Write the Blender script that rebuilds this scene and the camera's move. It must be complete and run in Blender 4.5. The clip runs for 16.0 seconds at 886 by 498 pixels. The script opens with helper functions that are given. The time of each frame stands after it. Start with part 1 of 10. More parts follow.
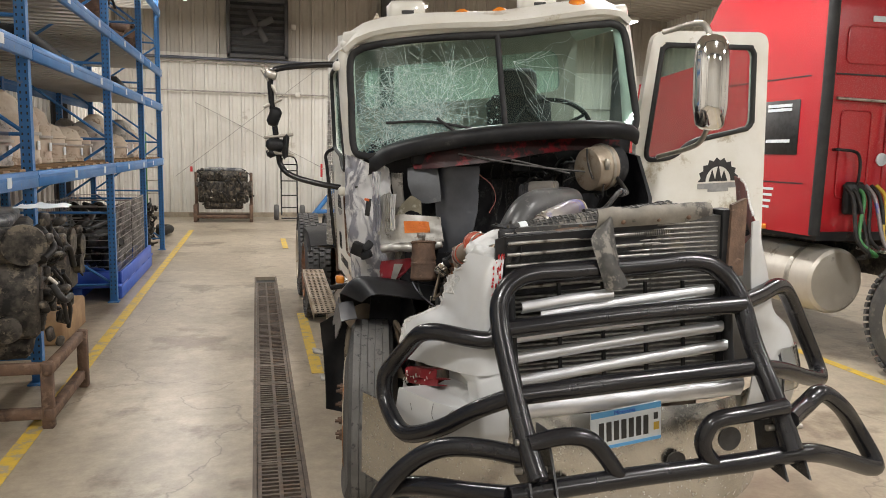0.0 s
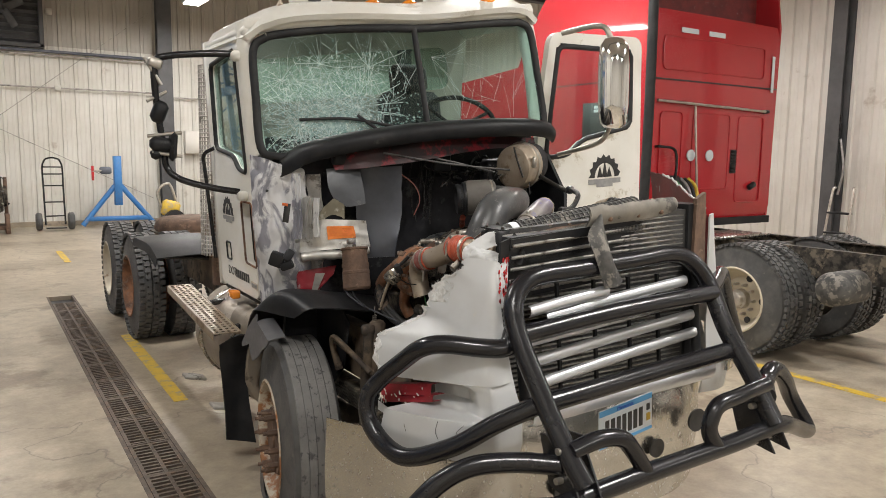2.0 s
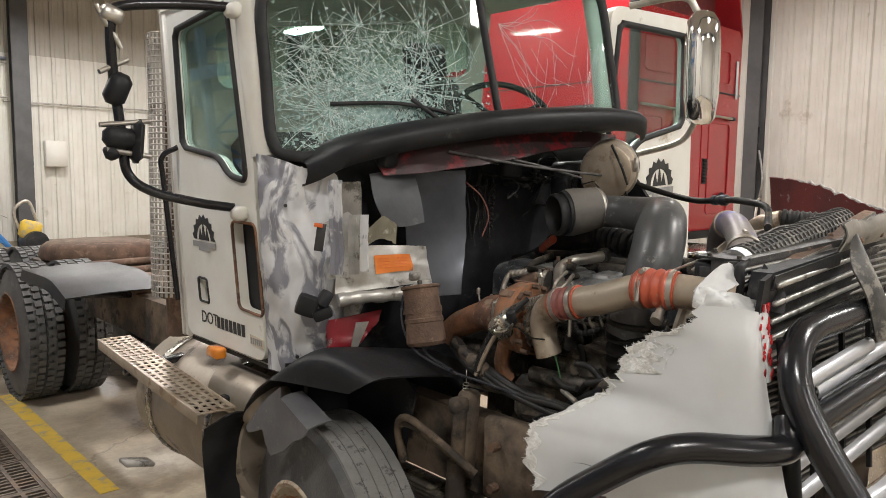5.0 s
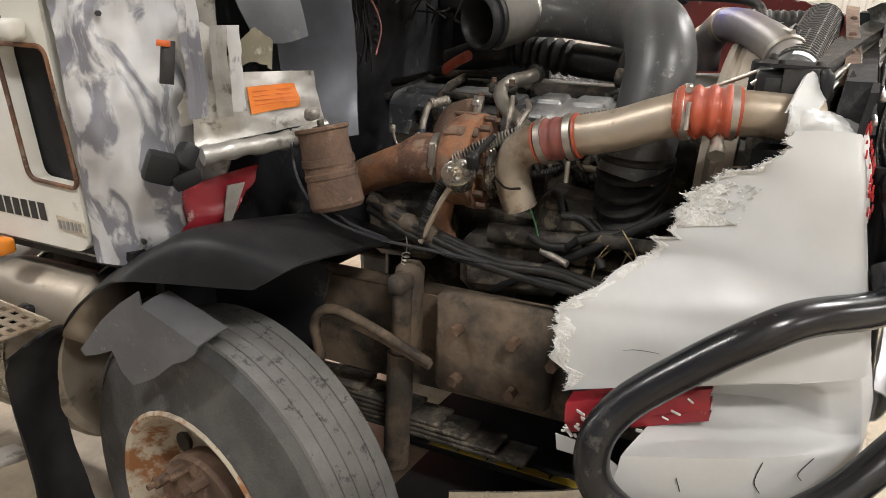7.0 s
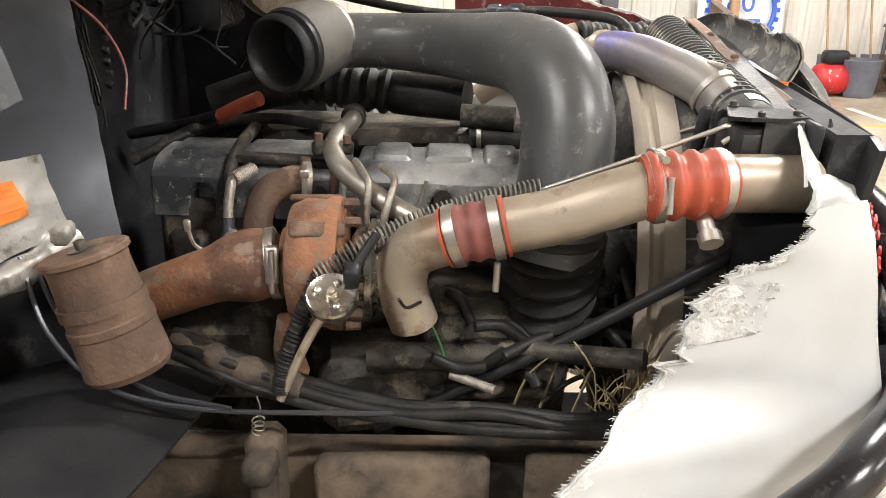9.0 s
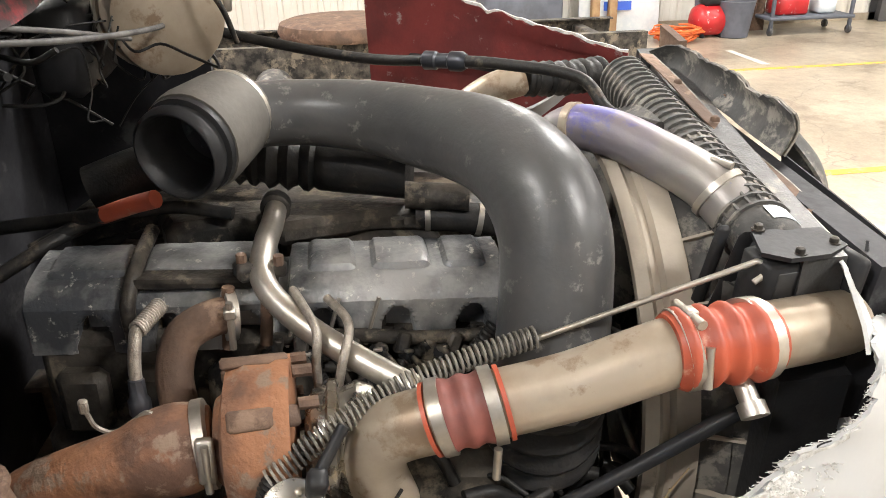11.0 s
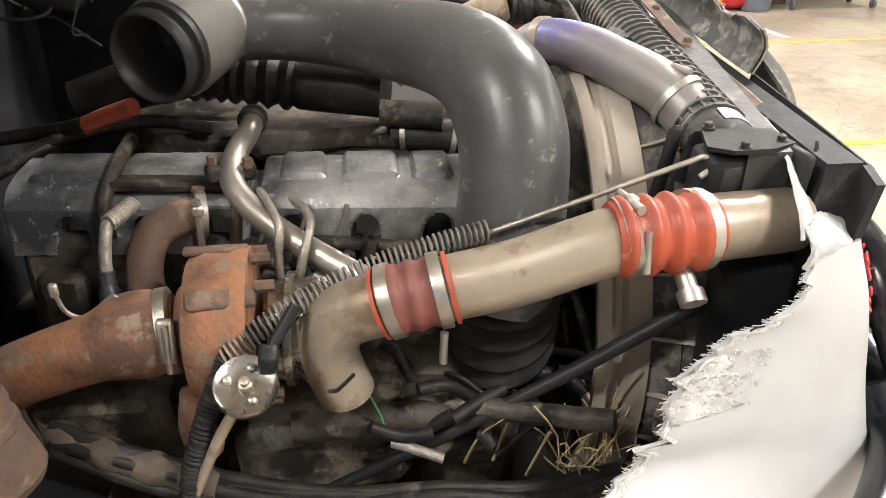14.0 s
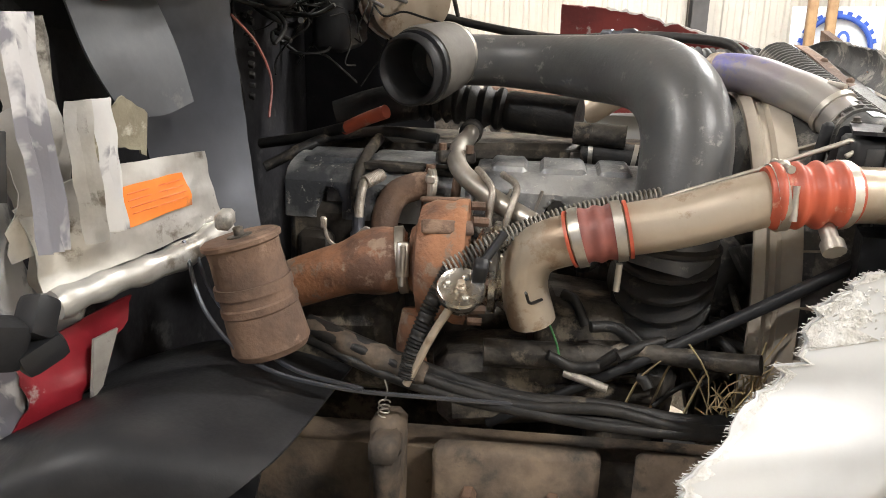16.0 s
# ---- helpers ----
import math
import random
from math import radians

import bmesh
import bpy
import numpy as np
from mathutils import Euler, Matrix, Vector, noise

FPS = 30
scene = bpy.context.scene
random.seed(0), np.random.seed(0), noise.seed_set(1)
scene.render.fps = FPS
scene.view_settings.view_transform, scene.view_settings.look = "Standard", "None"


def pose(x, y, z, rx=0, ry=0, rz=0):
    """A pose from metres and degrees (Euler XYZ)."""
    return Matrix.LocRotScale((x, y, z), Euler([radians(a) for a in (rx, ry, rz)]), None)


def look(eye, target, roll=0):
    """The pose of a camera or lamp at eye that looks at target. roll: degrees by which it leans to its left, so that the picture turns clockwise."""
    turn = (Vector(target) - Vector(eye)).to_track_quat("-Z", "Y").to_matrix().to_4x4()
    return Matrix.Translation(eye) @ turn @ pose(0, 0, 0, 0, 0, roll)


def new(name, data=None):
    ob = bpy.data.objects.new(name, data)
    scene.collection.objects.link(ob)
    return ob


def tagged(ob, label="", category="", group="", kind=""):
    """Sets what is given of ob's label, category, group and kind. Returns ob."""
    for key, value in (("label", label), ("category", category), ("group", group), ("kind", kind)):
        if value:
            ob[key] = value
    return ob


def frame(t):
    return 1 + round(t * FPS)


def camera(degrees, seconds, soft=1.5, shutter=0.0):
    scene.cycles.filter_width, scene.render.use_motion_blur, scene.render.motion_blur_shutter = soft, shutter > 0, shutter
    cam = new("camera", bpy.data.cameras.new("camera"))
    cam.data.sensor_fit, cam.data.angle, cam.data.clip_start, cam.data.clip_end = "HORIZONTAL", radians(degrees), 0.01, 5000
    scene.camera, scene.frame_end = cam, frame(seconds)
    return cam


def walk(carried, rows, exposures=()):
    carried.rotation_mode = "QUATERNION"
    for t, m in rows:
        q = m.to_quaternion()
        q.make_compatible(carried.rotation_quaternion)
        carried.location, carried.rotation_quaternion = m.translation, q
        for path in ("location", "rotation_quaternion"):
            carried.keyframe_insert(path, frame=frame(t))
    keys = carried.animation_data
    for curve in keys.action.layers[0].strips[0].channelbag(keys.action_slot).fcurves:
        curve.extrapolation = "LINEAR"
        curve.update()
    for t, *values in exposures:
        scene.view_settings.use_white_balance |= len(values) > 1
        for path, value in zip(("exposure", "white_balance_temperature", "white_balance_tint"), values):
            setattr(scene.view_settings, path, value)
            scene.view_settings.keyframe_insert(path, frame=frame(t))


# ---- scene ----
cam = camera(62.2, 16.0, 0.9)
PATH = [
    (0, (0.022, 0.346, 1.833), (0.513, 2.267, 1.573), 1.3),
    (0.5, (-0.188, 0.463, 1.821), (0.497, 2.325, 1.563), 1.1),
    (1, (-0.38, 0.576, 1.836), (0.434, 2.385, 1.58), 0.9),
    (1.5, (-0.592, 0.698, 1.832), (0.331, 2.454, 1.579), 0.9),
    (2, (-0.707, 0.87, 1.819), (0.363, 2.541, 1.567), 0.8),
    (2.5, (-0.774, 1.071, 1.836), (0.397, 2.674, 1.594), 0.7),
    (3, (-0.826, 1.303, 1.824), (0.376, 2.886, 1.609), 0.6),
    (3.2, (-0.86, 1.407, 1.822), (0.346, 2.989, 1.619), 0.6),
    (5.3, (-0.794, 2.405, 1.721), (0.628, 3.793, 1.49), 0.7),
    (5.5, (-0.8, 2.497, 1.699), (0.685, 3.806, 1.412), 0.6),
    (6, (-0.748, 2.704, 1.657), (0.823, 3.852, 1.191), 0.5),
    (6.5, (-0.67, 2.885, 1.66), (0.938, 3.921, 1.077), 0.4),
    (7, (-0.622, 3.083, 1.665), (1.062, 3.943, 1.016), 0.3),
    (7.5, (-0.558, 3.3, 1.671), (1.253, 3.815, 0.995), 0.2),
    (8, (-0.46, 3.446, 1.687), (1.396, 3.717, 0.993), -0.1),
    (8.5, (-0.283, 3.559, 1.731), (1.582, 3.695, 1.02), -0.4),
    (9, (-0.159, 3.623, 1.753), (1.713, 3.666, 1.05), -0.3),
    (9.5, (-0.029, 3.697, 1.803), (1.835, 3.63, 1.082), -0.7),
    (10, (0.093, 3.75, 1.854), (1.936, 3.542, 1.105), -0.7),
    (10.2, (0.131, 3.748, 1.882), (1.955, 3.517, 1.096), -1.1),
    (12.3, (0.215, 3.697, 1.987), (1.985, 3.483, 1.081), -0.9),
    (12.5, (0.211, 3.698, 1.985), (1.977, 3.498, 1.066), -0.9),
    (13, (0.185, 3.687, 1.947), (1.95, 3.499, 1.025), -0.6),
    (13.5, (0.153, 3.664, 1.909), (1.916, 3.478, 0.982), -0.7),
    (14, (0.109, 3.651, 1.863), (1.881, 3.458, 0.956), -0.6),
    (14.5, (0.071, 3.665, 1.835), (1.873, 3.482, 0.986), -0.6),
    (15, (0.021, 3.675, 1.786), (1.882, 3.567, 1.062), -0.2),
    (15.5, (-0.104, 3.702, 1.759), (1.783, 3.735, 1.098), 0.1),
    (16, (-0.263, 3.712, 1.722), (1.626, 3.945, 1.108), 0.3),
]
EXPOSURES = [(0.0, 0.47), (3.0, 0.52), (5.5, 0.60), (7.0, 0.97), (8.0, 1.34), (9.0, 1.58), (12.5, 1.58), (15.0, 1.56), (16.0, 1.52)]
walk(cam, [(t, look(eye, target, roll)) for t, eye, target, roll in PATH], EXPOSURES)

# ---- light of the hall: high-bay fixtures under the roof, no daylight ----
world = bpy.data.worlds.new("hall_air")
world.use_nodes = True
world.node_tree.nodes["Background"].inputs[0].default_value = (0.9, 0.95, 1.0, 1)
world.node_tree.nodes["Background"].inputs[1].default_value = 0.02
scene.world = world
LAMPS = [(x, y) for x in (-1.6, 3.6, 8.8) for y in (-5.5, 0.6, 6.7, 12.8, 17.5)]
LAMP_Z, LAMP_WATT = 5.05, 120.0
for lx, ly in LAMPS:
    lamp = bpy.data.lights.new("bay_lamp", "AREA")
    lamp.shape, lamp.size, lamp.size_y = "RECTANGLE", 0.34, 1.2
    lamp.energy, lamp.color = LAMP_WATT * (0.6 if lx < 0 and ly > 5 else 0.9 if lx < 0 else 0.78 if lx > 8 else 1.16), (1.0, 0.968, 0.938)
    new("bay_lamp", lamp).matrix_world = pose(lx, ly, LAMP_Z - 0.02)


# ---- materials ----
def material(name, a, b=None, scale=8.0, rough=0.5, metal=0.0, bump=0.0, fine=90.0, dirt=None, dirt_at=0.6, dirt_scale=3.0, rough_var=0.12, coat=0.0, alpha_object=False):
    """Two-tone paint or surface with grain, optional stains, and fine relief."""
    m = bpy.data.materials.new(name)
    m.use_nodes = True
    n, l = m.node_tree.nodes, m.node_tree.links
    p = n["Principled BSDF"]
    co = n.new("ShaderNodeTexCoord")
    big, small = n.new("ShaderNodeTexNoise"), n.new("ShaderNodeTexNoise")
    big.inputs["Scale"].default_value, big.inputs["Detail"].default_value, big.inputs["Roughness"].default_value = scale, 6, 0.6
    small.inputs["Scale"].default_value, small.inputs["Detail"].default_value = fine, 4
    for t in (big, small):
        l.new(co.outputs["Object"], t.inputs["Vector"])
    mix = n.new("ShaderNodeMix")
    mix.data_type = "RGBA"
    b = b or tuple(0.75 * v for v in a)
    mix.inputs["A"].default_value, mix.inputs["B"].default_value = (*a, 1), (*b, 1)
    ramp = n.new("ShaderNodeMapRange")
    ramp.inputs[1].default_value, ramp.inputs[2].default_value = 0.40, 0.60
    l.new(big.outputs["Fac"], ramp.inputs[0])
    l.new(ramp.outputs[0], mix.inputs["Factor"])
    colour = mix.outputs["Result"]
    if dirt:
        spots = n.new("ShaderNodeTexNoise")
        spots.inputs["Scale"].default_value, spots.inputs["Detail"].default_value, spots.inputs["Roughness"].default_value = dirt_scale, 9, 0.68
        l.new(co.outputs["Object"], spots.inputs["Vector"])
        edge = n.new("ShaderNodeMapRange")
        edge.inputs[1].default_value, edge.inputs[2].default_value = dirt_at - 0.07, dirt_at
        l.new(spots.outputs["Fac"], edge.inputs[0])
        over = n.new("ShaderNodeMix")
        over.data_type = "RGBA"
        l.new(edge.outputs[0], over.inputs["Factor"])
        l.new(colour, over.inputs["A"])
        over.inputs["B"].default_value = (*dirt, 1)
        colour = over.outputs["Result"]
    l.new(colour, p.inputs["Base Color"])
    rr = n.new("ShaderNodeMapRange")
    rr.inputs[3].default_value, rr.inputs[4].default_value = max(0.02, rough - rough_var), min(1, rough + rough_var)
    l.new(small.outputs["Fac"], rr.inputs[0])
    l.new(rr.outputs[0], p.inputs["Roughness"])
    p.inputs["Metallic"].default_value = metal
    p.inputs["Coat Weight"].default_value = coat
    if bump:
        bp = n.new("ShaderNodeBump")
        bp.inputs["Strength"].default_value, bp.inputs["Distance"].default_value = bump, 0.004
        add = n.new("ShaderNodeMath")
        l.new(small.outputs["Fac"], add.inputs[0])
        l.new(big.outputs["Fac"], add.inputs[1])
        l.new(add.outputs[0], bp.inputs["Height"])
        l.new(bp.outputs["Normal"], p.inputs["Normal"])
    return m


WHITE = material("white_truck_paint", (0.78, 0.77, 0.72), (0.70, 0.68, 0.61), 2.5, 0.32, 0, 0.03, 120, (0.45, 0.40, 0.30), 0.68, 4.0, coat=0.3)
HOODWHITE = material("white_fibreglass", (0.545, 0.555, 0.555), (0.49, 0.495, 0.485), 3, 0.38, 0, 0.03, 140, (0.55, 0.53, 0.48), 0.70, 6.0)
TORN = material("torn_fibreglass", (0.68, 0.68, 0.66), (0.52, 0.51, 0.48), 45, 0.9, 0, 0.9, 160)
CRUMPLED = material("scraped_crumpled_skin", (0.70, 0.70, 0.69), (0.60, 0.60, 0.61), 4, 0.5, 0.0, 0.15, 70, (0.23, 0.23, 0.26), 0.555, 8.5)
_n, _l = CRUMPLED.node_tree.nodes, CRUMPLED.node_tree.links
_stretch = _n.new("ShaderNodeMapping")
_stretch.inputs["Scale"].default_value = (1.0, 1.0, 0.42)
_l.new(_n["Texture Coordinate"].outputs["Object"], _stretch.inputs["Vector"])
for _q in _n:
    if _q.type == "TEX_NOISE" and abs(_q.inputs["Scale"].default_value - 8.5) < 0.01:
        _q.inputs["Detail"].default_value, _q.inputs["Roughness"].default_value, _q.inputs["Distortion"].default_value = 5, 0.55, 1.4
        _l.new(_stretch.outputs["Vector"], _q.inputs["Vector"])
REDRAIL = material("scraped_red_paint", (0.022, 0.016, 0.017), (0.05, 0.012, 0.013), 6, 0.5, 0, 0.2, 80, (0.24, 0.014, 0.022), 0.60, 7)
FLAPGREY = material("dark_grey_flap", (0.075, 0.08, 0.088), (0.05, 0.053, 0.06), 5, 0.4, 0.1, 0.1, 60, (0.12, 0.12, 0.12), 0.68, 6)
DUSTRUB = material("dusty_rubber_collar", (0.13, 0.12, 0.104), (0.085, 0.078, 0.068), 5, 0.7, 0, 0.15, 90, (0.09, 0.085, 0.075), 0.66, 10)
WIREGREY = material("dusty_grey_wire", (0.13, 0.125, 0.12), (0.06, 0.058, 0.056), 25, 0.6, 0, 0.1, 100)
FLARE = material("scuffed_grey_flare", (0.12, 0.12, 0.125), (0.085, 0.085, 0.09), 5, 0.42, 0, 0.1, 90, (0.28, 0.27, 0.25), 0.68, 16)
PALETANK = material("pale_tank_alloy", (0.66, 0.62, 0.55), (0.58, 0.54, 0.47), 3, 0.38, 0.35, 0.05, 60, (0.4, 0.36, 0.3), 0.68, 5)
# tread is dusty; light from above is also put into its paler tone
TREAD = material("dusty_lit_tread_rubber", (0.19, 0.186, 0.178), (0.14, 0.136, 0.13), 6, 0.7, 0, 0.6, 130, (0.055, 0.055, 0.055), 0.63, 22)
CRIMSON = material("crimson_plastic", (0.32, 0.018, 0.03), (0.22, 0.015, 0.022), 6, 0.38, 0, 0.1, 80, (0.5, 0.42, 0.40), 0.68, 14)
CLOTH = material("olive_liner_cloth", (0.30, 0.28, 0.20), (0.20, 0.18, 0.13), 9, 0.9, 0, 0.5, 90, (0.42, 0.40, 0.33), 0.62, 12)
SLAT = material("grey_chrome_slat", (0.66, 0.67, 0.70), (0.58, 0.59, 0.61), 3, 0.36, 0.7, 0.02, 80, (0.30, 0.29, 0.28), 0.78, 4)
DUSTPLATE = material("dusty_black_sheet", (0.27, 0.25, 0.215), (0.19, 0.175, 0.15), 6, 0.6, 0.2, 0.25, 70, (0.075, 0.07, 0.064), 0.625, 10)
BLACKPAINT = material("black_powder_coat", (0.008, 0.008, 0.010), (0.014, 0.014, 0.016), 5, 0.24, 0, 0.04, 160, (0.06, 0.056, 0.05), 0.72, 10, rough_var=0.07)
BLACKPLASTIC = material("black_plastic", (0.014, 0.0145, 0.016), (0.024, 0.024, 0.025), 6, 0.45, 0, 0.1, 120, (0.07, 0.066, 0.06), 0.70, 6)
DUSTYBLACK = material("dusty_black_moulding", (0.085, 0.082, 0.076), (0.035, 0.035, 0.034), 9, 0.6, 0, 0.2, 110, (0.20, 0.185, 0.16), 0.58, 14)
GREYPLASTIC = material("grey_duct_plastic", (0.098, 0.098, 0.098), (0.062, 0.063, 0.064), 3.5, 0.36, 0, 0.12, 100, (0.19, 0.185, 0.175), 0.655, 24)
GREYSHEET = material("grey_heat_shield", (0.085, 0.09, 0.104), (0.055, 0.059, 0.069), 3, 0.34, 0.6, 0.08, 60, (0.14, 0.135, 0.125), 0.70, 5)
RUBBER = material("tyre_rubber", (0.062, 0.062, 0.062), (0.10, 0.098, 0.094), 7, 0.55, 0, 0.5, 120, (0.15, 0.14, 0.125), 0.68, 12)
HOSE = material("black_hose", (0.011, 0.011, 0.011), (0.024, 0.022, 0.02), 20, 0.5, 0, 0.25, 150, (0.085, 0.07, 0.055), 0.66, 14)
GRIME = material("oily_engine_iron", (0.018, 0.017, 0.016), (0.085, 0.075, 0.063), 12, 0.5, 0.2, 0.6, 70, (0.17, 0.145, 0.11), 0.60, 11)
COVER = material("grey_valve_cover", (0.40, 0.40, 0.39), (0.075, 0.08, 0.088), 5.5, 0.34, 0.3, 0.35, 110, (0.58, 0.56, 0.51), 0.66, 40)
RUST = material("orange_rust", (0.33, 0.155, 0.08), (0.115, 0.062, 0.042), 7, 0.72, 0.25, 0.7, 90, (0.235, 0.165, 0.12), 0.60, 22)
RUSTDARK = material("brown_rust", (0.17, 0.105, 0.07), (0.10, 0.064, 0.046), 10, 0.8, 0.2, 0.6, 90, (0.22, 0.145, 0.10), 0.63, 12)
BRIGHTSHEET = material("bent_bright_sheet", (0.62, 0.61, 0.58), (0.44, 0.43, 0.40), 7, 0.36, 0.55, 0.25, 60, (0.20, 0.18, 0.15), 0.64, 9)
MUD = material("muddy_frame_paint", (0.17, 0.125, 0.085), (0.05, 0.04, 0.032), 6, 0.8, 0, 0.5, 60, (0.03, 0.026, 0.022), 0.60, 4)
TANPIPE = material("tan_alloy_pipe", (0.44, 0.375, 0.295), (0.34, 0.275, 0.205), 5, 0.40, 0.45, 0.10, 110, (0.26, 0.19, 0.13), 0.61, 11)
STEEL = material("bright_steel", (0.54, 0.51, 0.46), (0.40, 0.37, 0.32), 14, 0.40, 0.85, 0.1, 120, (0.25, 0.2, 0.15), 0.70, 12)
CHROME = material("chrome", (0.86, 0.87, 0.88), (0.80, 0.80, 0.80), 4, 0.09, 1, 0.02, 60, (0.45, 0.43, 0.40), 0.74, 10, rough_var=0.05)
BUMPERSTEEL = material("scuffed_bumper_steel", (0.60, 0.585, 0.55), (0.50, 0.485, 0.45), 2.5, 0.24, 0.95, 0.04, 50, (0.34, 0.30, 0.25), 0.72, 5)
STAINLESS = material("dull_stainless", (0.46, 0.44, 0.40), (0.36, 0.34, 0.305), 3, 0.27, 0.95, 0.08, 40, (0.36, 0.32, 0.27), 0.67, 4)
ALLOY = material("dirty_alloy_sheet", (0.46, 0.44, 0.40), (0.34, 0.32, 0.29), 8, 0.55, 0.35, 0.3, 60, (0.16, 0.15, 0.13), 0.62, 7)
SILICONE = material("orange_silicone", (0.44, 0.085, 0.04), (0.34, 0.07, 0.04), 12, 0.45, 0, 0.1, 120, (0.46, 0.22, 0.15), 0.66, 20)
REDSIL = material("faded_red_silicone", (0.24, 0.075, 0.06), (0.17, 0.06, 0.05), 15, 0.5, 0, 0.1, 100)
BLUEPIPE = material("purple_stained_pipe", (0.29, 0.27, 0.25), (0.235, 0.21, 0.235), 6, 0.42, 0.35, 0.12, 80, (0.15, 0.14, 0.36), 0.625, 9)
REDPAINT = material("red_truck_paint", (0.46, 0.02, 0.028), (0.41, 0.017, 0.024), 2, 0.26, 0, 0.02, 100, (0.33, 0.02, 0.02), 0.72, 4, coat=0.6)
REDINNER = material("red_inner_face_and_shade", (0.20, 0.03, 0.028), (0.13, 0.022, 0.022), 7, 0.62, 0, 0.3, 120, (0.30, 0.26, 0.25), 0.685, 22)
REDBRIGHT = material("red_plastic", (0.50, 0.02, 0.025), (0.40, 0.02, 0.02), 6, 0.4, 0, 0.05, 80, (0.7, 0.6, 0.58), 0.66, 12)
DARKFIRE = material("black_firewall", (0.016, 0.016, 0.018), (0.03, 0.03, 0.033), 6, 0.55, 0, 0.2, 60, (0.06, 0.06, 0.06), 0.66, 8)
CORE = material("radiator_core", (0.10, 0.10, 0.10), (0.07, 0.068, 0.065), 20, 0.45, 0.6, 0.3, 200, (0.2, 0.18, 0.15), 0.66, 9)
FIN = material("alloy_fin", (0.42, 0.41, 0.39), (0.30, 0.29, 0.27), 15, 0.4, 0.8, 0.1, 100, (0.12, 0.11, 0.1), 0.62, 9)
SHROUD = material("dusty_tan_shroud", (0.42, 0.37, 0.30), (0.30, 0.26, 0.21), 4, 0.7, 0, 0.2, 80, (0.16, 0.14, 0.12), 0.62, 5)
TANKALLOY = material("dirty_tank_alloy", (0.40, 0.35, 0.29), (0.29, 0.25, 0.20), 3, 0.48, 0.55, 0.15, 60, (0.13, 0.105, 0.085), 0.62, 4)
BLUERACK = material("blue_rack_paint", (0.035, 0.16, 0.42), (0.05, 0.20, 0.48), 3, 0.42, 0, 0.08, 60, (0.16, 0.19, 0.26), 0.66, 8)
YELLOW = material("yellow_floor_paint", (0.62, 0.42, 0.045), (0.52, 0.36, 0.06), 9, 0.55, 0, 0.15, 80, (0.36, 0.30, 0.20), 0.60, 9)
AMBER = material("amber_lens", (0.80, 0.26, 0.02), (0.70, 0.20, 0.02), 9, 0.2, 0, 0.03, 60, coat=0.5)
WOOD = material("raw_timber", (0.42, 0.28, 0.15), (0.32, 0.20, 0.11), 6, 0.75, 0, 0.3, 60)
CREAM = material("cream_plastic", (0.60, 0.52, 0.41), (0.48, 0.40, 0.31), 6, 0.6, 0, 0.2, 60, (0.25, 0.18, 0.12), 0.64, 7)
WIRE = material("galvanised_wire", (0.45, 0.45, 0.44), (0.32, 0.32, 0.31), 10, 0.45, 0.8)
COLUMN = material("primer_steel", (0.085, 0.085, 0.088), (0.065, 0.065, 0.067), 3, 0.6, 0, 0.1, 60)
BLACKRUB = material("dark_trim_rubber", (0.02, 0.02, 0.021), (0.032, 0.032, 0.032), 7, 0.6, 0, 0.1, 90)
for _m, _v in ((BLACKPLASTIC, 0.22), (DARKFIRE, 0.2), (BLACKRUB, 0.3), (GRIME, 0.25), (HOSE, 0.3)):
    _m.node_tree.nodes["Principled BSDF"].inputs["Specular IOR Level"].default_value = _v
SEAT = material("dark_seat_fabric", (0.035, 0.036, 0.04), (0.05, 0.05, 0.055), 12, 0.85, 0, 0.3, 150)
LINER = material("grey_cab_lining", (0.48, 0.45, 0.40), (0.40, 0.37, 0.33), 5, 0.75, 0, 0.15, 100)
ORANGELBL = material("orange_label", (0.78, 0.22, 0.03), (0.66, 0.18, 0.03), 12, 0.55, 0, 0.05, 80, (0.35, 0.14, 0.06), 0.64, 10)
INKSHADE = material("black_ink_and_shade", (0.02, 0.02, 0.02), (0.035, 0.035, 0.035), 20, 0.5)
GREYINK = material("grey_lettering", (0.25, 0.25, 0.25), (0.32, 0.32, 0.31), 20, 0.55)
PLATEWHITE = material("plate_white", (0.72, 0.76, 0.78), (0.62, 0.68, 0.72), 8, 0.35, 0, 0.02, 60)
BLUE = material("bright_blue", (0.03, 0.09, 0.48), (0.04, 0.12, 0.52), 5, 0.45)
LIGHTBLUE = material("plate_blue", (0.12, 0.38, 0.68), (0.10, 0.32, 0.6), 5, 0.4)
ORANGECORD = material("orange_cord", (0.75, 0.16, 0.03), (0.6, 0.12, 0.03), 9, 0.5)
GREEN = material("green_hose", (0.06, 0.24, 0.08), (0.05, 0.18, 0.06), 9, 0.5)
GREYCART = material("grey_cart_enamel", (0.12, 0.13, 0.16), (0.09, 0.10, 0.12), 5, 0.5)
RIM = material("weathered_rim_paint", (0.55, 0.50, 0.40), (0.44, 0.38, 0.29), 5, 0.6, 0, 0.3, 80, (0.30, 0.13, 0.05), 0.55, 7)
RIMCLEAN = material("cream_rim_paint", (0.60, 0.54, 0.42), (0.5, 0.45, 0.35), 5, 0.45, 0.2, 0.1, 80, (0.3, 0.2, 0.12), 0.68, 7)
CAST = material("cast_iron_grate", (0.16, 0.125, 0.10), (0.10, 0.08, 0.065), 9, 0.65, 0.3, 0.5, 90, (0.17, 0.12, 0.085), 0.60, 6)
CARDBOARD = material("cardboard", (0.42, 0.30, 0.19), (0.36, 0.25, 0.16), 5, 0.8, 0, 0.1, 60)
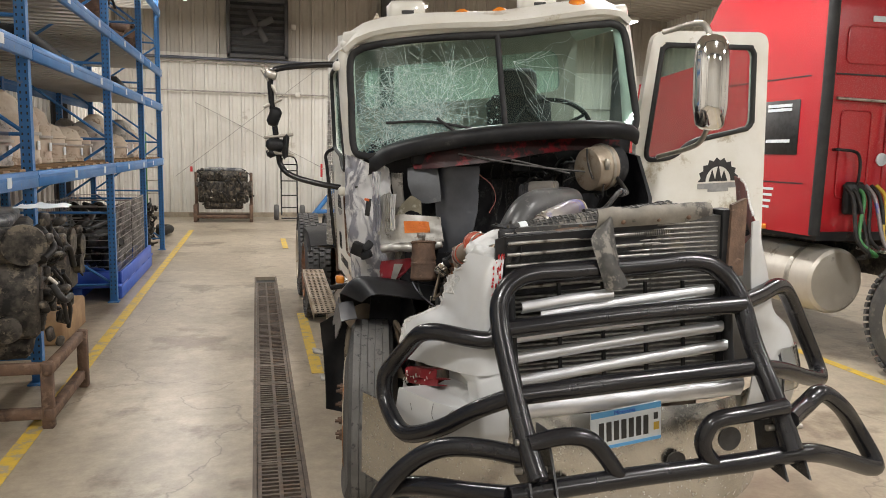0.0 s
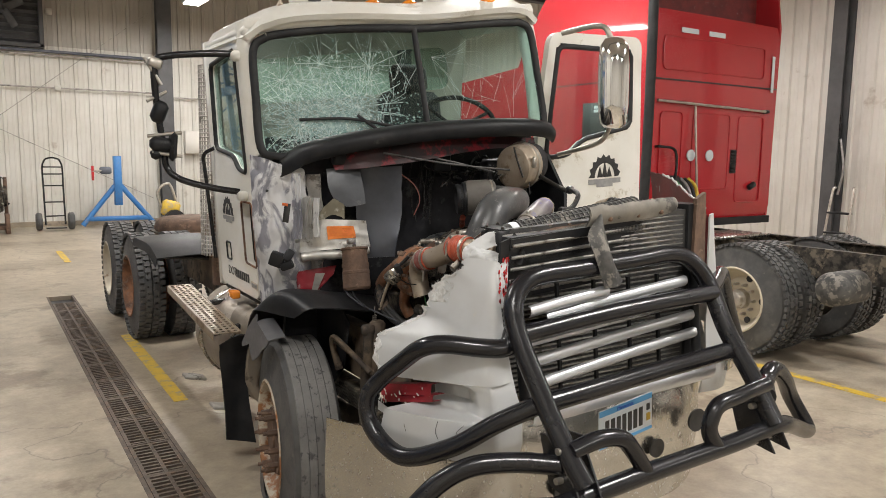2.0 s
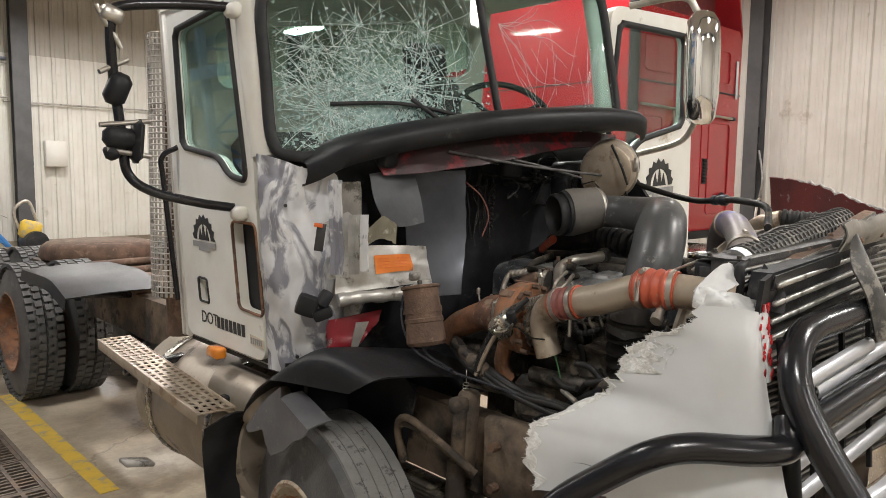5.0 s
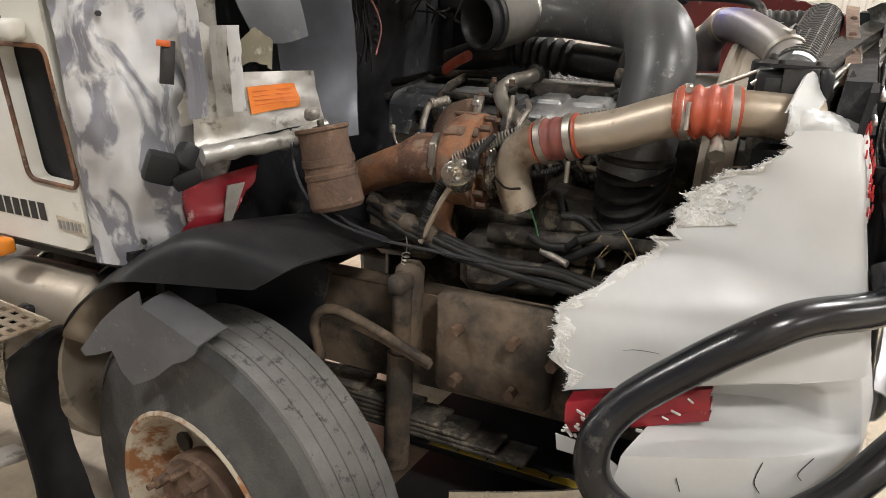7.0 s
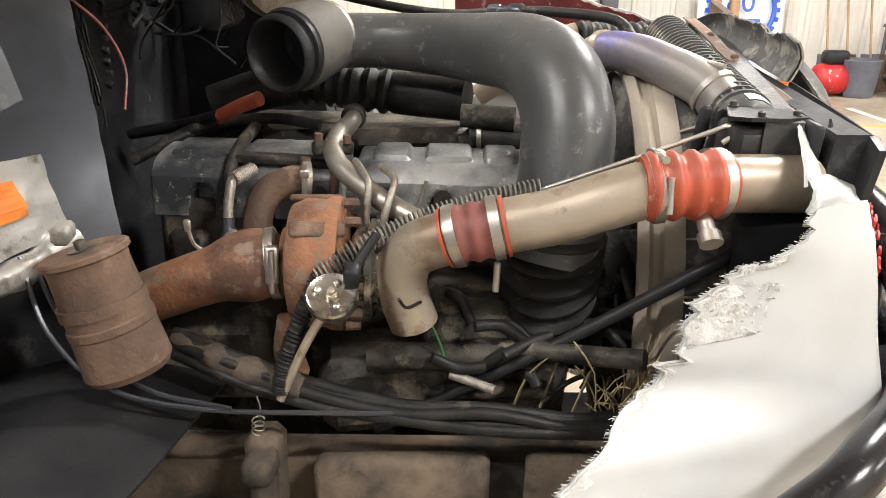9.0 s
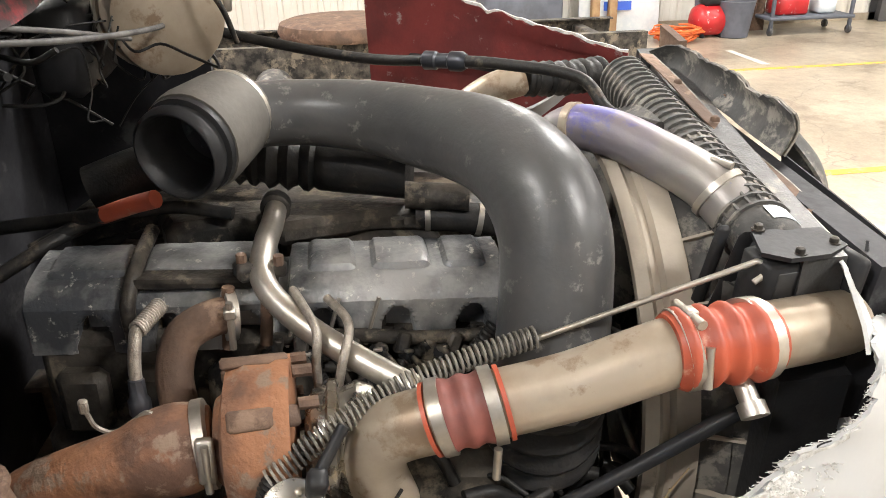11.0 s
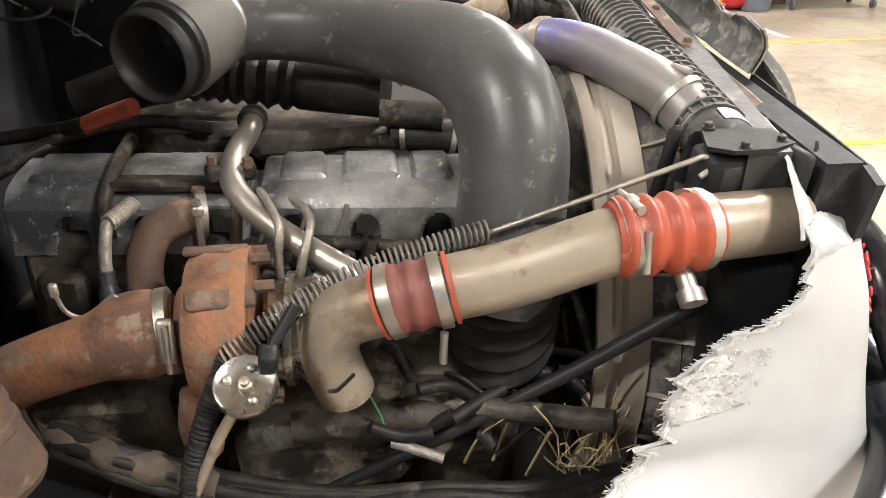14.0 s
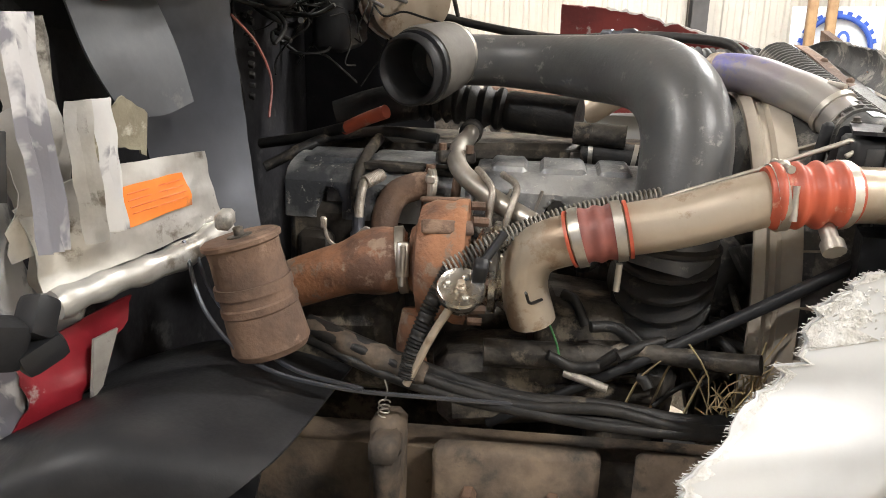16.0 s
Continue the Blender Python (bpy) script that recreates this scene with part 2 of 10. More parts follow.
TWIG = material("dry_straw", (0.45, 0.36, 0.20), (0.33, 0.25, 0.14), 20, 0.85)
BRAID = material("braided_hose", (0.42, 0.38, 0.33), (0.30, 0.27, 0.23), 60, 0.45, 0.6, 0.4, 300)
WARMGLOW = bpy.data.materials.new("lamp_diffuser")
WARMGLOW.use_nodes = True
WARMGLOW.node_tree.nodes["Principled BSDF"].inputs["Emission Color"].default_value = (1, 0.96, 0.9, 1)
WARMGLOW.node_tree.nodes["Principled BSDF"].inputs["Emission Strength"].default_value = 12


def glass(name, tint, rough=0.02):
    m = bpy.data.materials.new(name)
    m.use_nodes = True
    p = m.node_tree.nodes["Principled BSDF"]
    p.inputs["Base Color"].default_value = (*tint, 1)
    p.inputs["Roughness"].default_value, p.inputs["Transmission Weight"].default_value, p.inputs["IOR"].default_value = rough, 1.0, 1.45
    return m


GLASS = glass("tinted_glass", (0.58, 0.77, 0.72))
CRAZED = material("crazed_glass", (0.16, 0.27, 0.25), (0.30, 0.42, 0.39), 40, 0.2, 0, 0.4, 150, (0.62, 0.70, 0.68), 0.66, 60)
LENS = glass("headlight_lens", (0.9, 0.9, 0.88), 0.12)
SHARD = material("broken_glass_edge", (0.62, 0.72, 0.70), (0.42, 0.58, 0.55), 60, 0.25, 0, 0.3, 200)


def concrete():
    """Sealed floor slab: broad stains, fine mottling, scuffs and hairline cracks."""
    m = material("sealed_concrete", (0.41, 0.352, 0.268), (0.30, 0.252, 0.188), 0.55, 0.36, 0, 0.10, 45, (0.23, 0.185, 0.135), 0.61, 0.9, 0.14)
    n, l = m.node_tree.nodes, m.node_tree.links
    p = n["Principled BSDF"]
    base = p.inputs["Base Color"].links[0].from_socket
    co = n["Texture Coordinate"]
    cells = n.new("ShaderNodeTexVoronoi")
    cells.feature, cells.inputs["Scale"].default_value = "DISTANCE_TO_EDGE", 0.45
    warp = n.new("ShaderNodeTexNoise")
    warp.inputs["Scale"].default_value, warp.inputs["Detail"].default_value = 1.6, 6
    l.new(co.outputs["Object"], warp.inputs["Vector"])
    l.new(warp.outputs["Color"], cells.inputs["Vector"])
    addv = n.new("ShaderNodeVectorMath")
    l.new(co.outputs["Object"], addv.inputs[0])
    l.new(warp.outputs["Color"], addv.inputs[1])
    l.new(addv.outputs[0], cells.inputs["Vector"])
    line = n.new("ShaderNodeMapRange")
    line.inputs[1].default_value, line.inputs[2].default_value, line.inputs[3].default_value, line.inputs[4].default_value = 0.0, 0.006, 0.6, 0.0
    l.new(cells.outputs["Distance"], line.inputs[0])
    mot = n.new("ShaderNodeTexNoise")
    mot.inputs["Scale"].default_value, mot.inputs["Detail"].default_value, mot.inputs["Roughness"].default_value = 7, 10, 0.75
    l.new(co.outputs["Object"], mot.inputs["Vector"])
    val = n.new("ShaderNodeMapRange")
    val.inputs[1].default_value, val.inputs[2].default_value, val.inputs[3].default_value, val.inputs[4].default_value = 0.3, 0.7, 0.72, 1.22
    l.new(mot.outputs["Fac"], val.inputs[0])
    mul = n.new("ShaderNodeVectorMath")
    mul.operation = "SCALE"
    l.new(base, mul.inputs[0])
    l.new(val.outputs[0], mul.inputs["Scale"])
    dark = n.new("ShaderNodeMix")
    dark.data_type = "RGBA"
    l.new(line.outputs[0], dark.inputs["Factor"])
    l.new(mul.outputs[0], dark.inputs["A"])
    dark.inputs["B"].default_value = (0.12, 0.10, 0.085, 1)
    l.new(dark.outputs["Result"], p.inputs["Base Color"])
    return m


CONCRETE = concrete()
WALLWHITE = material("white_wall_panel", (0.66, 0.64, 0.59), (0.60, 0.575, 0.52), 1.2, 0.5, 0, 0.04, 40, (0.46, 0.42, 0.36), 0.70, 1.6)
WALLBEIGE = material("beige_wall_panel", (0.45, 0.42, 0.37), (0.40, 0.37, 0.32), 1.2, 0.55, 0, 0.04, 40)


# ---- building blocks ----
def bm_box(bm, c, s, rot=(0, 0, 0), bev=0.0, seg=1):
    r = bmesh.ops.create_cube(bm, size=1.0)
    vs = r["verts"]
    m = Matrix.LocRotScale(Vector(c), Euler([radians(a) for a in rot]), Vector(s))
    bmesh.ops.transform(bm, matrix=m, verts=vs)
    if bev:
        es = list({e for v in vs for e in v.link_edges})
        bmesh.ops.bevel(bm, geom=es, offset=bev, segments=seg, profile=0.6, affect="EDGES")


def frame_axes(d):
    d = d.normalized()
    a = Vector((0, 0, 1)) if abs(d.z) < 0.9 else Vector((1, 0, 0))
    s = d.cross(a).normalized()
    return s, s.cross(d).normalized()


def bm_rings(bm, rings, cap=True, close=False):
    vs = [[bm.verts.new(p) for p in ring] for ring in rings]
    k = len(vs[0])
    pairs = list(zip(vs, vs[1:])) + ([(vs[-1], vs[0])] if close else [])
    for a, b in pairs:
        for i in range(k):
            j = (i + 1) % k
            bm.faces.new((a[i], a[j], b[j], b[i]))
    if cap and not close:
        bm.faces.new(vs[0][::-1])
        bm.faces.new(vs[-1])


def bm_lathe(bm, p0, p1, prof, seg=20, cap=True):
    """prof: (metres along from p0 toward p1, radius)."""
    p0, p1 = Vector(p0), Vector(p1)
    d = (p1 - p0).normalized()
    s, u = frame_axes(d)
    rings = []
    for a, r in prof:
        c = p0 + d * a
        rings.append([c + (s * math.cos(6.28318 * i / seg) + u * math.sin(6.28318 * i / seg)) * max(r, 1e-4) for i in range(seg)])
    bm_rings(bm, rings, cap)


def bm_cyl(bm, p0, p1, r, r1=None, seg=14, bev=0.0):
    L = (Vector(p1) - Vector(p0)).length
    r1 = r if r1 is None else r1
    prof = [(0, r), (L, r1)] if not bev else [(0, r - bev), (bev, r), (L - bev, r1), (L, r1 - bev)]
    bm_lathe(bm, p0, p1, prof, seg)


def smooth_path(pts, steps=6):
    pts = [Vector(p) for p in pts]
    if len(pts) < 3 or steps < 2:
        return pts
    q = [2 * pts[0] - pts[1]] + pts + [2 * pts[-1] - pts[-2]]
    out = []
    for i in range(1, len(q) - 2):
        a, b, c, d = q[i - 1:i + 3]
        for k in range(steps):
            t = k / steps
            out.append(0.5 * (2 * b + (c - a) * t + (2 * a - 5 * b + 4 * c - d) * t * t + (3 * b - 3 * c + d - a) * t ** 3))
    return out + [pts[-1]]


def bm_tube(bm, pts, r, seg=10, steps=6, cap=True, radius=None, hollow=0.0):
    if seg < 12 and 0.005 <= r < 0.2 and (steps > 1 or r > 0.009):
        seg, steps = 12, max(steps, 6)
    path = smooth_path(pts, steps)
    d0 = path[1] - path[0]
    s, u = frame_axes(d0)
    rings, n = [], len(path)
    for i, c in enumerate(path):
        d = (path[min(i + 1, n - 1)] - path[max(i - 1, 0)]).normalized()
        s = (s - d * s.dot(d)).normalized()
        u = d.cross(s)
        rr = radius(i / (n - 1)) if radius else r
        rings.append([c + (s * math.cos(6.28318 * k / seg) + u * math.sin(6.28318 * k / seg)) * rr for k in range(seg)])
    if hollow:
        inner = []
        for i in range(0, min(n, 10)):
            c = path[i]
            inner.append([c + (p - c) * (1 - hollow) for p in rings[i]])
        rings = inner[::-1] + rings
        vs0 = len(rings)
    bm_rings(bm, rings, cap)


def corrugated(pts, r, ribs, depth=0.14, sub=4):
    path = smooth_path(pts, 24)
    return path, (lambda t: r * (1 + depth * math.sin(6.28318 * ribs * t)))


def bm_spring(bm, p0, p1, r, wire, turns, seg=6, sub=10):
    p0, p1 = Vector(p0), Vector(p1)
    s, u = frame_axes(p1 - p0)
    n = int(turns * sub)
    pts = [p0.lerp(p1, i / n) + (s * math.cos(6.28318 * i / sub) + u * math.sin(6.28318 * i / sub)) * r for i in range(n + 1)]
    bm_tube(bm, pts, wire, seg, 1)


def bm_sheet(bm, rows, thick=0.004):
    """A grid of points made into a sheet with thickness."""
    rows = [[Vector(p) for p in r] for r in rows]
    h, w = len(rows), len(rows[0])

    def nrm(i, j):
        a = rows[min(i + 1, h - 1)][j] - rows[max(i - 1, 0)][j]
        b = rows[i][min(j + 1, w - 1)] - rows[i][max(j - 1, 0)]
        c = a.cross(b)
        return c.normalized() if c.length > 1e-9 else Vector((0, 0, 1))
    f = [[bm.verts.new(rows[i][j]) for j in range(w)] for i in range(h)]
    k = [[bm.verts.new(rows[i][j] - nrm(i, j) * thick) for j in range(w)] for i in range(h)]
    for i in range(h - 1):
        for j in range(w - 1):
            bm.faces.new((f[i][j], f[i + 1][j], f[i + 1][j + 1], f[i][j + 1]))
            bm.faces.new((k[i][j], k[i][j + 1], k[i + 1][j + 1], k[i + 1][j]))
    for i in range(h - 1):
        bm.faces.new((f[i][0], k[i][0], k[i + 1][0], f[i + 1][0]))
        bm.faces.new((f[i][-1], f[i + 1][-1], k[i + 1][-1], k[i][-1]))
    for j in range(w - 1):
        bm.faces.new((f[0][j], f[0][j + 1], k[0][j + 1], k[0][j]))
        bm.faces.new((f[-1][j], k[-1][j], k[-1][j + 1], f[-1][j + 1]))


def patch(ctrl, nu, nv):
    """Smooth surface through a small grid of control points."""
    rows = [smooth_path(r, nv) for r in ctrl]
    cols = [smooth_path([r[j] for r in rows], nu) for j in range(len(rows[0]))]
    return [[cols[j][i] for j in range(len(cols))] for i in range(len(cols[0]))]


def faceted(ctrl, nu, nv, ease):
    """Surface through a grid of control points, near-straight between them, so that its creases stay crisp."""
    def steps(a, b, n):
        return [a.lerp(b, (k / n) * (1 - ease) + ease * (3 * (k / n) ** 2 - 2 * (k / n) ** 3)) for k in range(n)]

    def run(r, n):
        out = []
        for a, b in zip(r, r[1:]):
            out += steps(a, b, n)
        return out + [r[-1]]
    rows = [run([Vector(p) for p in r], nv) for r in ctrl]
    cols = [run([r[j] for r in rows], nu) for j in range(len(rows[0]))]
    return [[cols[j][i] for j in range(len(cols))] for i in range(len(cols[0]))]


def bm_plate(bm, outline, d, holes=()):
    """A flat plate: outline of points in a plane, pushed by the vector d; holes are outlines too."""
    d = Vector(d)
    vs = [bm.verts.new(Vector(p)) for p in outline]
    es = [bm.edges.new((vs[i], vs[(i + 1) % len(vs)])) for i in range(len(vs))]
    for hole in holes:
        hv = [bm.verts.new(Vector(p)) for p in hole]
        es += [bm.edges.new((hv[i], hv[(i + 1) % len(hv)])) for i in range(len(hv))]
    r = bmesh.ops.triangle_fill(bm, edges=es, use_beauty=True)
    fs = [g for g in r["geom"] if isinstance(g, bmesh.types.BMFace)]
    e = bmesh.ops.extrude_face_region(bm, geom=fs)
    bmesh.ops.translate(bm, vec=d, verts=[g for g in e["geom"] if isinstance(g, bmesh.types.BMVert)])


def rounded(pts, r, n=5):
    """Rounds the corners of an outline."""
    pts = [Vector(p) for p in pts]
    out = []
    for i, p in enumerate(pts):
        a, b = pts[i - 1] - p, pts[(i + 1) % len(pts)] - p
        ra = min(r, a.length * 0.45, b.length * 0.45)
        s, e = p + a.normalized() * ra, p + b.normalized() * ra
        for k in range(n + 1):
            t = k / n
            out.append(s * (1 - t) ** 2 + p * 2 * t * (1 - t) + e * t * t)
    return out


def finish(bm, sharp=50):
    bmesh.ops.recalc_face_normals(bm, faces=bm.faces)
    me = bpy.data.meshes.new("mesh")
    bm.to_mesh(me)
    bm.free()
    me.shade_smooth()
    me.set_sharp_from_angle(angle=radians(sharp))
    return me


ROOT_AT, SITE = {}, {}
HERE = [Matrix()]          # where the things built next stand: their drawing frame to the hall


def stand_at(m):
    HERE[0] = m


def affine(rows):
    return Matrix([*rows, (0, 0, 0, 1)])


def thing(name, at, label, category, group="", kind=""):
    ob = new(name)
    ob.empty_display_size = 0.1
    at = HERE[0] @ Vector(at)
    ob.location = at
    ROOT_AT[ob.name], SITE[ob.name] = at, HERE[0]
    return tagged(ob, label, category, group, kind)


def site_of(ob):
    while ob.parent:
        ob = ob.parent
    return SITE.get(ob.name, Matrix())


def base_of(ob):
    while ob.parent:
        ob = ob.parent
    return ROOT_AT.get(ob.name, Vector((0, 0, 0)))


def part(name, bm, mat, parent, label="", sharp=50):
    if name in SPLIT and not isinstance(bm, bpy.types.Mesh):
        made = [single(SINGULAR.get(name, name), b, mat, parent, label, sharp) for b in islands(bm)]
        return made[0]
    return single(name, bm, mat, parent, label, sharp)


def single(name, bm, mat, parent, label="", sharp=50):
    me = bm if isinstance(bm, bpy.types.Mesh) else finish(bm, sharp)
    if not isinstance(bm, bpy.types.Mesh):
        me.transform(Matrix.Translation(-base_of(parent)) @ site_of(parent))
    me.materials.append(mat)
    ob = new(name, me)
    ob.parent = parent
    return tagged(ob, label)


def solo(name, bm, mat, label, category, group="", kind="", sharp=50):
    """A thing or a piece of the setting that is one mesh, its origin at its base."""
    me = finish(bm, sharp)
    me.transform(HERE[0])
    co = [v.co for v in me.vertices]
    at = Vector((sum(c.x for c in co) / len(co), sum(c.y for c in co) / len(co), min(c.z for c in co)))
    if kind == "structure":
        at = Vector((0, 0, 0))
    me.transform(Matrix.Translation(-at))
    me.materials.append(mat)
    ob = new(name, me)
    ob.location = at
    ROOT_AT[ob.name], SITE[ob.name] = at, HERE[0]
    return tagged(ob, label, category, group, kind)


def mesh_of(build, mat=None):
    bm = bmesh.new()
    build(bm)
    me = finish(bm)
    if mat:
        me.materials.append(mat)
    return me


def piece(name, me, parent, m, label=""):
    """A repeat part that shares its mesh; m is its pose in the world."""
    ob = new(name, me)
    ob.parent = parent
    ob.matrix_basis = Matrix.Translation(-base_of(parent)) @ site_of(parent) @ m
    return tagged(ob, label)


SPLIT = {"block", "engine_block", "inlet_housing", "cowl_module", "hub_nut", "hand_hole", "harness", "pump_group", "grille_side", "grille_upright", "hanging_wires", "wire_bundle", "rear_hoses", "bumper_hole", "bolt", "rivets", "side_channel", "rusty_bracket", "cover_bolts", "housing_bolts", "pipe_bolts", "clamp_bolt", "frame_bracket", "frame_bolts", "hazard_strip", "fuel_rail", "dip_rod", "bellows", "inlet_manifold", "hose_tangle", "broken_lamp_housing", "shock_absorber", "rear_deck", "chassis_gear", "fittings", "pipes", "bright_fittings", "red_chip", "black_clamp", "cover_strap", "brace", "door_frame", "fan", "shroud_edge", "contents", "headlight_surround", "tank_end_bracket", "print_bar", "leaf_spring", "pipe_clamp", "v_clamp", "door_emblem", "actuator_plug", "stand_leg", "white_flake"}
SINGULAR = {"hanging_wires": "hanging_wire", "rear_hoses": "rear_hose", "rivets": "rivet", "cover_bolts": "cover_bolt", "housing_bolts": "housing_bolt", "pipe_bolts": "pipe_bolt", "frame_bolts": "frame_bolt", "fittings": "fitting", "pipes": "pipe", "bright_fittings": "steel_fitting", "pump_group": "pump", "wire_bundle": "wire", "harness": "harness_strand", "hose_tangle": "small_hose", "contents": "packed_hose", "bellows": "bellows_ring", "chassis_gear": "chassis_fitting", "rear_deck": "deck_fitting"}


def islands(bm):
    """The loose pieces of a mesh, each as a mesh of its own."""
    seen, out = set(), []
    for f in bm.faces:
        if f in seen:
            continue
        stack, group = [f], []
        seen.add(f)
        while stack:
            g = stack.pop()
            group.append(g)
            for v in g.verts:
                for h in v.link_faces:
                    if h not in seen:
                        seen.add(h)
                        stack.append(h)
        nb, made = bmesh.new(), {}
        for g in group:
            for v in g.verts:
                if v not in made:
                    made[v] = nb.verts.new(v.co)
            nb.faces.new([made[v] for v in g.verts])
        out.append(nb)
    bm.free()
    return out


def B():
    return bmesh.new()


def one(f, *a, **k):
    bm = bmesh.new()
    f(bm, *a, **k)
    return bm


def many(calls):
    bm = bmesh.new()
    for f, a, k in calls:
        f(bm, *a, **k)
    return bm


# ---- the hall ----
X0, X1, Y0, Y1, ZC = -3.6, 12.2, -10.0, 20.95, 5.9
DX0, DX1, DY0, DY1 = -0.015, 0.29, -4.0, 11.1      # the trench drain


def build_floor():
    bm = B()
    xs, ys = [X0, DX0, DX1, X1], [Y0, DY0, DY1, Y1]
    grid = [[bm.verts.new((x, y, 0)) for y in ys] for x in xs]
    for i in range(3):
        for j in range(3):
            if (i, j) != (1, 1):
                bm.faces.new((grid[i][j], grid[i + 1][j], grid[i + 1][j + 1], grid[i][j + 1]))
    low = [bm.verts.new((x, y, -0.16)) for x, y in ((DX0, DY0), (DX1, DY0), (DX1, DY1), (DX0, DY1))]
    top = [grid[1][1], grid[2][1], grid[2][2], grid[1][2]]
    for i in range(4):
        bm.faces.new((top[i], low[i], low[(i + 1) % 4], top[(i + 1) % 4]))
    bm.faces.new(low)
    return solo("floor", bm, CONCRETE, "worn sealed concrete workshop floor with stains and scuffs", "floor", kind="structure")


floor = build_floor()


def ribbed(name, p0, p1, z0, z1, mat, label, pitch=0.305, depth=0.035, inward=(0, -1, 0)):
    """Profiled steel cladding: a rib each pitch, with small stiffeners between."""
    p0, p1, n = Vector(p0), Vector(p1), Vector(inward)
    d = (p1 - p0)
    L = d.length
    d.normalize()
    prof, s = [], 0.0
    while s < L:
        prof += [(s, 0), (s + 0.09, 0), (s + 0.105, 0.006), (s + 0.135, 0.006), (s + 0.15, 0), (s + 0.205, 0), (s + 0.225, depth), (s + 0.275, depth), (s + 0.295, 0)]
        s += pitch
    prof = [(a, b) for a, b in prof if a <= L] + [(L, 0)]
    bm = B()
    rows = [[p0 + d * a + n * b + Vector((0, 0, z)) for a, b in prof] for z in (z0, z1)]
    bm_sheet(bm, rows, 0.012)
    return solo(name, bm, mat, label, "wall", kind="structure", sharp=20)


ribbed("wall_north", (X0, Y1 - 0.1, 0), (X1, Y1 - 0.1, 0), 0.12, 4.25, WALLWHITE, "white ribbed steel wall panels above a concrete curb")
ribbed("wall_north_upper", (X0, Y1 - 0.06, 0), (X1, Y1 - 0.06, 0), 4.25, ZC + 0.5, WALLBEIGE, "beige ribbed steel wall panels under the eaves")
ribbed("wall_east", (X1 - 0.1, Y1, 0), (X1 - 0.1, Y0, 0), 0.12, ZC + 0.5, WALLWHITE, "white ribbed steel wall panels", inward=(-1, 0, 0))
ribbed("wall_west", (X0 + 0.1, Y0, 0), (X0 + 0.1, Y1, 0), 0.12, ZC + 0.5, WALLWHITE, "white ribbed steel wall panels behind the rack", inward=(1, 0, 0))
ribbed("wall_south", (X1, Y0 + 0.1, 0), (X0, Y0 + 0.1, 0), 0.12, ZC + 0.5, WALLWHITE, "white ribbed steel wall panels", inward=(0, 1, 0))
solo("wall_curb", many([(bm_box, (((X0 + X1) / 2, Y1 - 0.08, 0.06), (X1 - X0, 0.16, 0.12)), {}), (bm_box, ((X1 - 0.08, (Y0 + Y1) / 2, 0.06), (0.16, Y1 - Y0 - 0.34, 0.12)), {})]), CONCRETE, "low grey concrete curb along the walls", "curb", kind="structure")


def build_ceiling():
    bm = B()
    prof, s = [], Y0
    while s < Y1:
        prof += [(s, 0), (s + 0.22, 0), (s + 0.24, -0.03), (s + 0.28, -0.03), (s + 0.30, 0)]
        s += 0.305
    prof = [(a, b) for a, b in prof if a < Y1] + [(Y1, 0)]
    mid = (X0 + X1) / 2
    bm_sheet(bm, [[Vector((x, a, ZC + 0.45 - abs(x - mid) * 0.055 + b)) for a, b in prof] for x in (X0, mid, X1)], 0.02)
    return solo("ceiling", bm, WALLBEIGE, "beige ribbed steel roof liner", "ceiling", kind="structure", sharp=20)


build_ceiling()
for ya in (-5.4, 1.3, 8.05, 14.8):
    bm = B()
    for sx, xa in ((1, X0 + 0.28), (-1, X1 - 0.28)):
        bm_box(bm, (xa - 0.13 * sx, ya, ZC / 2), (0.02, 0.24, ZC))
        bm_box(bm, (xa + 0.13 * sx, ya, ZC / 2 - 0.12), (0.02, 0.24, ZC - 0.25))
        bm_box(bm, (xa, ya, ZC / 2), (0.24, 0.014, ZC))
    for dz in (0.0, -0.34):
        bm_box(bm, ((X0 + X1) / 2, ya, ZC - 0.12 + dz), (X1 - X0 - 0.5, 0.22, 0.02))
    bm_box(bm, ((X0 + X1) / 2, ya, ZC - 0.29), (X1 - X0 - 0.5, 0.014, 0.32))
    solo("portal_frame", bm, COLUMN, "dark grey steel portal frame carrying the roof", "steel frame", "roof frames", "structure")
bm = B()
bm_box(bm, (3.5, Y1 - 0.34, ZC / 2), (0.34, 0.02, ZC))
bm_box(bm, (3.5, Y1 - 0.58, ZC / 2), (0.34, 0.02, ZC))
bm_box(bm, (3.5, Y1 - 0.46, ZC / 2), (0.016, 0.23, ZC))
solo("end_wall_column", bm, COLUMN, "dark grey steel column against the end wall", "column", kind="structure")
bm = B()
bm_box(bm, (10.4, Y1 - 0.34, ZC / 2), (0.34, 0.02, ZC))
bm_box(bm, (10.4, Y1 - 0.58, ZC / 2), (0.34, 0.02, ZC))
bm_box(bm, (10.4, Y1 - 0.46, ZC / 2), (0.016, 0.23, ZC))
solo("end_wall_column", bm, COLUMN, "dark grey steel column against the end wall", "column", kind="structure")

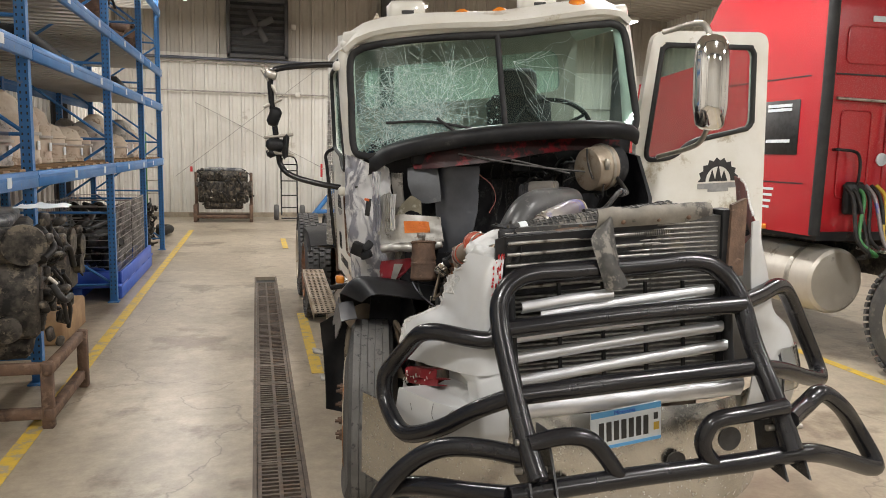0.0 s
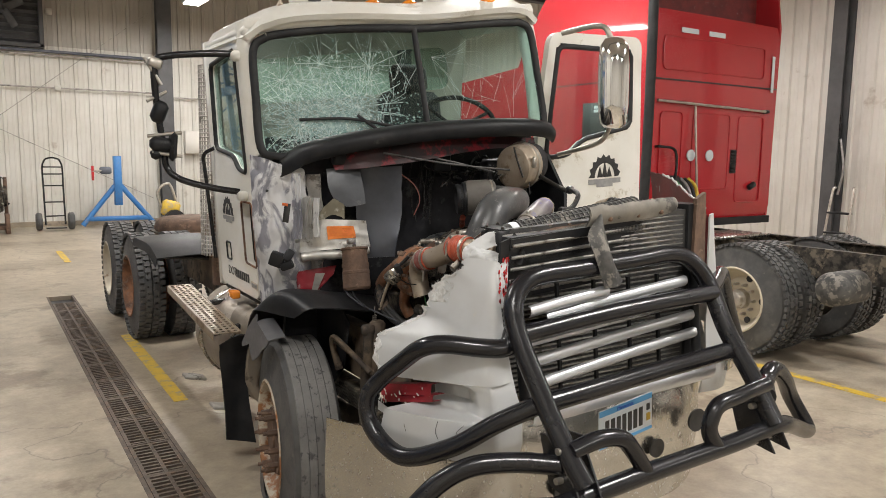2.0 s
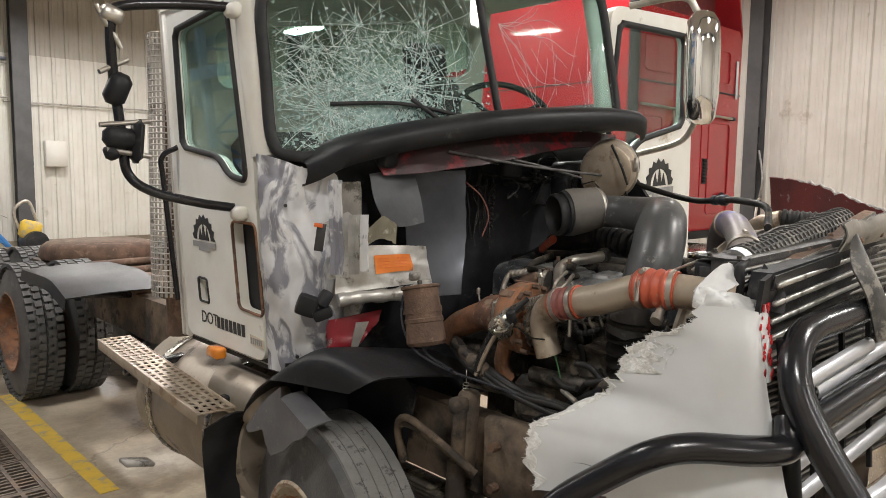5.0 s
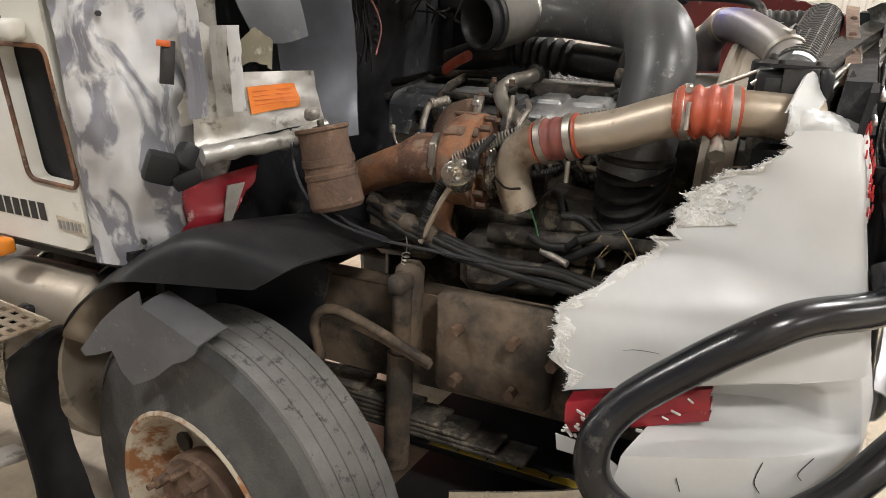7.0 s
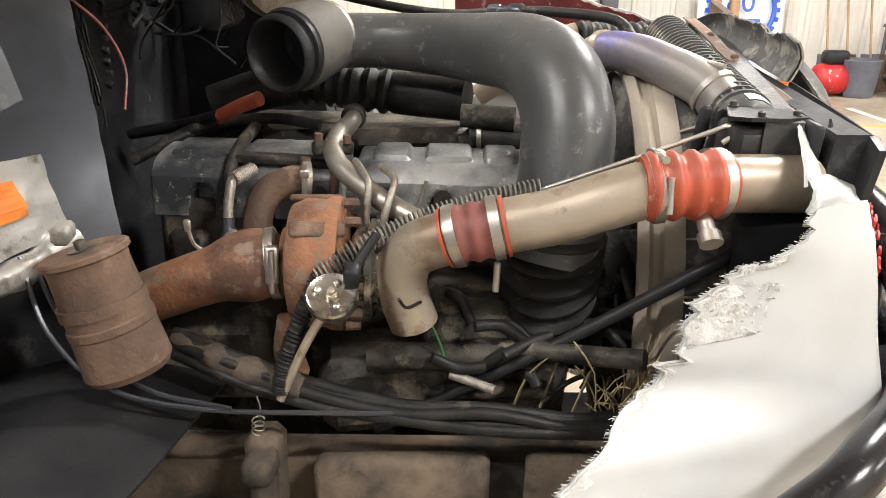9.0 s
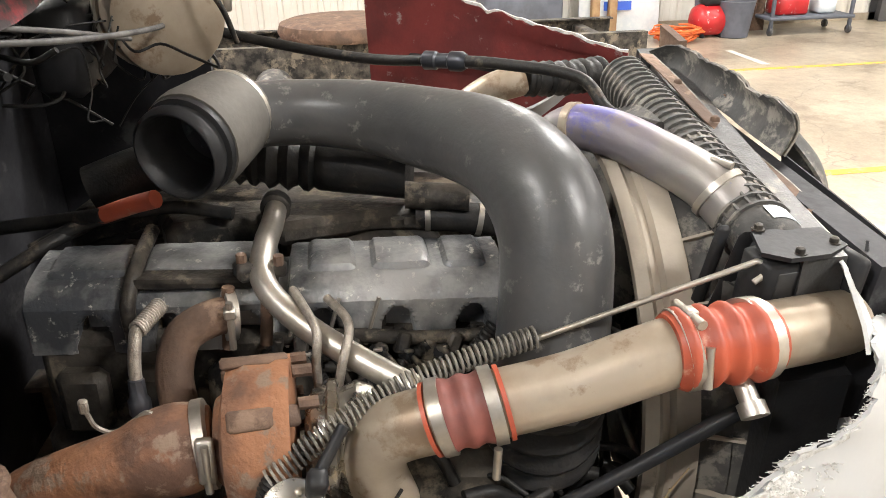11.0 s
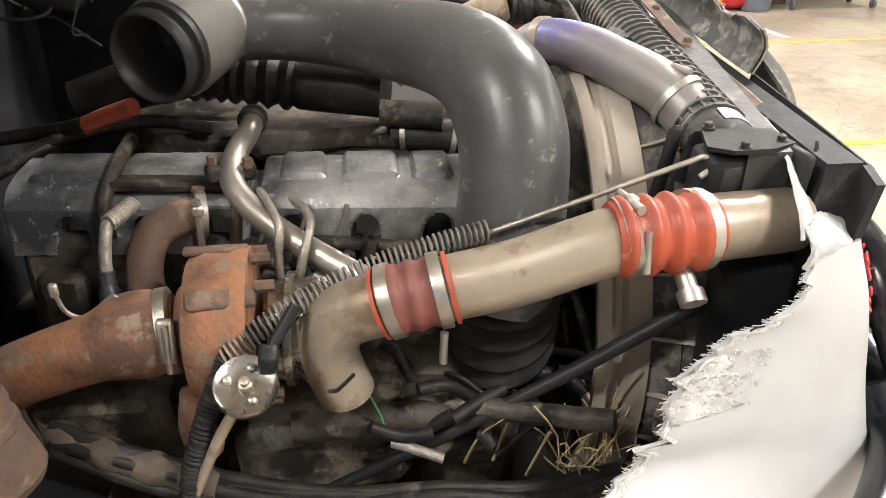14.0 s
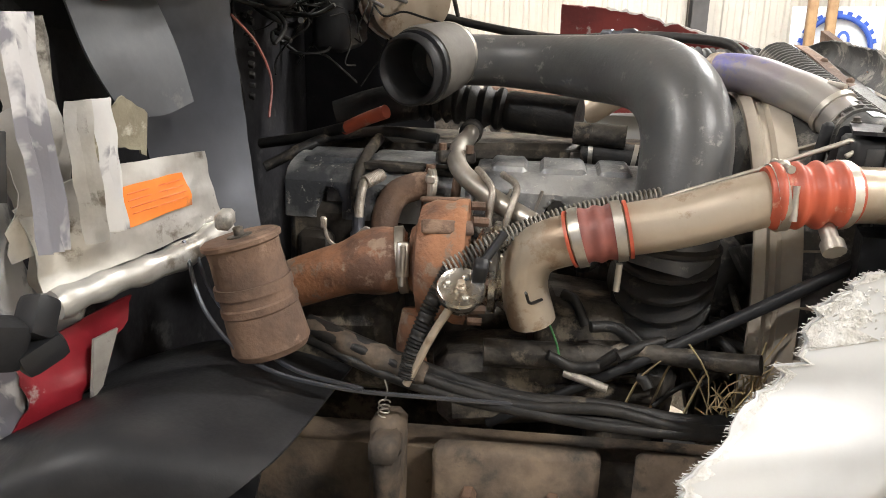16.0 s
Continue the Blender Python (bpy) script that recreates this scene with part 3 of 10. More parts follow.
# fixtures under the roof
for lx, ly in LAMPS:
    fx = thing("bay_light", (lx, ly, LAMP_Z), "long white high-bay light fixture, switched on", "ceiling light", "bay lights")
    part("housing", one(bm_box, (lx, ly, LAMP_Z + 0.07), (0.40, 1.26, 0.08), bev=0.02), WALLWHITE, fx)
    part("diffuser", one(bm_box, (lx, ly, LAMP_Z + 0.015), (0.34, 1.2, 0.02), bev=0.004), WARMGLOW, fx, "glowing white diffuser")
    for dy in (-0.5, 0.5):
        part("hanger", one(bm_cyl, (lx, ly + dy, LAMP_Z + 0.1), (lx, ly + dy, ZC + 0.44 - abs(lx - 4.7) * 0.055), 0.006, seg=6), WIRE, fx)

# painted lines, thin films of paint
for name, xa, ya, xb, yb in (("yellow_aisle_line", -1.43, -6, -1.33, 17.4), ("yellow_bay_line", 5.07, -9, 5.17, 15.0), ("yellow_bay_mark", 0.45, 6.3, 0.55, 8.6), ("yellow_bay_mark", 0.49, 14.2, 0.59, 15.75), ("yellow_bay_line", 8.72, -9, 8.82, 3.0)):
    solo(name, one(bm_box, ((xa + xb) / 2, (ya + yb) / 2, 0.002), (xb - xa, yb - ya, 0.004)), YELLOW, "worn yellow painted floor line", "floor marking", "painted lines", "structure")
solo("white_bay_mark", one(bm_box, (9.5, -1.69, 0.002), (0.98, 0.1, 0.004), (0, 0, 0)), WALLWHITE, "short white painted floor mark", "floor marking", "painted lines", "structure")

# trench drain
drain = thing("trench_drain", (0.14, 4.0, 0), "rusty slotted cast-iron drain grating set in the floor", "floor drain", kind="structure")
for sx in (DX0 + 0.012, DX1 - 0.012):
    part("edge_rail", one(bm_box, (sx, (DY0 + DY1) / 2, -0.02), (0.024, DY1 - DY0, 0.045)), CAST, drain)


def grate(bm):
    L, W = 0.5, DX1 - DX0 - 0.056
    for x in (-W / 2 + 0.011, 0, W / 2 - 0.011):
        bm_box(bm, (x, 0, 0), (0.022, L, 0.03))
    for y in (-L / 2 + 0.012, L / 2 - 0.012):
        bm_box(bm, (0, y, 0), (W, 0.022, 0.028))
    n = 10
    for i in range(1, n):
        y = -L / 2 + L * i / n
        for x in (-W / 4, W / 4):
            bm_box(bm, (x, y, -0.001), (W / 2 - 0.02, 0.019, 0.024))


# black box fills the trench: shade below the bars, put into colour
part("channel", one(bm_box, ((DX0 + DX1) / 2, (DY0 + DY1) / 2, -0.10), (DX1 - DX0 - 0.05, DY1 - DY0 - 0.02, 0.10)), INKSHADE, drain, "black fill under the grating, shade of the trench put into colour")
GRATE = mesh_of(grate, CAST)
for i in range(int((DY1 - DY0) / 0.504)):
    piece("grate", GRATE, drain, Matrix.Translation(((DX0 + DX1) / 2, DY0 + 0.26 + i * 0.504, -0.013 + 0.001 * (i % 3))))


# ---- the wrecked white truck ----
ROLL = radians(3.5)
CS, SN = math.cos(ROLL), math.sin(ROLL)


def C(u, v, w):
    """Cab frame: u to the right of its middle, v along the hall, w up; the cab leans a little."""
    s = max(0.0, u / 0.8) ** 1.4 * min(1.0, max(0.0, (w - 1.6) / 0.25))
    up = min(1.0, max(0.0, (w - 1.85) / 0.65))
    return Vector((1.433 + u * CS - w * SN - 0.06 * s * up, v - 0.29 * s, w * CS + u * SN + 0.085 * s))


def cbox(bm, c, s, rot=(0, 0, 0), bev=0.0):
    bm_box(bm, C(*c), s, (rot[0], rot[1] - 3.5, rot[2]), bev)


CAB_SITE = affine(((1.0141, -0.0018, 0.0045, 0.0392), (-0.0547, 1.0135, -0.0161, 0.1139), (0.0028, 0.0048, 1.0435, -0.1066)))
stand_at(CAB_SITE)
truck = thing("wrecked_truck", (1.34, 6.0, 0), "white heavy truck with a smashed bonnet, torn fender and cracked windshield", "truck")


def P(name, bm, mat, label="", parent=None, sharp=50):
    return part(name, bm, mat, parent or truck, label, sharp)


def drawn_in(m, ob=None):
    """The frame in which the next parts of the truck, or of another thing, are drawn."""
    SITE[(ob or truck).name] = m


# cab shell -------------------------------------------------
V0, V1, HW = 4.55, 5.32, 0.83
WB, WT = 1.09, 2.50


def roof_rows():
    rows = []
    for k in range(15):
        t = k / 14
        v = 4.315 + t * (V1 - 4.315)
        front = min(1.0, t / 0.22)
        lift = math.sin(front * math.pi / 2)
        row = []
        for j in range(25):
            s = -1 + 2 * j / 24
            u = s * (HW - 0.012)
            bow = (1 - abs(s) ** 5) ** 0.5
            vv = v + 0.26 * abs(s) ** 2.2 * (1 - t) ** 2
            row.append(C(u * (0.985 if t < 0.1 else 1), vv, 2.485 + (0.03 + 0.085 * lift) * bow - 0.06 * abs(s) ** 9))
        rows.append(row)
    return rows


cab = P("cab", one(bm_sheet, roof_rows(), 0.03), WHITE, "white steel cab roof")
for sx in (-1, 1):
    P("pillar", one(bm_tube, [C(sx * 0.79, 4.60, 1.86), C(sx * 0.80, 4.63, 2.2), C(sx * 0.79, 4.66, 2.52)], 0.048, 10, 4), WHITE)
P("header", one(bm_tube, [C(-0.80, 4.62, 2.50), C(-0.4, 4.44, 2.525), C(0, 4.37, 2.535), C(0.4, 4.44, 2.525), C(0.80, 4.62, 2.50)], 0.042, 10, 6), WHITE)
bm = B()
win = rounded([C(-0.60, V1, 2.14), C(0.70, V1, 2.14), C(0.70, V1, 2.40), C(-0.60, V1, 2.40)], 0.07)
bm_plate(bm, [C(-HW, V1, WB), C(HW, V1, WB), C(HW, V1, WT), C(-HW, V1, WT)], (0, 0.03, 0), [win])
P("rear_panel", bm, LINER, "pale lined back wall with a rear window")
P("rear_pane", one(bm_plate, rounded([C(-0.61, V1 + 0.012, 2.13), C(0.71, V1 + 0.012, 2.13), C(0.71, V1 + 0.012, 2.41), C(-0.61, V1 + 0.012, 2.41)], 0.07), (0, 0.006, 0)), GLASS).visible_shadow = False
P("cab_floor", one(cbox, (0, (V0 + V1) / 2 - 0.05, 1.10), (2 * HW - 0.04, V1 - V0 + 0.05, 0.05)), BLACKPLASTIC)
P("dashboard", one(bm_tube, [C(-0.72, 4.62, 1.78), C(0, 4.48, 1.80), C(0.72, 4.62, 1.78)], 0.11, 10, 5), BLACKPLASTIC, "dark dashboard")
for u in (-0.38, 0.40):
    bm = B()
    cbox(bm, (u, 5.02, 1.52), (0.46, 0.42, 0.14), bev=0.05)
    hs = 0.62 if u > 0 else 0.40
    cbox(bm, (u, 5.20, 1.55 + hs / 2), (0.44, 0.13, hs), (-8, 0, 0), bev=0.05)
    if u > 0:
        cbox(bm, (u, 5.21, 2.24), (0.26, 0.09, 0.18), (-8, 0, 0), bev=0.035)
    cbox(bm, (u, 5.02, 1.28), (0.30, 0.30, 0.34), bev=0.02)
    P("seat", bm, SEAT, "dark fabric seat")
bm = B()
ring = [C(0.42 + 0.21 * math.cos(a), 4.72 + 0.10 * math.sin(a), 1.93 + 0.17 * math.sin(a)) for a in [6.28318 * i / 24 for i in range(25)]]
bm_tube(bm, ring, 0.014, 8, 1, cap=False)
for a in (0.3, 2.2, 4.4):
    bm_cyl(bm, C(0.42, 4.72, 1.92), C(0.42 + 0.2 * math.cos(a), 4.72 + 0.10 * math.sin(a), 1.93 + 0.17 * math.sin(a)), 0.011, seg=6)
bm_cyl(bm, C(0.42, 4.72, 1.92), C(0.42, 4.6, 1.72), 0.03, seg=8)
P("steering_wheel", bm, BLACKPLASTIC)


# windshield: two panes meeting at a black divider
def ws(u, t, off=0.0):
    """A point of the windshield: u across, t from bottom 0 to top 1."""
    v = 4.195 + 0.145 * t + (0.345 - 0.09 * t) * abs(u / 0.8) ** 1.55 - off
    return C(u * (1 - 0.015 * t), v, 1.855 + 0.63 * t - 0.045 * t * abs(u / 0.8) ** 4)


for sx in (-1, 1):
    rows = [[ws(sx * (0.012 + 0.765 * j / 10), 0.02 + 0.95 * i / 8) for j in range(11)] for i in range(9)]
    pane = P("windshield_pane", one(bm_sheet, rows if sx > 0 else [r[::-1] for r in rows], 0.006), GLASS, "green-tinted laminated glass, shattered" if sx < 0 else "green-tinted laminated glass with cracks")
    pane.visible_shadow = False
P("divider", one(bm_tube, [ws(0, 0.0, 0.006), ws(0, 0.5, 0.006), ws(0, 0.99, 0.006)], 0.016, 8, 4), BLACKRUB)
gasket = [ws(-0.79 + 1.58 * i / 24, 0.985) for i in range(1, 24)] + [ws(0.79, 0.9), ws(0.795, 0.5), ws(0.79, 0.08)] + [ws(0.79 - 1.58 * i / 24, 0.0) for i in range(1, 24)] + [ws(-0.79, 0.08), ws(-0.795, 0.5), ws(-0.79, 0.9)]
P("gasket", one(bm_tube, gasket + gasket[:1], 0.021, 8, 2, cap=False), BLACKRUB, "black rubber windshield gasket")

rng = random.Random(4)


def crack_line(bm, u, t, ang, length, w, bend=0.5):
    step = 0.022
    pts = [(u, t)]
    while length > 0:
        ang += rng.uniform(-bend, bend)
        u += math.cos(ang) * step
        t += math.sin(ang) * step / 0.63
        if not (-0.775 < u < 0.775 and 0.03 < t < 0.96):
            break
        if abs(u) < 0.015:
            break
        pts.append((u, t))
        length -= step
    if len(pts) > 1:
        bm_tube(bm, [ws(a, b, 0.009) for a, b in pts], w, 4, 1)
    return pts


bm = B()
for hub, n, reach in (((-0.62, 0.25), 34, 0.5), ((-0.36, 0.36), 34, 0.5), ((-0.50, 0.72), 20, 0.3), ((-0.27, 0.68), 22, 0.35), ((-0.68, 0.62), 16, 0.3)):
    for i in range(n):
        a = 6.28318 * i / n + rng.uniform(-0.1, 0.1)
        crack_line(bm, hub[0], hub[1], a, 0.62 * reach * rng.uniform(0.3, 1.0), rng.choice((0.0005, 0.0008, 0.0012)), 0.10)
    for ringr in (0.05, 0.09, 0.14, 0.20):
        for i in range(10):
            a = rng.uniform(0, 6.28)
            crack_line(bm, hub[0] + ringr * math.cos(a), hub[1] + ringr * math.sin(a) / 0.63, a + 1.57, ringr * rng.uniform(0.3, 0.8), 0.0007, 0.2)
for i in range(520):
    a, d = rng.uniform(0, 6.28), rng.random() ** 0.6
    crack_line(bm, -0.50 + 0.27 * d * math.cos(a), 0.34 + 0.34 * d * math.sin(a), rng.uniform(0, 6.28), rng.uniform(0.022, 0.075), rng.choice((0.0005, 0.0007, 0.0011)), 0.55)
for i in range(24):
    crack_line(bm, rng.uniform(-0.7, -0.02), rng.uniform(0.1, 0.6), rng.uniform(1.2, 2.0), rng.uniform(0.1, 0.35), 0.0008, 0.12)
P("crack_web", bm, SHARD, "dense web of white cracks across the shattered pane")
bm = B()
for i in range(20):
    crack_line(bm, rng.uniform(0.15, 0.70), rng.uniform(0.1, 0.45), rng.uniform(0.5, 2.9), rng.uniform(0.08, 0.3), 0.0006, 0.10)
for i in range(7):
    crack_line(bm, 0.08, 0.75, rng.uniform(-1.4, 0.2), rng.uniform(0.2, 0.5), 0.0008, 0.25)
P("crack_web", bm, SHARD, "fine cracks in the other pane")
# crazed crumbs of glass clinging to the lower corner
bm = B()
for i in range(3600):
    a, d = rng.uniform(0, 6.283), abs(rng.gauss(0, 0.20))
    u, t = -0.46 + 1.25 * d * math.cos(a), 0.24 + 0.9 * d * math.sin(a) / 0.63
    if not (-0.77 < u < -0.03 and 0.03 < t < 0.93):
        continue
    s = rng.uniform(0.0025, 0.0075)
    p, b0 = [], rng.uniform(0, 6.28)
    for k in range(3 + i % 2):
        an = b0 + k * 6.283 / (3 + i % 2)
        p.append(ws(u + s * math.cos(an), t + s * math.sin(an) / 0.63, 0.0075 + rng.uniform(0, 0.004)))
    bm.faces.new([bm.verts.new(q) for q in p])
P("crazed_glass", bm, CRAZED, "crazed green glass crumbs").visible_shadow = False

# wipers
for pts, blade in (([ws(-0.16, 0.02, 0.03), ws(-0.26, 0.16, 0.035), ws(-0.36, 0.30, 0.03)], ((-0.62, 0.29), (-0.18, 0.20))), ([ws(0.42, 0.0, 0.03), ws(0.52, 0.06, 0.035)], ((0.34, 0.05), (0.66, 0.10)))):
    bm = B()
    bm_tube(bm, pts, 0.008, 6, 4)
    bm_tube(bm, [ws(*blade[0], 0.02), ws((blade[0][0] + blade[1][0]) / 2, (blade[0][1] + blade[1][1]) / 2 + 0.03, 0.03), ws(*blade[1], 0.02)], 0.007, 6, 4)
    P("wiper", bm, BLACKRUB)

# roof lights and beacons
for u in (-0.15, 0.02 + 0.05, 0.50):
    at = C(u, 4.50, 2.588 - 0.04 * abs(u))
    lamp_ = P("marker_lamp", one(bm_lathe, at, at + Vector((0, 0, 0.06)), [(0, 0.052), (0.02, 0.052), (0.04, 0.042), (0.055, 0.02), (0.058, 0.001)], 16), AMBER, "amber dome marker lamp")
for u in (-0.45, 0.32):
    at = C(u, 4.62, 2.585)
    P("roof_lamp", one(bm_box, at + Vector((0, 0, 0.06)), (0.21, 0.11, 0.11), (0, -3.5, 0), 0.02), WHITE, "white box lamp with a lettered face")
    P("lamp_lettering", one(bm_box, at + Vector((0, -0.057, 0.05)), (0.07, 0.004, 0.02), (0, -3.5, 0)), INKSHADE, "dark printed wordmark bar")
for u in (-0.62, -0.19, 0.25):
    at = C(u, 4.60, 2.575)
    P("aerial_base", one(bm_lathe, at, at + Vector((0, 0, 0.06)), [(0, 0.03), (0.02, 0.025), (0.05, 0.008), (0.06, 0.004)], 10), CREAM)


# doors ------------------------------------------------------
def door_shape(P3, hinge_hi=True):
    """Outline, window and cut-outs of a door; P3 maps (along, up) to the world."""
    out = rounded([P3(0.02, 1.11), P3(0.70, 1.11), P3(0.70, 2.44), P3(0.12, 2.48), P3(0.03, 1.9)], 0.06)
    win = rounded([P3(0.08, 1.77), P3(0.22, 1.79), P3(0.30, 1.86), P3(0.62, 1.90), P3(0.62, 2.36), P3(0.16, 2.40)], 0.05)
    return out, win


def left_door(a, w, d=0.0):
    return C(-HW - d, 4.585 + a, w)


out, win = door_shape(left_door)
hole = rounded([left_door(0.018, 1.28), left_door(0.206, 1.288), left_door(0.226, 1.62), left_door(0.04, 1.618)], 0.03)
latch = rounded([left_door(0.465, 1.27), left_door(0.553, 1.27), left_door(0.56, 1.368), left_door(0.475, 1.368)], 0.014)
door = P("door", one(bm_plate, out, (0.045, 0, 0), [win, hole, latch]), WHITE, "white door with an empty lower pocket")
part("door_pane", one(bm_plate, [p + Vector((0.02, 0, 0)) for p in win], (0.006, 0, 0)), GLASS, door).visible_shadow = False
part("window_seal", one(bm_tube, list(win) + [win[0]], 0.012, 6, 1, cap=False), BLACKRUB, door)
part("pocket_edge", one(bm_tube, list(hole) + [hole[0]], 0.006, 6, 1, cap=False), RUST, door, "rust-red edge of the empty pocket")
part("latch_rim", one(bm_tube, list(latch) + [latch[0]], 0.005, 6, 1, cap=False), BLACKRUB, door)
part("inner_panel", one(bm_plate, [left_door(0.04, 1.14, -0.05), left_door(0.68, 1.14, -0.05), left_door(0.68, 1.75, -0.05), left_door(0.04, 1.75, -0.05)], (0.02, 0, 0)), BLACKPLASTIC, door)


def logo(P3, cu, cw, size, parent):
    """Half a saw blade over fir trees, with bars for the lettering below."""
    bm = B()
    teeth, n = [], 17
    for i in range(n + 1):
        a = math.pi * i / n
        r = size * (1.0 if i % 2 else 0.86)
        teeth.append(P3(cu + r * math.cos(a), cw + r * math.sin(a)))
    inner = [P3(cu + 0.62 * size * math.cos(math.pi * i / 14), cw + 0.62 * size * math.sin(math.pi * i / 14)) for i in range(15)][::-1]
    nrm = (P3(1, 0) - P3(0, 0)).cross(P3(0, 1) - P3(0, 0)).normalized()
    if nrm.y > 0.5 or nrm.x > 0.5:
        nrm = -nrm
    bm_plate(bm, [p + nrm * 0.001 for p in teeth + inner], nrm * 0.002)
    for du, h in ((-0.3, 0.5), (0.0, 0.72), (0.28, 0.45)):
        tree = [P3(cu + (du - 0.17) * size, cw), P3(cu + (du + 0.17) * size, cw), P3(cu + du * size, cw + h * size)]
        bm_plate(bm, [p + nrm * 0.001 for p in tree], nrm * 0.002)
    part("door_emblem", bm, INKSHADE, parent, "black half saw-blade emblem with fir trees")
    for k, (wd, up, th) in enumerate(((1.0, -0.18, 0.11), (0.5, -0.36, 0.07))):
        bar = [P3(cu - wd * size, cw + (up - th) * size), P3(cu + wd * size, cw + (up - th) * size), P3(cu + wd * size, cw + (up + th) * size), P3(cu - wd * size, cw + (up + th) * size)]
        part("lettering_bar", one(bm_plate, [p + nrm * 0.001 for p in bar], nrm * 0.002), GREYINK, parent, "grey lettering bar")


logo(lambda a, w: left_door(a, w, 0.0), 0.476, 1.528, 0.104, door)


def words(text, P3, a, w, size, parent, mat=INKSHADE, name="lettering"):
    cu = bpy.data.curves.new("text", "FONT")
    cu.body, cu.size, cu.extrude = text, size, 0.0008
    ob = bpy.data.objects.new("text", cu)
    me = bpy.data.meshes.new_from_object(ob)
    o, ex, ey = P3(a, w), (P3(1, 0) - P3(0, 0)).normalized(), (P3(0, 1) - P3(0, 0)).normalized()
    ez = ex.cross(ey)
    m = Matrix((ex, ey, ez)).transposed().to_4x4()
    m.translation = o + ez * 0.0015
    me.transform(Matrix.Translation(-base_of(parent)) @ site_of(parent) @ m)
    bpy.data.objects.remove(ob)
    return part(name, me, mat, parent)


LD = lambda a, w: left_door(0.62 - a, w, 0.0)
words("DOT", LD, 0.07, 1.183, 0.070, door)
for k in range(7):
    x = 0.215 + k * 0.035
    part("number_bar", one(bm_plate, [LD(x, 1.178) - Vector((0.001, 0, 0)), LD(x + 0.026, 1.178) - Vector((0.001, 0, 0)), LD(x + 0.026, 1.226) - Vector((0.001, 0, 0)), LD(x, 1.226) - Vector((0.001, 0, 0))], (-0.001, 0, 0)), INKSHADE, door)
part("maker_plate", one(bm_plate, [left_door(0.025, 1.158, 0.002), left_door(0.125, 1.164, 0.002), left_door(0.125, 1.200, 0.002), left_door(0.025, 1.194, 0.002)], (-0.002, 0, 0)), CREAM, door)
for k in range(6):
    part("maker_bar", one(bm_plate, [left_door(0.034 + 0.015 * k, 1.167, 0.0045), left_door(0.043 + 0.015 * k, 1.167, 0.0045), left_door(0.043 + 0.015 * k, 1.190, 0.0045), left_door(0.034 + 0.015 * k, 1.190, 0.0045)], (-0.001, 0, 0)), GREYINK, door)
bm = B()
bm_tube(bm, [left_door(0.74, 1.25, 0.02), left_door(0.735, 1.75, 0.045), left_door(0.72, 1.86, 0.05), left_door(0.67, 1.9, 0.0)], 0.011, 8, 5)
P("grab_handle", bm, BLACKPAINT)
bm = B()
for w0, w1 in ((1.09, 2.5),):
    cbox(bm, (-HW + 0.02, 5.30, (w0 + w1) / 2), (0.05, 0.05, w1 - w0), bev=0.012)
cbox(bm, (-HW + 0.05, 4.95, 1.095), (0.06, 0.78, 0.03), bev=0.012)
cbox(bm, (-HW + 0.03, 4.95, 2.475), (0.06, 0.74, 0.05), bev=0.015)
P("door_frame", bm, WHITE)


def right_door(a, w, d=0.0):
    o, e = C(HW + 0.02, 4.42, 0), Vector((0.995, 0.055, 0.055))
    up = C(0, 0, 1) - C(0, 0, 0)
    n = e.cross(up).normalized()
    return o + e * a + up * w - n * (0.0 - d)


out = rounded([right_door(0.02, 1.11), right_door(0.93, 1.11), right_door(0.93, 2.49), right_door(0.14, 2.50), right_door(0.03, 1.9)], 0.08)
win = rounded([right_door(0.09, 1.76), right_door(0.28, 1.77), right_door(0.40, 1.86), right_door(0.83, 1.93), right_door(0.83, 2.40), right_door(0.20, 2.42)], 0.06)
rdoor = P("door", one(bm_plate, out, (0, 0.045, 0), [win, rounded([right_door(0.70, 1.34), right_door(0.76, 1.34), right_door(0.76, 1.46), right_door(0.70, 1.46)], 0.012)]), WHITE, "white door standing wide open")
pn = part("door_pane", one(bm_plate, [p + Vector((0, 0.02, 0)) for p in win], (0, 0.006, 0)), GLASS, rdoor)
pn.visible_shadow = False
part("window_seal", one(bm_tube, list(win) + [win[0]], 0.016, 6, 1, cap=False), BLACKRUB, rdoor)
logo(lambda a, w: right_door(a, w, 0.0), 0.60, 1.615, 0.145, rdoor)

# chrome mirror on the open door
bm = B()
mc = Vector((2.40, 4.02, 2.235))
prof = [(-0.25, 0.02), (-0.245, 0.055), (-0.22, 0.082), (-0.12, 0.098), (0.1, 0.1), (0.2, 0.09), (0.24, 0.06), (0.25, 0.02)]
rings = []
for a, r in prof:
    rings.append([mc + Vector((1.0 * r * math.cos(t) - 0.05 * a, 0.7 * r * math.sin(t), a)) for t in [6.28318 * i / 20 for i in range(20)]])
bm_rings(bm, rings)
mir = P("mirror", bm, CHROME, "chrome mirror head", sharp=60)
part("mirror_arm", one(bm_tube, [mc + Vector((0, 0.03, 0.24)), mc + Vector((-0.03, 0.10, 0.32)), mc + Vector((-0.12, 0.32, 0.30))], 0.016, 8, 5), STEEL, mir)
part("mirror_arm", one(bm_tube, [mc + Vector((0.02, 0.03, -0.24)), mc + Vector((0.0, 0.10, -0.33)), mc + Vector((-0.10, 0.33, -0.40))], 0.014, 8, 5), STEEL, mir)

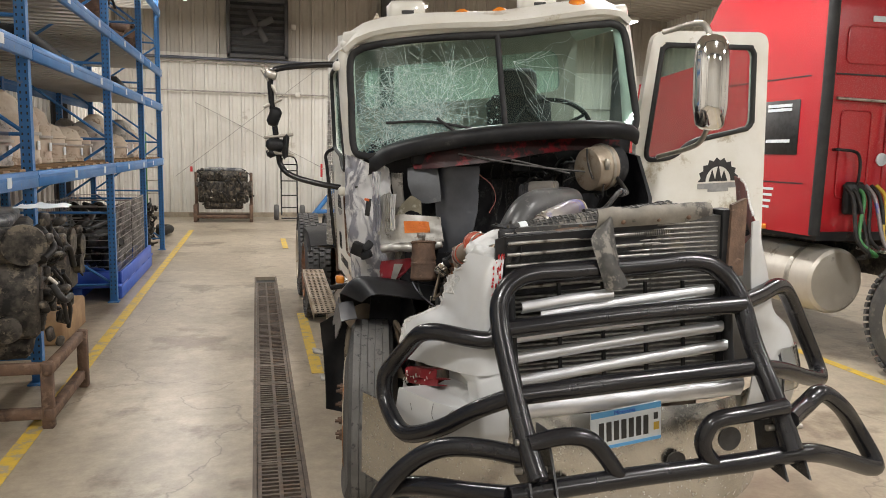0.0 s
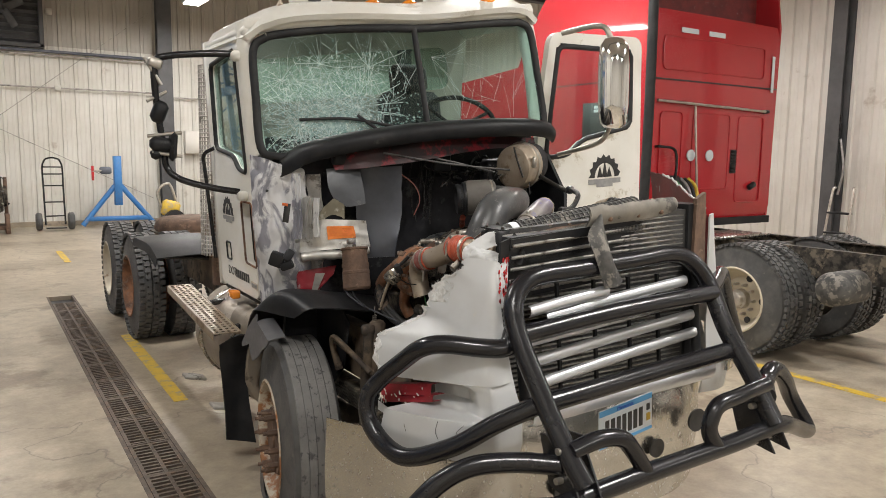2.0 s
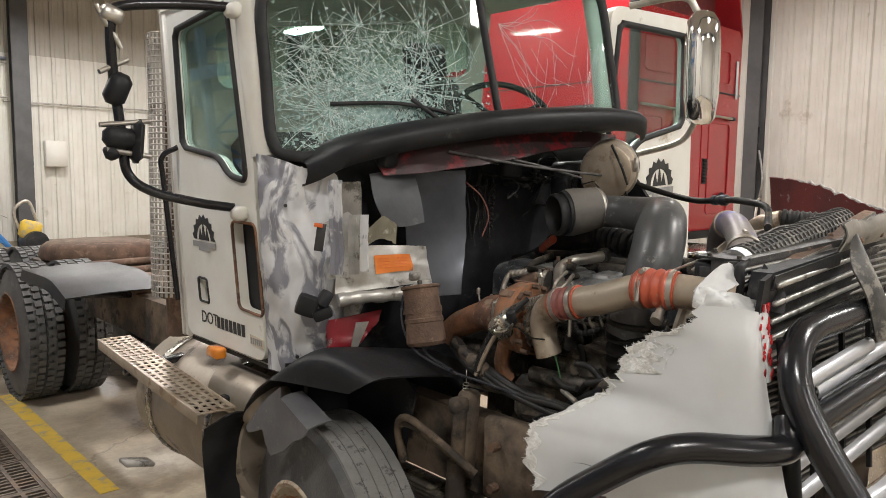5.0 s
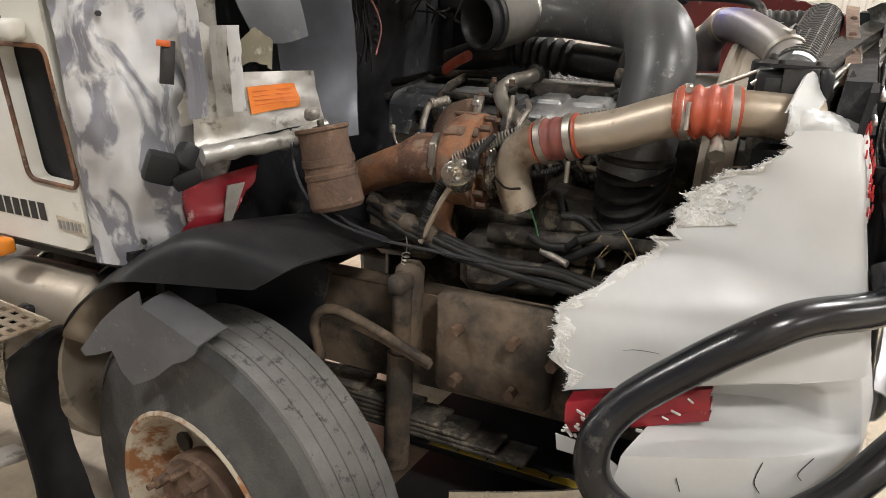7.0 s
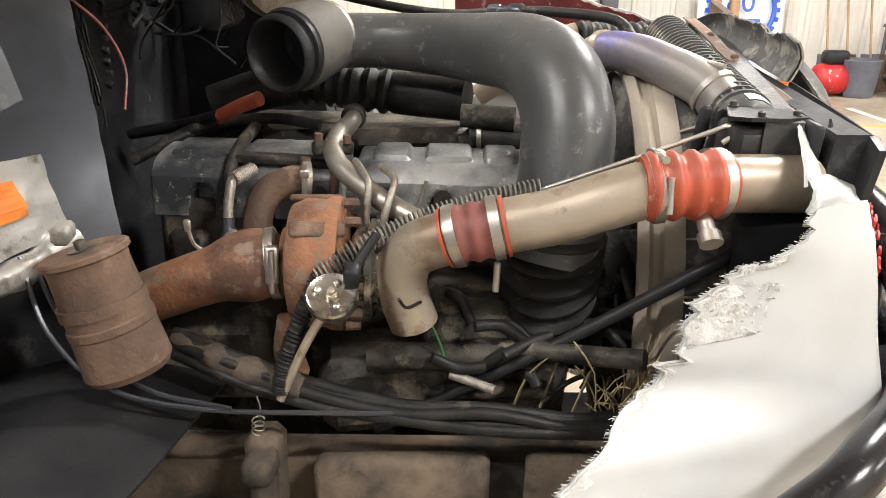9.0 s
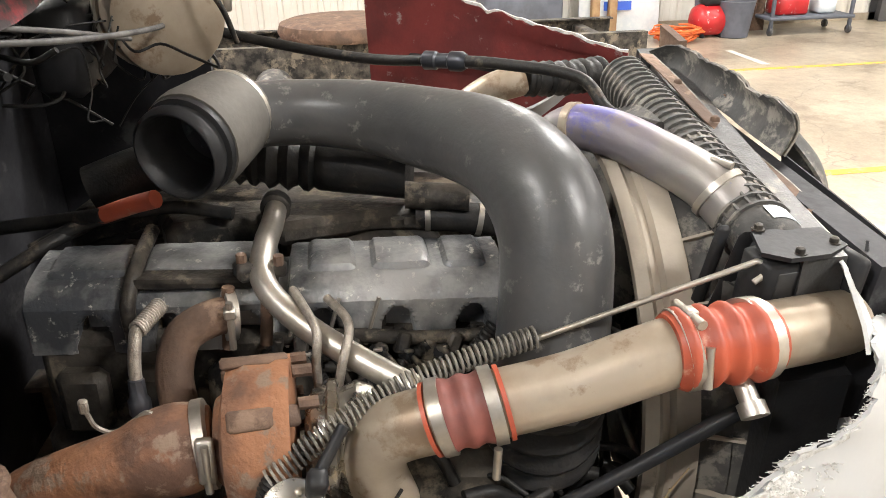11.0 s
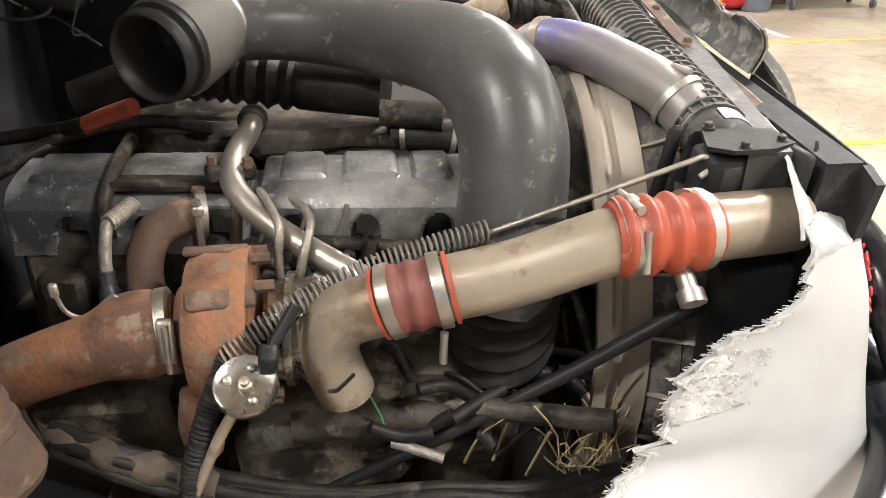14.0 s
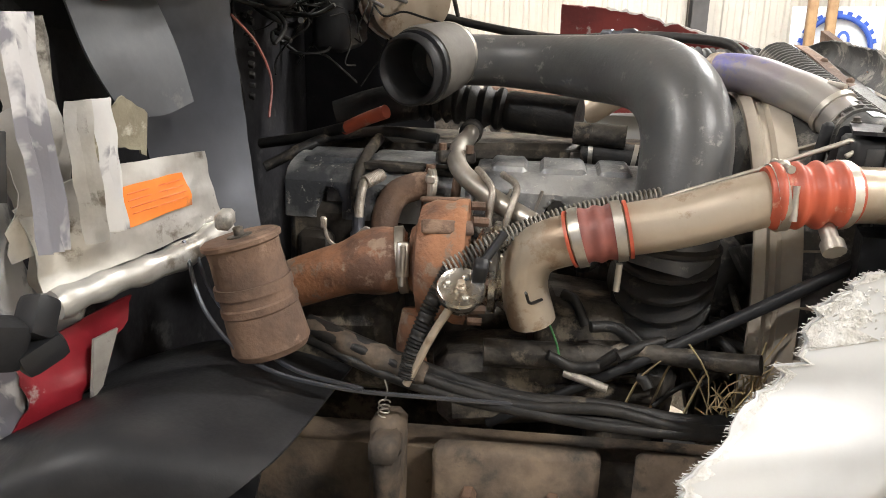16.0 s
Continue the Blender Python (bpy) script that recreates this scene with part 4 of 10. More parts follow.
# left mirror bracket with broken mirrors
bm = B()
bm_tube(bm, [(0.47, 4.66, 2.315), (0.30, 4.71, 2.31), (0.12, 4.77, 2.29), (0.07, 4.77, 2.25), (0.075, 4.79, 2.1), (0.11, 4.81, 1.85), (0.13, 4.82, 1.74), (0.20, 4.79, 1.68), (0.35, 4.75, 1.64), (0.475, 4.73, 1.62)], 0.017, 9, 5)
br = P("mirror_bracket", bm, BLACKPAINT)
for c, s, r in (((0.07, 4.77, 2.255), (0.07, 0.05, 0.05), (0, 20, 0)),):
    part("clamp", one(bm_box, c, s, r, 0.01), STEEL, br)
for c, s, r in (((0.09, 4.79, 2.02), (0.07, 0.07, 0.11), (10, 20, 0)), ((0.10, 4.80, 1.86), (0.12, 0.06, 0.07), (0, 5, 10)), ((0.155, 4.80, 1.85), (0.035, 0.08, 0.15), (0, 5, 0)), ((0.07, 4.80, 1.81), (0.06, 0.05, 0.05), (0, 25, 10))):
    part("mirror_mount", one(bm_box, c, s, r, 0.02), BLACKPLASTIC, br, "broken black mirror mount")
for p, q in (((0.03, 4.78, 2.07), (0.13, 4.8, 2.12)), ((0.03, 4.79, 1.90), (0.2, 4.8, 1.92)), ((0.05, 4.79, 1.82), (0.2, 4.8, 1.80)), ((0.02, 4.77, 2.28), (0.10, 4.77, 2.15))):
    part("bolt", one(bm_cyl, p, q, 0.009, seg=8), STEEL, br)
for w, a in ((2.36, 0.07), (1.655, 0.12)):
    P("bracket_foot", one(bm_box, left_door(a, w, 0.02), (0.05, 0.07, 0.05), bev=0.012), WHITE)

# crumpled skin below the left pillar
base = [[C(-0.835 + 0.0, 4.575, w), C(-0.80, 4.50, w), C(-0.70, 4.455, w), C(-0.60, 4.43, w)] for w in (1.09, 1.25, 1.45, 1.65, 1.78)] + [[C(-0.835, 4.575, 1.87), C(-0.815, 4.53, 1.86), C(-0.77, 4.49, 1.84), C(-0.72, 4.46, 1.81)]]
rows = patch(base, 11, 12)
rng2 = random.Random(9)
for i, r in enumerate(rows):
    for j, p in enumerate(r):
        q = Vector((p.x * 6 + p.z * 1.5, p.y * 6, p.z * 3.2))
        k = noise.fractal(p * 7.0, 0.8, 2.2, 4) * 0.022 + 0.016 * math.sin(9 * p.z + 14 * p.x) + 0.045 * abs(noise.noise(q)) + 0.02 * abs(noise.noise(q * 2.3))
        p += Vector((-0.5, -0.85, 0)) * k
        if j == len(r) - 1:
            p.x += 0.03 * noise.noise(p * 14)
P("crumpled_panel", one(bm_sheet, rows, 0.004), CRUMPLED, "crumpled scraped white and grey cowl panel", sharp=50)
rows = patch([[C(-0.60, 4.43, w), C(-0.565 + 0.02 * math.sin(9 * w), 4.36, w), C(-0.55, 4.40, w)] for w in (1.2, 1.4, 1.6, 1.76)], 5, 4)
for r in rows:
    for p in r:
        p += Vector((0.5, -0.4, 0)) * noise.fractal(p * 11, 0.8, 2.2, 3) * 0.03
P("bent_flange", one(bm_sheet, rows, 0.004), ALLOY, "bent dirty alloy flange", sharp=50)
bm = B()
for k in (0, 2, 6):
    at = C(-0.80 + 0.05 * rng2.random(), 4.47, 1.15 + 0.09 * k)
    bm_cyl(bm, at, at + Vector((-0.008, -0.014, 0)), 0.007, seg=6)
P("rivets", bm, INKSHADE)

# cowl, firewall and what hangs from it ----------------------
def cowl_line(t):
    pts = smooth_path([(0.60, 4.43, 1.775), (0.637, 4.37, 1.80), (0.693, 4.28, 1.848), (0.828, 4.19, 1.892), (0.984, 4.10, 1.927), (1.242, 4.03, 1.967), (1.551, 3.98, 1.992), (1.793, 3.96, 2.002), (1.927, 3.98, 1.994), (2.0, 4.02, 1.97)], 5)
    return pts[min(len(pts) - 1, int(t * (len(pts) - 1) + 0.5))]


n = 31
line = [cowl_line(i / (n - 1)) for i in range(n)]
rows = []
for dy, dz in ((0.26, 0.0), (0.18, 0.02), (0.09, 0.022), (0.02, 0.012), (0.0, -0.004), (-0.002, -0.03), (0.012, -0.064), (0.03, -0.072)):
    rows.append([p + Vector((0, dy, dz)) for p in line])
P("cowl", one(bm_sheet, rows, 0.008), BLACKPLASTIC, "curved black cowl lip below the windshield", sharp=60)
P("cowl_side", one(bm_plate, [(2.08, 3.98, 0.85), (2.13, 4.458, 0.85), (2.15, 4.458, 1.86), (2.10, 4.22, 1.84), (2.08, 4.02, 1.62)], (0.02, 0, 0)), DARKFIRE, "black side of the engine bay")
bm = B()
bm_plate(bm, [(0.62, 4.46, 0.80), (2.16, 4.46, 0.80), (2.18, 4.46, 1.97), (1.3, 4.46, 1.96), (0.66, 4.46, 1.76)], (0, 0.03, 0))
P("firewall", bm, DARKFIRE, "black firewall")
rows = patch([[(0.80, 4.34, 1.83), (0.95, 4.25, 1.865), (1.25, 4.17, 1.90), (1.6, 4.14, 1.925), (1.95, 4.13, 1.925)], [(0.83, 4.30, 1.745), (0.97, 4.21, 1.76), (1.25, 4.13, 1.80), (1.6, 4.11, 1.86), (1.95, 4.12, 1.87)]], 4, 8)
for r in rows:
    for p in r:
        p.y += 0.02 * noise.noise(p * 9)
P("red_cowl_rail", one(bm_sheet, rows, 0.006), REDRAIL, "red painted rail under the cowl, scraped black", sharp=50)
bm = B()
bm_box(bm, (1.12, 4.255, 1.80), (0.14, 0.02, 0.07), (0, -3, -8), 0.008)
bm_box(bm, (1.42, 4.25, 1.80), (0.10, 0.05, 0.12), (0, 0, 0), 0.01)
bm_box(bm, (0.86, 4.30, 1.81), (0.09, 0.05, 0.08), (0, 0, 10), 0.01)
bm_box(bm, (1.78, 4.22, 1.72), (0.22, 0.10, 0.18), (0, -3, 0), 0.02)
P("cowl_module", bm, BLACKPLASTIC)
bm = B()
bm_box(bm, (0.855, 4.29, 1.855), (0.10, 0.03, 0.02), (0, -6, 0), 0.006)
P("latch_plate", bm, STEEL)

# hanging grey heat shields
rows = patch([[(0.80, 4.34, 1.75), (0.88, 4.31, 1.765), (0.955, 4.29, 1.77)], [(0.80, 4.31, 1.66), (0.885, 4.275, 1.66), (0.965, 4.255, 1.67)], [(0.835, 4.285, 1.57), (0.90, 4.255, 1.565), (0.97, 4.235, 1.58)]], 6, 6)
P("hanging_flap", one(bm_sheet, rows, 0.005), FLAPGREY, "dark grey flap hanging loose", sharp=50)
rows = patch([[(0.955, 4.34, 1.77), (1.06, 4.29, 1.775), (1.19, 4.265, 1.79)], [(0.965, 4.33, 1.5), (1.06, 4.29, 1.5), (1.175, 4.235, 1.52)], [(0.98, 4.30, 1.29), (1.05, 4.255, 1.30), (1.115, 4.187, 1.31)]], 6, 6)
for r in rows:
    r[-1].x += 0.012 * noise.noise(r[-1] * 16)
P("heat_shield", one(bm_sheet, rows, 0.006), GREYSHEET, "smooth blue-grey heat shield", sharp=50)

# crushed silver box with an orange sticker
rows = patch([[(0.655, 4.36, 1.46), (0.74, 4.29, 1.50), (0.86, 4.25, 1.50), (0.965, 4.22, 1.495)], [(0.66, 4.34, 1.40), (0.75, 4.28, 1.42), (0.87, 4.24, 1.43), (0.975, 4.215, 1.425)], [(0.655, 4.33, 1.335), (0.75, 4.27, 1.35), (0.88, 4.23, 1.36), (0.985, 4.205, 1.365)]], 7, 8)
for r in rows:
    for p in r:
        p += Vector((0, -1, 0)) * 0.008 * noise.fractal(p * 12, 0.8, 2, 3)
box_ = P("crushed_bracket", one(bm_sheet, rows, 0.004), BRIGHTSHEET, "bent silver bracket with an orange sticker", sharp=50)
bm = B()
sel = [[rows[i][j] + Vector((-0.002, -0.005, 0)) for j in range(10, 20)] for i in range(3, 10)]
bm_sheet(bm, sel, 0.001)
part("sticker", bm, ORANGELBL, box_, "orange warning sticker with faint print")
bm = B()
for k in range(4):
    a, b_ = sel[1 + k][0] + Vector((0, -0.003, 0)), sel[1 + k][-1] + Vector((0, -0.003, 0))
    bm_tube(bm, [a.lerp(b_, 0.08), a.lerp(b_, 0.92)], 0.0007, 4, 1)
part("print_bar", bm, ORANGECORD, box_)
for ctrl, mt, nm in (([[(0.64, 4.38, 1.58), (0.70, 4.33, 1.62)], [(0.65, 4.36, 1.48), (0.71, 4.31, 1.50)], [(0.645, 4.37, 1.38), (0.70, 4.32, 1.40)]], BRIGHTSHEET, "torn_bracket"), ([[(0.735, 4.31, 1.50), (0.80, 4.28, 1.60), (0.86, 4.27, 1.57)], [(0.745, 4.33, 1.45), (0.80, 4.30, 1.52), (0.87, 4.28, 1.50)]], CLOTH, "torn_liner")):
    rows = patch(ctrl, 6, 6)
    for r in rows:
        for p in r:
            p += Vector((0.5, -0.6, 0.2)) * 0.035 * noise.fractal(p * 13, 0.8, 2, 3)
    P(nm, one(bm_sheet, rows, 0.004), mt, sharp=60)
bm = B()
bm_tube(bm, [(0.66, 4.32, 1.315), (0.75, 4.28, 1.325), (0.86, 4.23, 1.33), (0.97, 4.19, 1.355)], 0.024, 10, 5, radius=lambda t: 0.024 * (1 + 0.12 * math.sin(30 * t)))
P("bent_tube", bm, BRIGHTSHEET)

# placard and folded strips of torn skin
drawn_in(Matrix())
plac = P("placard", one(bm_box, (0.628, 4.432, 1.52), (0.032, 0.003, 0.098), (0, 8, -38), 0.001), INKSHADE, "small dark placard with an orange head")
part("placard_head", one(bm_box, (0.6195, 4.4285, 1.563), (0.030, 0.002, 0.014), (0, 8, -38), 0.0005), ORANGECORD, plac)
for x0, y0, z0, z1, w_, mt in ((0.652, 4.405, 1.39, 1.72, 0.038, CRUMPLED), (0.705, 4.370, 1.39, 1.60, 0.030, BRIGHTSHEET), (0.745, 4.350, 1.40, 1.60, 0.022, CRUMPLED)):
    fold = []
    for i in range(15):
        z_ = z0 + (z1 - z0) * i / 14
        sway = 0.012 * noise.noise(Vector((z_ * 9, x0 * 30, 0)))
        fold.append([Vector((x0 + sway + w_ * u_, y0 - 0.010 * v_ - 0.5 * w_ * u_, z_)) + Vector((0, -1, 0)) * 0.006 * noise.noise(Vector((u_ * 3, z_ * 22, x0 * 20))) for u_, v_ in ((0, 0), (0.18, 1.2), (0.35, 0.2), (0.5, 1.5), (0.7, 0.1), (0.85, 1.0), (1.0, 0.0))])
    P("torn_skin", one(bm_sheet, fold, 0.003), mt, "folded strip of torn cab skin", sharp=35)
drawn_in(CAB_SITE)

# red and white fragment below
drawn_in(Matrix.Translation((0.045, -0.02, 0.03)) @ CAB_SITE)
for ctrl, mt in (([[(0.63, 4.42, 1.20), (0.72, 4.37, 1.22), (0.80, 4.34, 1.23)], [(0.62, 4.42, 1.12), (0.71, 4.35, 1.13), (0.78, 4.34, 1.17)], [(0.60, 4.44, 1.06), (0.68, 4.38, 1.075), (0.73, 4.36, 1.11)]], CRIMSON), ([[(0.69, 4.33, 1.20), (0.735, 4.32, 1.20)], [(0.67, 4.335, 1.10), (0.70, 4.335, 1.11)]], ALLOY)):
    rows = patch(ctrl, 6, 6)
    for r in rows:
        for p in r:
            p += Vector((0.3, -0.7, 0.2)) * 0.03 * noise.fractal(p * 14, 0.8, 2, 3)
    P("broken_skirt", one(bm_sheet, rows, 0.005), mt, "shattered red and white lower skirt" if mt is CRIMSON else "", sharp=60)
drawn_in(Matrix())
bm = B()
for c_, s_, r_ in (((0.575, 4.435, 1.285), (0.075, 0.05, 0.075), (10, 20, -30)), ((0.625, 4.405, 1.305), (0.045, 0.05, 0.065), (-15, 35, -20)), ((0.615, 4.40, 1.255), (0.07, 0.04, 0.045), (5, -20, -35))):
    bm_box(bm, c_, s_, r_, 0.016, 2)
P("black_clamp", bm, BLACKPLASTIC)
drawn_in(CAB_SITE)
P("side_marker", one(bm_box, (0.50, 4.935, 1.04), (0.05, 0.085, 0.045), bev=0.008), AMBER, "amber side marker lamp")

# bull bar --------------------------------------------------
bar = P("bull_bar", one(bm_tube, [(0.885, 2.46, 0.80), (0.872, 2.53, 0.88), (0.855, 2.66, 1.05), (0.842, 2.79, 1.24), (0.865, 2.84, 1.34), (0.955, 2.862, 1.405), (1.15, 2.865, 1.42), (1.45, 2.858, 1.44), (1.62, 2.85, 1.455), (1.72, 2.83, 1.43), (1.795, 2.79, 1.335), (1.815, 2.70, 1.16), (1.83, 2.58, 1.0), (1.84, 2.47, 0.84)], 0.0355, 14, 6), BLACKPAINT, "black tubular bull bar, bent sideways", sharp=60)


def bar_tube(pts, r=0.0345, name="bar_tube"):
    part(name, one(bm_tube, pts, r, 14, 6), BLACKPAINT, bar, sharp=60)


bar_tube([(0.85, 2.81, 1.215), (1.3, 2.80, 1.262), (1.80, 2.765, 1.302)], name="cross_tube")
bar_tube([(0.86, 2.645, 1.025), (1.3, 2.655, 1.056), (1.815, 2.675, 1.085)], name="cross_tube")
drawn_in(Matrix())
bar_tube([(0.915, 2.925, 1.19), (0.875, 2.912, 1.140), (0.80, 2.955, 1.137), (0.70, 3.05, 1.142), (0.645, 3.12, 1.118), (0.620, 3.22, 1.045), (0.587, 3.325, 0.955), (0.552, 3.365, 0.88), (0.548, 3.35, 0.79), (0.572, 3.26, 0.715), (0.61, 3.14, 0.70), (0.70, 2.97, 0.785), (0.80, 2.86, 0.885), (0.908, 2.77, 0.96)], name="side_loop")
drawn_in(CAB_SITE)
bar_tube([(1.80, 2.785, 1.30), (1.95, 2.88, 1.31), (2.10, 2.98, 1.325), (2.21, 3.05, 1.29), (2.36, 3.12, 1.12), (2.47, 3.14, 0.95), (2.43, 3.06, 0.90), (2.25, 2.93, 0.95), (2.02, 2.79, 1.03), (1.82, 2.68, 1.08)], name="side_loop")
bar_tube([(0.80, 2.50, 0.735), (1.10, 2.50, 0.76), (1.345, 2.50, 0.777), (1.65, 2.50, 0.795), (1.92, 2.51, 0.812), (2.15, 2.60, 0.74), (2.37, 2.68, 0.655), (2.43, 2.72, 0.66), (2.36, 2.76, 0.79), (2.24, 2.72, 0.90), (2.12, 2.69, 0.965), (2.03, 2.66, 0.93), (1.86, 2.53, 0.93)], name="lower_rail")
bar_tube([(0.80, 2.50, 0.735), (0.70, 2.62, 0.70), (0.56, 2.78, 0.66), (0.47, 2.90, 0.60)], name="lower_rail")
bar_tube([(0.87, 2.52, 0.90), (0.98, 2.51, 0.925), (1.07, 2.50, 0.915), (1.13, 2.50, 0.86), (1.19, 2.50, 0.78)], 0.03, "step_loop")
bar_tube([(1.83, 2.52, 0.985), (1.66, 2.50, 0.972), (1.545, 2.50, 0.955), (1.505, 2.50, 0.90), (1.51, 2.50, 0.85), (1.55, 2.50, 0.80)], 0.03, "step_loop")
bar_tube([(0.87, 2.56, 0.84), (0.76, 2.66, 0.835), (0.64, 2.74, 0.815), (0.54, 2.79, 0.755), (0.45, 2.83, 0.65), (0.40, 2.86, 0.55)], name="side_loop")
for x in (0.90, 1.85):
    for dx in (-0.045, 0.045):
        part("mount_plate", one(bm_plate, [(x + dx, 2.44, 0.74), (x + dx, 2.60, 0.76), (x + dx, 2.66, 0.92), (x + dx, 2.56, 0.93)], (0.008, 0, 0)), BLACKPAINT, bar)
    for dz in (0.80, 0.90):
        part("bolt", one(bm_cyl, (x - 0.07, 2.54, dz), (x + 0.07, 2.54, dz), 0.012, seg=8), STEEL, bar)
bm = B()
bm_tube(bm, [(0.86, 2.50, 0.70), (0.84, 2.48, 0.66), (0.86, 2.50, 0.62), (0.90, 2.52, 0.64), (0.90, 2.52, 0.70)], 0.010, 8, 4)
part("shackle", bm, RUSTDARK, bar)

# bumper: wide stainless sheet bowed round the front
rows = []
for w in (0.40, 0.47, 0.55, 0.65, 0.75, 0.80):
    r = []
    for i in range(41):
        s = -1 + 2 * i / 40
        x = 1.40 + s * (0.945 if s < 0 else 1.06)
        y = 2.90 + 0.62 * abs(s) ** 3.2 + 0.02 * noise.noise(Vector((x * 3, w * 4, 0)))
        top = 0.028 * s + (0.06 if abs(s) < 0.75 else 0.0)
        r.append((x, y - 0.06 * (1 - ((w - 0.6) / 0.2) ** 2) * (1 - abs(s)), w + top * (w - 0.4) * 2.4))
    rows.append(r)
bump = P("bumper", one(bm_sheet, rows, 0.005), BUMPERSTEEL, "dented dull stainless bumper", sharp=60)
bm = B()
for x, z, r in ((1.13, 0.58, 0.045), (1.62, 0.66, 0.04), (1.85, 0.74, 0.05)):
    bm_lathe(bm, (x, 2.835, z), (x, 2.85, z), [(0, r), (0.012, r * 0.95)], 18)
part("bumper_hole", bm, INKSHADE, bump, "dark round opening")
for x, z in ((1.45, 0.77), (1.02, 0.52), (1.94, 0.62), (2.14, 0.7)):
    part("bolt", one(bm_lathe, (x, 2.86, z), (x, 2.82, z), [(0, 0.014), (0.03, 0.014), (0.038, 0.008)], 8), STEEL, bump)

# number plate with bars for its lettering
plate = P("number_plate", one(bm_box, (1.345, 2.752, 0.852), (0.305, 0.004, 0.152), (0, -5, 6), 0.001), PLATEWHITE, "white and blue number plate")
pm = pose(1.345, 2.752, 0.852, 0, -5, 6)


def plate_bar(cx, cz, w, h, mat, name):
    bm = B()
    bm_box(bm, (cx, -0.003, cz), (w, 0.002, h))
    bmesh.ops.transform(bm, matrix=pm, verts=bm.verts)
    part(name, bm, mat, plate)


plate_bar(0, 0.062, 0.30, 0.022, LIGHTBLUE, "plate_band")
plate_bar(0, -0.068, 0.30, 0.012, LIGHTBLUE, "plate_band")
for k in range(7):
    plate_bar(-0.108 + k * 0.032, -0.008, 0.021, 0.075, INKSHADE, "number_bar")
plate_bar(0.128, 0.02, 0.018, 0.026, INKSHADE, "number_bar")
plate_bar(0.13, -0.02, 0.022, 0.03, YELLOW, "plate_tab")
LPT = lambda a, w: pm @ Vector((a, -0.004, w))
words("Minnesota", LPT, -0.055, 0.055, 0.022, plate, BLUE)

# grille: chrome slats and strip
rows = patch([[(0.93, 2.80 - dy, 0.915 + dz), (1.12, 2.795 - dy, 0.925 + dz), (1.38, 2.785 - dy, 0.947 + dz), (1.62, 2.772 - dy, 0.965 + dz), (1.82, 2.755 - dy, 0.985 + dz)] for dy, dz in ((-0.012, 0.036), (0.012, 0.026), (0.018, 0.0), (0.006, -0.030), (-0.015, -0.036))], 4, 7)
for r in rows:
    for p in r:
        p += Vector((0, -0.6, 0.4)) * 0.012 * noise.fractal(p * 9, 0.8, 2, 3)
grille = P("grille", one(bm_sheet, rows, 0.003), SLAT, "bent silver grille with loose chrome slats", sharp=60)
for k, (x0, z0, x1, z1) in enumerate(((0.945, 1.285, 1.30, 1.335), (1.02, 1.255, 1.72, 1.345), (0.93, 1.175, 1.76, 1.265), (0.935, 1.095, 1.775, 1.20), (0.95, 1.005, 1.80, 1.125))):
    rows = patch([[(x0, 2.865 - dy, z0 + dz), ((x0 + x1) / 2, 2.855 - dy, (z0 + z1) / 2 + dz + 0.004), (x1, 2.85 - dy, z1 + dz)] for dy, dz in ((0.0, 0.021), (0.016, 0.016), (0.022, -0.006), (0.010, -0.021))], 3, 10)
    part("slat", one(bm_sheet, rows, 0.003), SLAT, grille, sharp=60)
bm = B()
for x in (0.90, 1.80):
    bm_tube(bm, [(x, 2.88, 1.40 + 0.03 * (x > 1)), (x + 0.01, 2.86, 1.2), (x + 0.03, 2.84, 0.97)], 0.02, 8, 4)
part("grille_side", bm, BLACKPLASTIC, grille)
bm = B()
for x in (1.12, 1.3, 1.48, 1.64):
    bm_box(bm, (x, 2.895, 1.16), (0.012, 0.012, 0.42), (-4, -3, 0))
part("grille_upright", bm, BLACKPLASTIC, grille)

# cooler pack: cores with fins, ribbed tanks ------------------
def rad(s, y, w):
    """Cooler pack frame: s 0..1 from the left to the right, y depth, w up from its foot."""
    a, b = Vector((0.93, 3.005, 0.90)), Vector((1.80, 2.90, 0.965))
    p = a.lerp(b, s)
    return p + Vector((0.0, y, 0)) + Vector((-0.035 * w, 0.02 * w, w))


cool = P("cooler_pack", one(bm_plate, [rad(0, 0, 0), rad(1, 0, 0), rad(1, 0, 0.66), rad(0, 0, 0.66)], (0, 0.06, 0)), CORE, "radiator and cooler cores with grimy fins")
fin = mesh_of(lambda bm: bm_box(bm, (0, 0, 0), (0.86, 0.012, 0.0075), bev=0.002), FIN)
for k in range(34):
    w = 0.012 + k * 0.019
    m = Matrix.Translation((rad(0, -0.006, w) + rad(1, -0.006, w)) / 2) @ Euler((0, -radians(4.25), -radians(6.9))).to_matrix().to_4x4()
    piece("fin", fin, cool, m)
bm = B()
for s in (-0.03, 1.03):
    top_ = 0.52 if s < 0 else 0.68
    bm_plate(bm, [rad(s - 0.03, -0.015, -0.02), rad(s + 0.03, -0.015, -0.02), rad(s + 0.03, -0.015, top_), rad(s - 0.03, -0.015, top_)], (0, 0.10, 0))
part("side_channel", bm, BLACKPLASTIC, cool)
bm = B()
bm_plate(bm, [rad(1.02, -0.03, 0.42), rad(1.10, -0.02, 0.42), rad(1.12, 0.0, 0.72), rad(1.03, -0.03, 0.70)], (0, 0.02, 0))
part("rusty_bracket", bm, RUSTDARK, cool)
